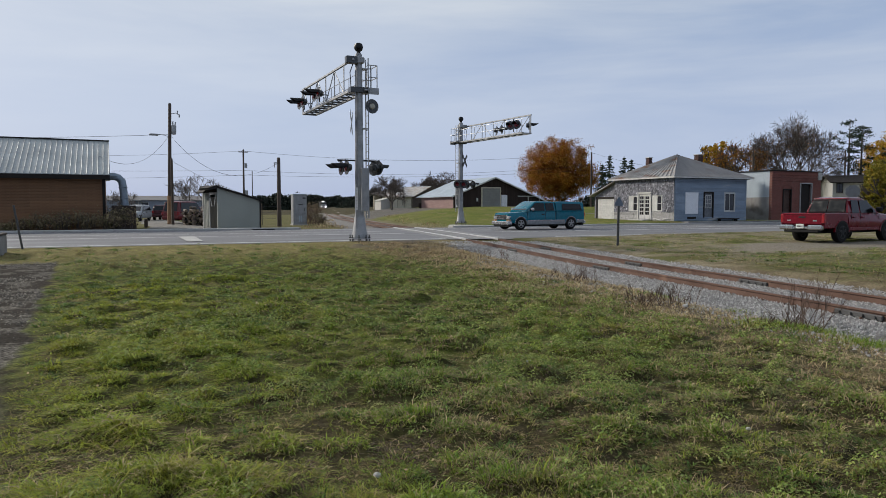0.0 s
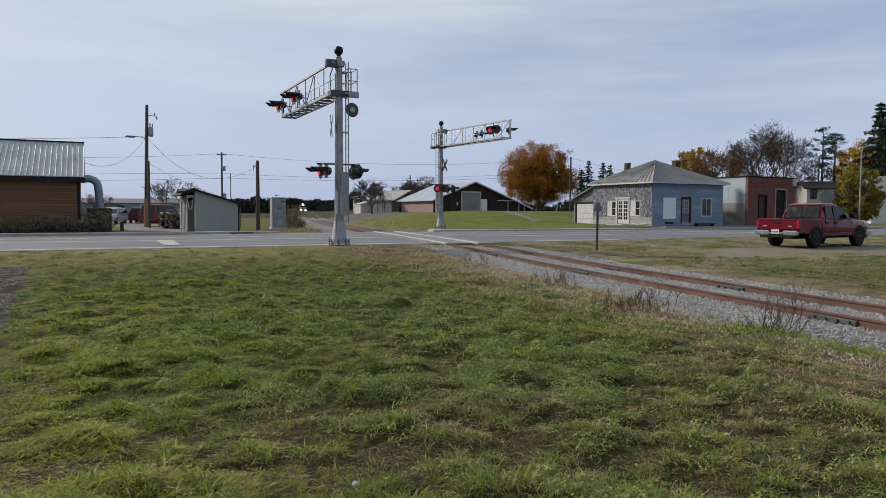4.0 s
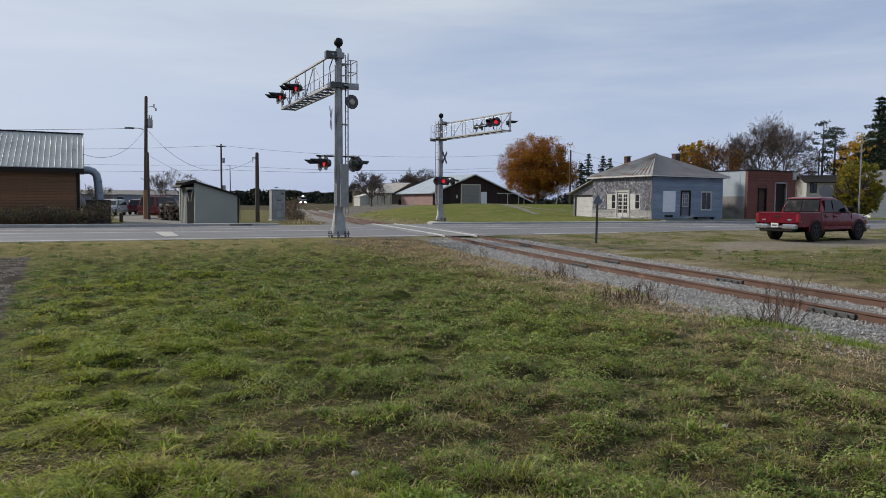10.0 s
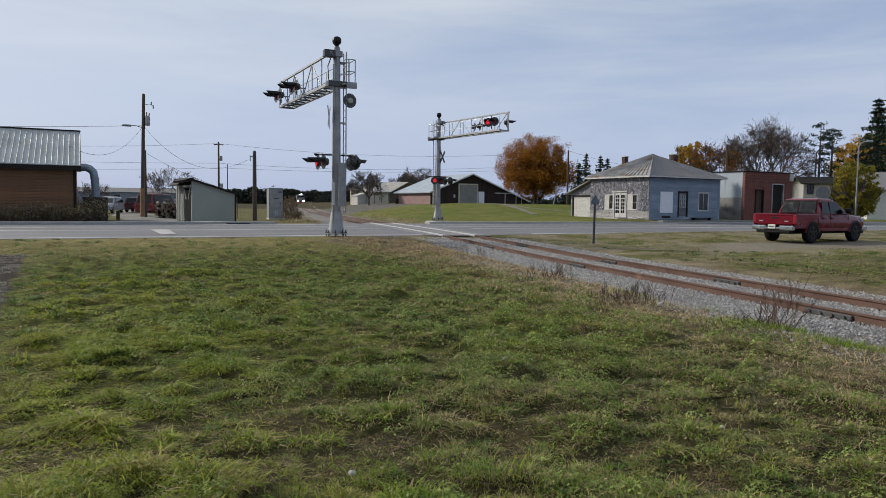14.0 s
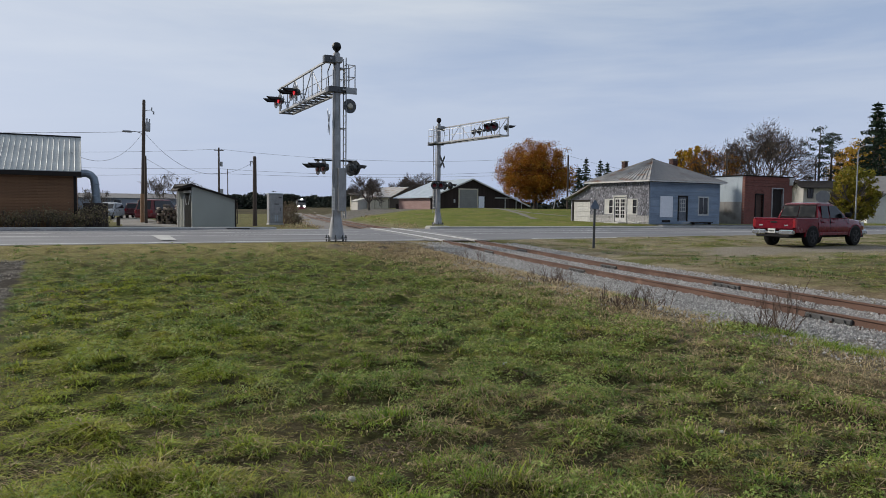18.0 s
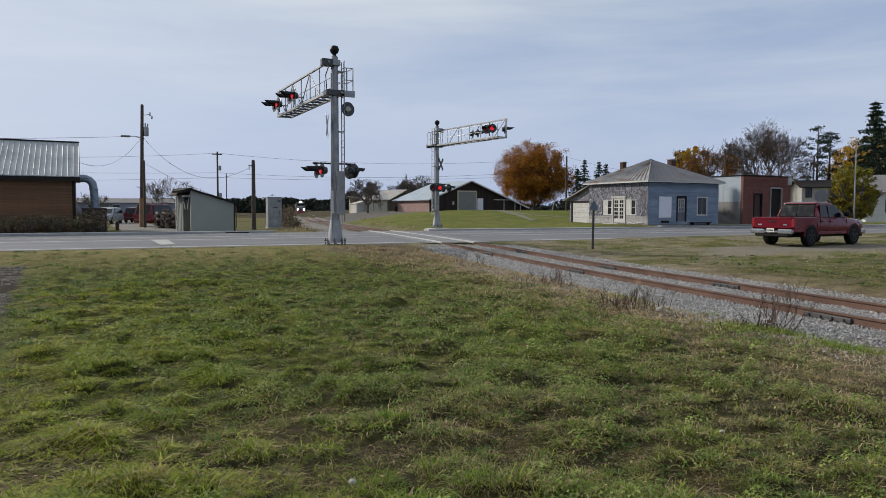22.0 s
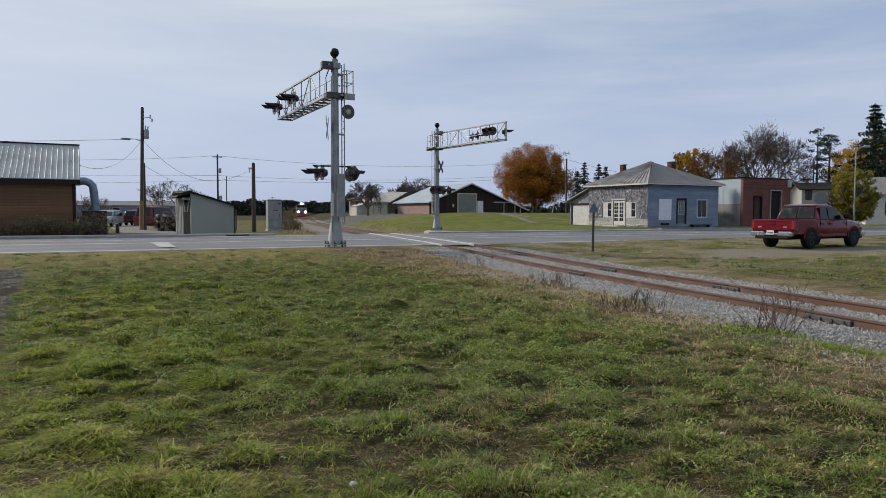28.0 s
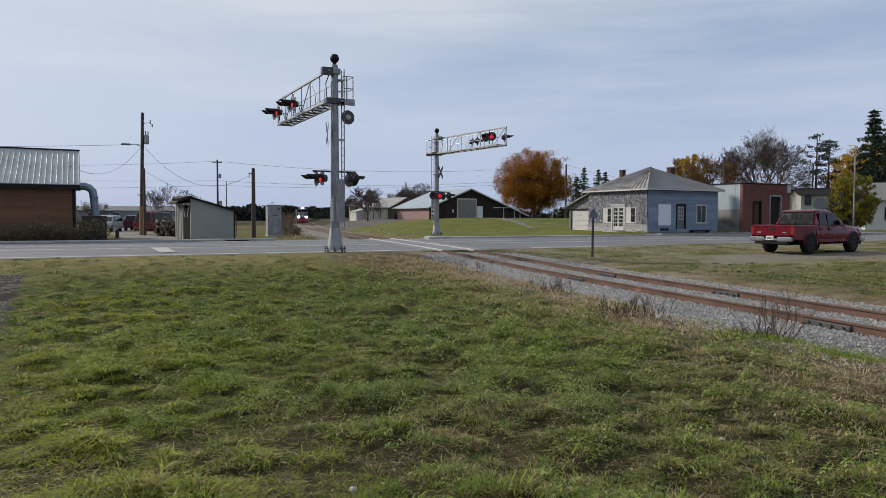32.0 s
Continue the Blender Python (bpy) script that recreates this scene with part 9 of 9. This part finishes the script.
def brush(x, y, w, d, h, n, label, seed, z=None, mt=None, leaf=None):
    """Tangle of thin upright stems."""
    rng = random.Random(seed)
    ob = root("dead_brush", pose(x, y, ground_z(x, y) if z is None else z), label, "brush", "dead brush")
    st, tips = Mesh(), []
    for _ in range(n):
        p = Vector((rng.uniform(-w, w), rng.uniform(-d, d), -0.05))
        grow(st, p, Vector((rng.gauss(0, 0.6 if y < 30 else 0.35), rng.gauss(0, 0.6 if y < 30 else 0.35), 1)).normalized(), h * rng.uniform(0.35, 0.7), 0.0055 if y < 30 else 0.02, 2, rng, 0.55, tips, (1, 3), 0.2, 0.0028 * (1 + max(0, y - 20) / 12))
    tagged(part("stem_tangle", st, mt or TWIG, ob), kind="stuff")
    if leaf:
        c = np.array([tuple(t) for t in tips for _ in range(leaf[1])]) + RNG.normal(0, 0.10, (len(tips) * leaf[1], 3))
        tagged(part("leaf_tangle", leafy("leaf_tangle", c, RNG.normal(size=c.shape), RNG.uniform(0.6, 1.4, len(c)) * leaf[2], leaf[0], 0.6), None, ob), kind="stuff")
    return ob


WEEDMAT = mat("dead_weed_stem", (0.10, 0.062, 0.045), (0.15, 0.10, 0.07), rough=0.95)
BROWNLEAF = plant_mat("brown_brush_leaf", (0.24, 0.185, 0.11), (0.17, 0.14, 0.085), (0.12, 0.12, 0.05), 0.9, 0.4, 0.15, 0.8)
brush(7.15, 8.1, 0.35, 0.25, 0.75, 16, "leafless dead weed growing in the ballast", 41, mt=WEEDMAT)
brush(6.0, 10.0, 0.6, 0.3, 0.34, 46, "low dead weed tangle beside the ballast", 42, mt=WEEDMAT)
brush(6.2, 13.6, 0.5, 0.3, 0.34, 34, "low dead weed tangle beside the ballast", 43, mt=WEEDMAT)
brush(6.55, 7.7, 0.5, 0.25, 0.22, 30, "low dead weed clump at the ballast edge", 44, mt=WEEDMAT)
brush(6.3, 19.5, 0.8, 0.6, 0.35, 20, "low dead weed tangle beside the ballast", 45, mt=WEEDMAT)
brush(3.6, 61.5, 0.45, 1.6, 1.5, 44, "dead brown weeds beside the signal cabinet", 46, mt=WEEDMAT, leaf=(BROWNLEAF, 3, 0.05))
brush(4.1, 57.0, 0.4, 1.0, 0.7, 24, "dead brown weeds beside the signal cabinet", 47, mt=WEEDMAT, leaf=(BROWNLEAF, 3, 0.05))
for k, (bx, bh) in enumerate(((-16.5, 0.5), (-15.0, 0.45), (-13.6, 0.7), (-12.3, 0.9), (-11.0, 1.0), (-9.9, 1.0), (-8.8, 1.2))):
    brush(bx, 46.1 + TS * (bx + 9.72), 0.85, 0.4, bh * 0.9, 32, "tangled brown shrubs along the brown hall wall", 50 + k, 0.13, leaf=(BROWNLEAF, 5, 0.05))

# ---- loose litter and stones ----
for x, y, s in ((3.10, 3.95, 0.02), (0.58, 3.85, 0.026), (2.4, 6.2, 0.03), (4.4, 5.1, 0.025), (6.3, 9.6, 0.05)):
    whole("pale_stone", Mesh().lathe([(s * 0.3, 0), (s, s * 0.25), (s * 0.85, s * 0.7), (s * 0.3, s)], 7), CONCRETE, "small pale stone lying in the grass", "stone", "loose stones", smooth=True, m=pose(x, y, float(FIELD.at("z", np.array([x]), np.array([y]))[0]) + 0.012, 10, 8, 40 * x))


def drive():
    """Pale gravel drive between the hall and the shed, and the yard track by the barns."""
    gm = mat("pale_gravel_drive", (0.19, 0.175, 0.15), (0.14, 0.13, 0.11), rough=0.95, scale=0.7, fine=14, bump=0.6, dist=0.03, c3=(0.13, 0.12, 0.08), stain=0.62, pos=True)
    for nm, line, half, lab in (("gravel_drive", ((-5.9, 46.2), (-6.4, 55), (-8.8, 66), (-11.5, 80), (-13.5, 100), (-14, 130)), 2.3, "pale gravel drive beside the brown hall"), ("gravel_drive", ((28.5, 66), (32.0, 78), (32.8, 90), (32.0, 98.5)), 0.55, "worn gravel track up to the barn door"), ("gravel_drive", ((41.0, 72), (34.0, 80), (32.5, 88)), 0.45, "worn gravel track up to the barn door")):
        pts = [Vector((x, y, 0)) for x, y in line]
        fine = [pts[i].lerp(pts[i + 1], k / 6) for i in range(len(pts) - 1) for k in range(6)] + [pts[-1]]
        m = Mesh()
        vs = []
        for i, p in enumerate(fine):
            d = (fine[min(i + 1, len(fine) - 1)] - fine[max(i - 1, 0)]).normalized()
            s = Vector((d.y, -d.x, 0))
            for k in (-1, -0.5, 0, 0.5, 1):
                w = half * (1 + 0.25 * noise.noise((p.x * 0.3, p.y * 0.3, k * 3))) if abs(k) == 1 else half
                q = p + s * w * k
                vs.append((q.x, q.y, ground_z(q.x, q.y) + (0.03 if abs(k) < 1 else -0.02)))
        m.add(vs, [(i * 5 + k, i * 5 + k + 1, i * 5 + k + 6, i * 5 + k + 5) for i in range(len(fine) - 1) for k in range(4)])
        whole(nm, m, gm, lab, "drive", kind="structure", smooth=True)


drive()

# ---- what moves ----


def along_track(y):
    """Pose on the rails at y, heading to the crossing."""
    d = 2.0
    a = math.atan2(-2 * d, track_x(y - d) - track_x(y + d))
    return Matrix.Translation((track_x(y), y, rail_top(y) + 0.0)) @ pose(0, 0, 0, 0, 0, math.degrees(a))


def motions():
    # teal pickup crosses from the far right and leaves along the highway
    v = 12.95
    rows = [(0.0, pose(18.9, 43.2, 0.165, 0, 0, 194.5)), (1.0, pose(6.1, 39.85, 0.165, 0, 0, 194.5)), (2.0, pose(-6.5, 36.55, 0.165, 0, 0, 193.5)), (3.0, pose(-19.2, 33.75, 0.16, 0, 0, 191.5))]
    for k in range(1, 30):
        t = 3.0 + k
        if t <= 32:
            rows.append((t, pose(-19.2 - v * k * CS, 33.75 - v * k * CS * TS, 0.16, 0, 0, 191.15)))
    walk(blue_truck, rows)
    # its wheels roll while it is near
    for hub in blue_wheels:
        x, y, z = hub.matrix_basis.translation
        turn = [(k / FPS, pose(x, y, z, 0, min(k, 120) * math.degrees(v / FPS / 0.37), 0)) for k in range(0, 121)]
        turn.append((32.0, turn[-1][1]))
        walk(hub, turn)
    # train comes slowly towards the crossing
    lead = [(0, 324), (4, 305.5), (9, 284), (14, 264.5), (19, 246), (23, 230), (28, 208), (32, 189)]
    for car, back in ((loco, 0.0), (hopper, 19.6), (hopper2, 35.4)):
        walk(car, [(t, along_track(y + back)) for t, y in lead])
    # wig-wag: each lamp stands forward in its hood for half a beat
    beat = 0.5415
    dark = ((0.0, 2.6), (14.2, 18.3), (26.0, 28.3))
    dim = ((0.0, 2.6), (11.4, 16.4), (26.0, 28.3))       # the near arm's lamps
    for phase, over in ((p, o) for p in BULBS for o in (False, True)):
        lamps = [b for b in BULBS[phase] if over == (b.parent.parent == mast1 and b.parent.location.z > 6)]
        rows, t, k = [(0.0, pose(0, -0.02, 0))], 0.166, 0
        while t < 32.0:
            lit = (k % 2 == phase) and not any(a <= t < b for a, b in (dim if over else dark))
            m = pose(0, 0.068 if lit else -0.02, 0)
            rows += [(t, m), (min(32.0, t + beat - 0.034), m)]
            t += beat
            k += 1
        for lamp in lamps:
            walk(lamp, rows)


motions()
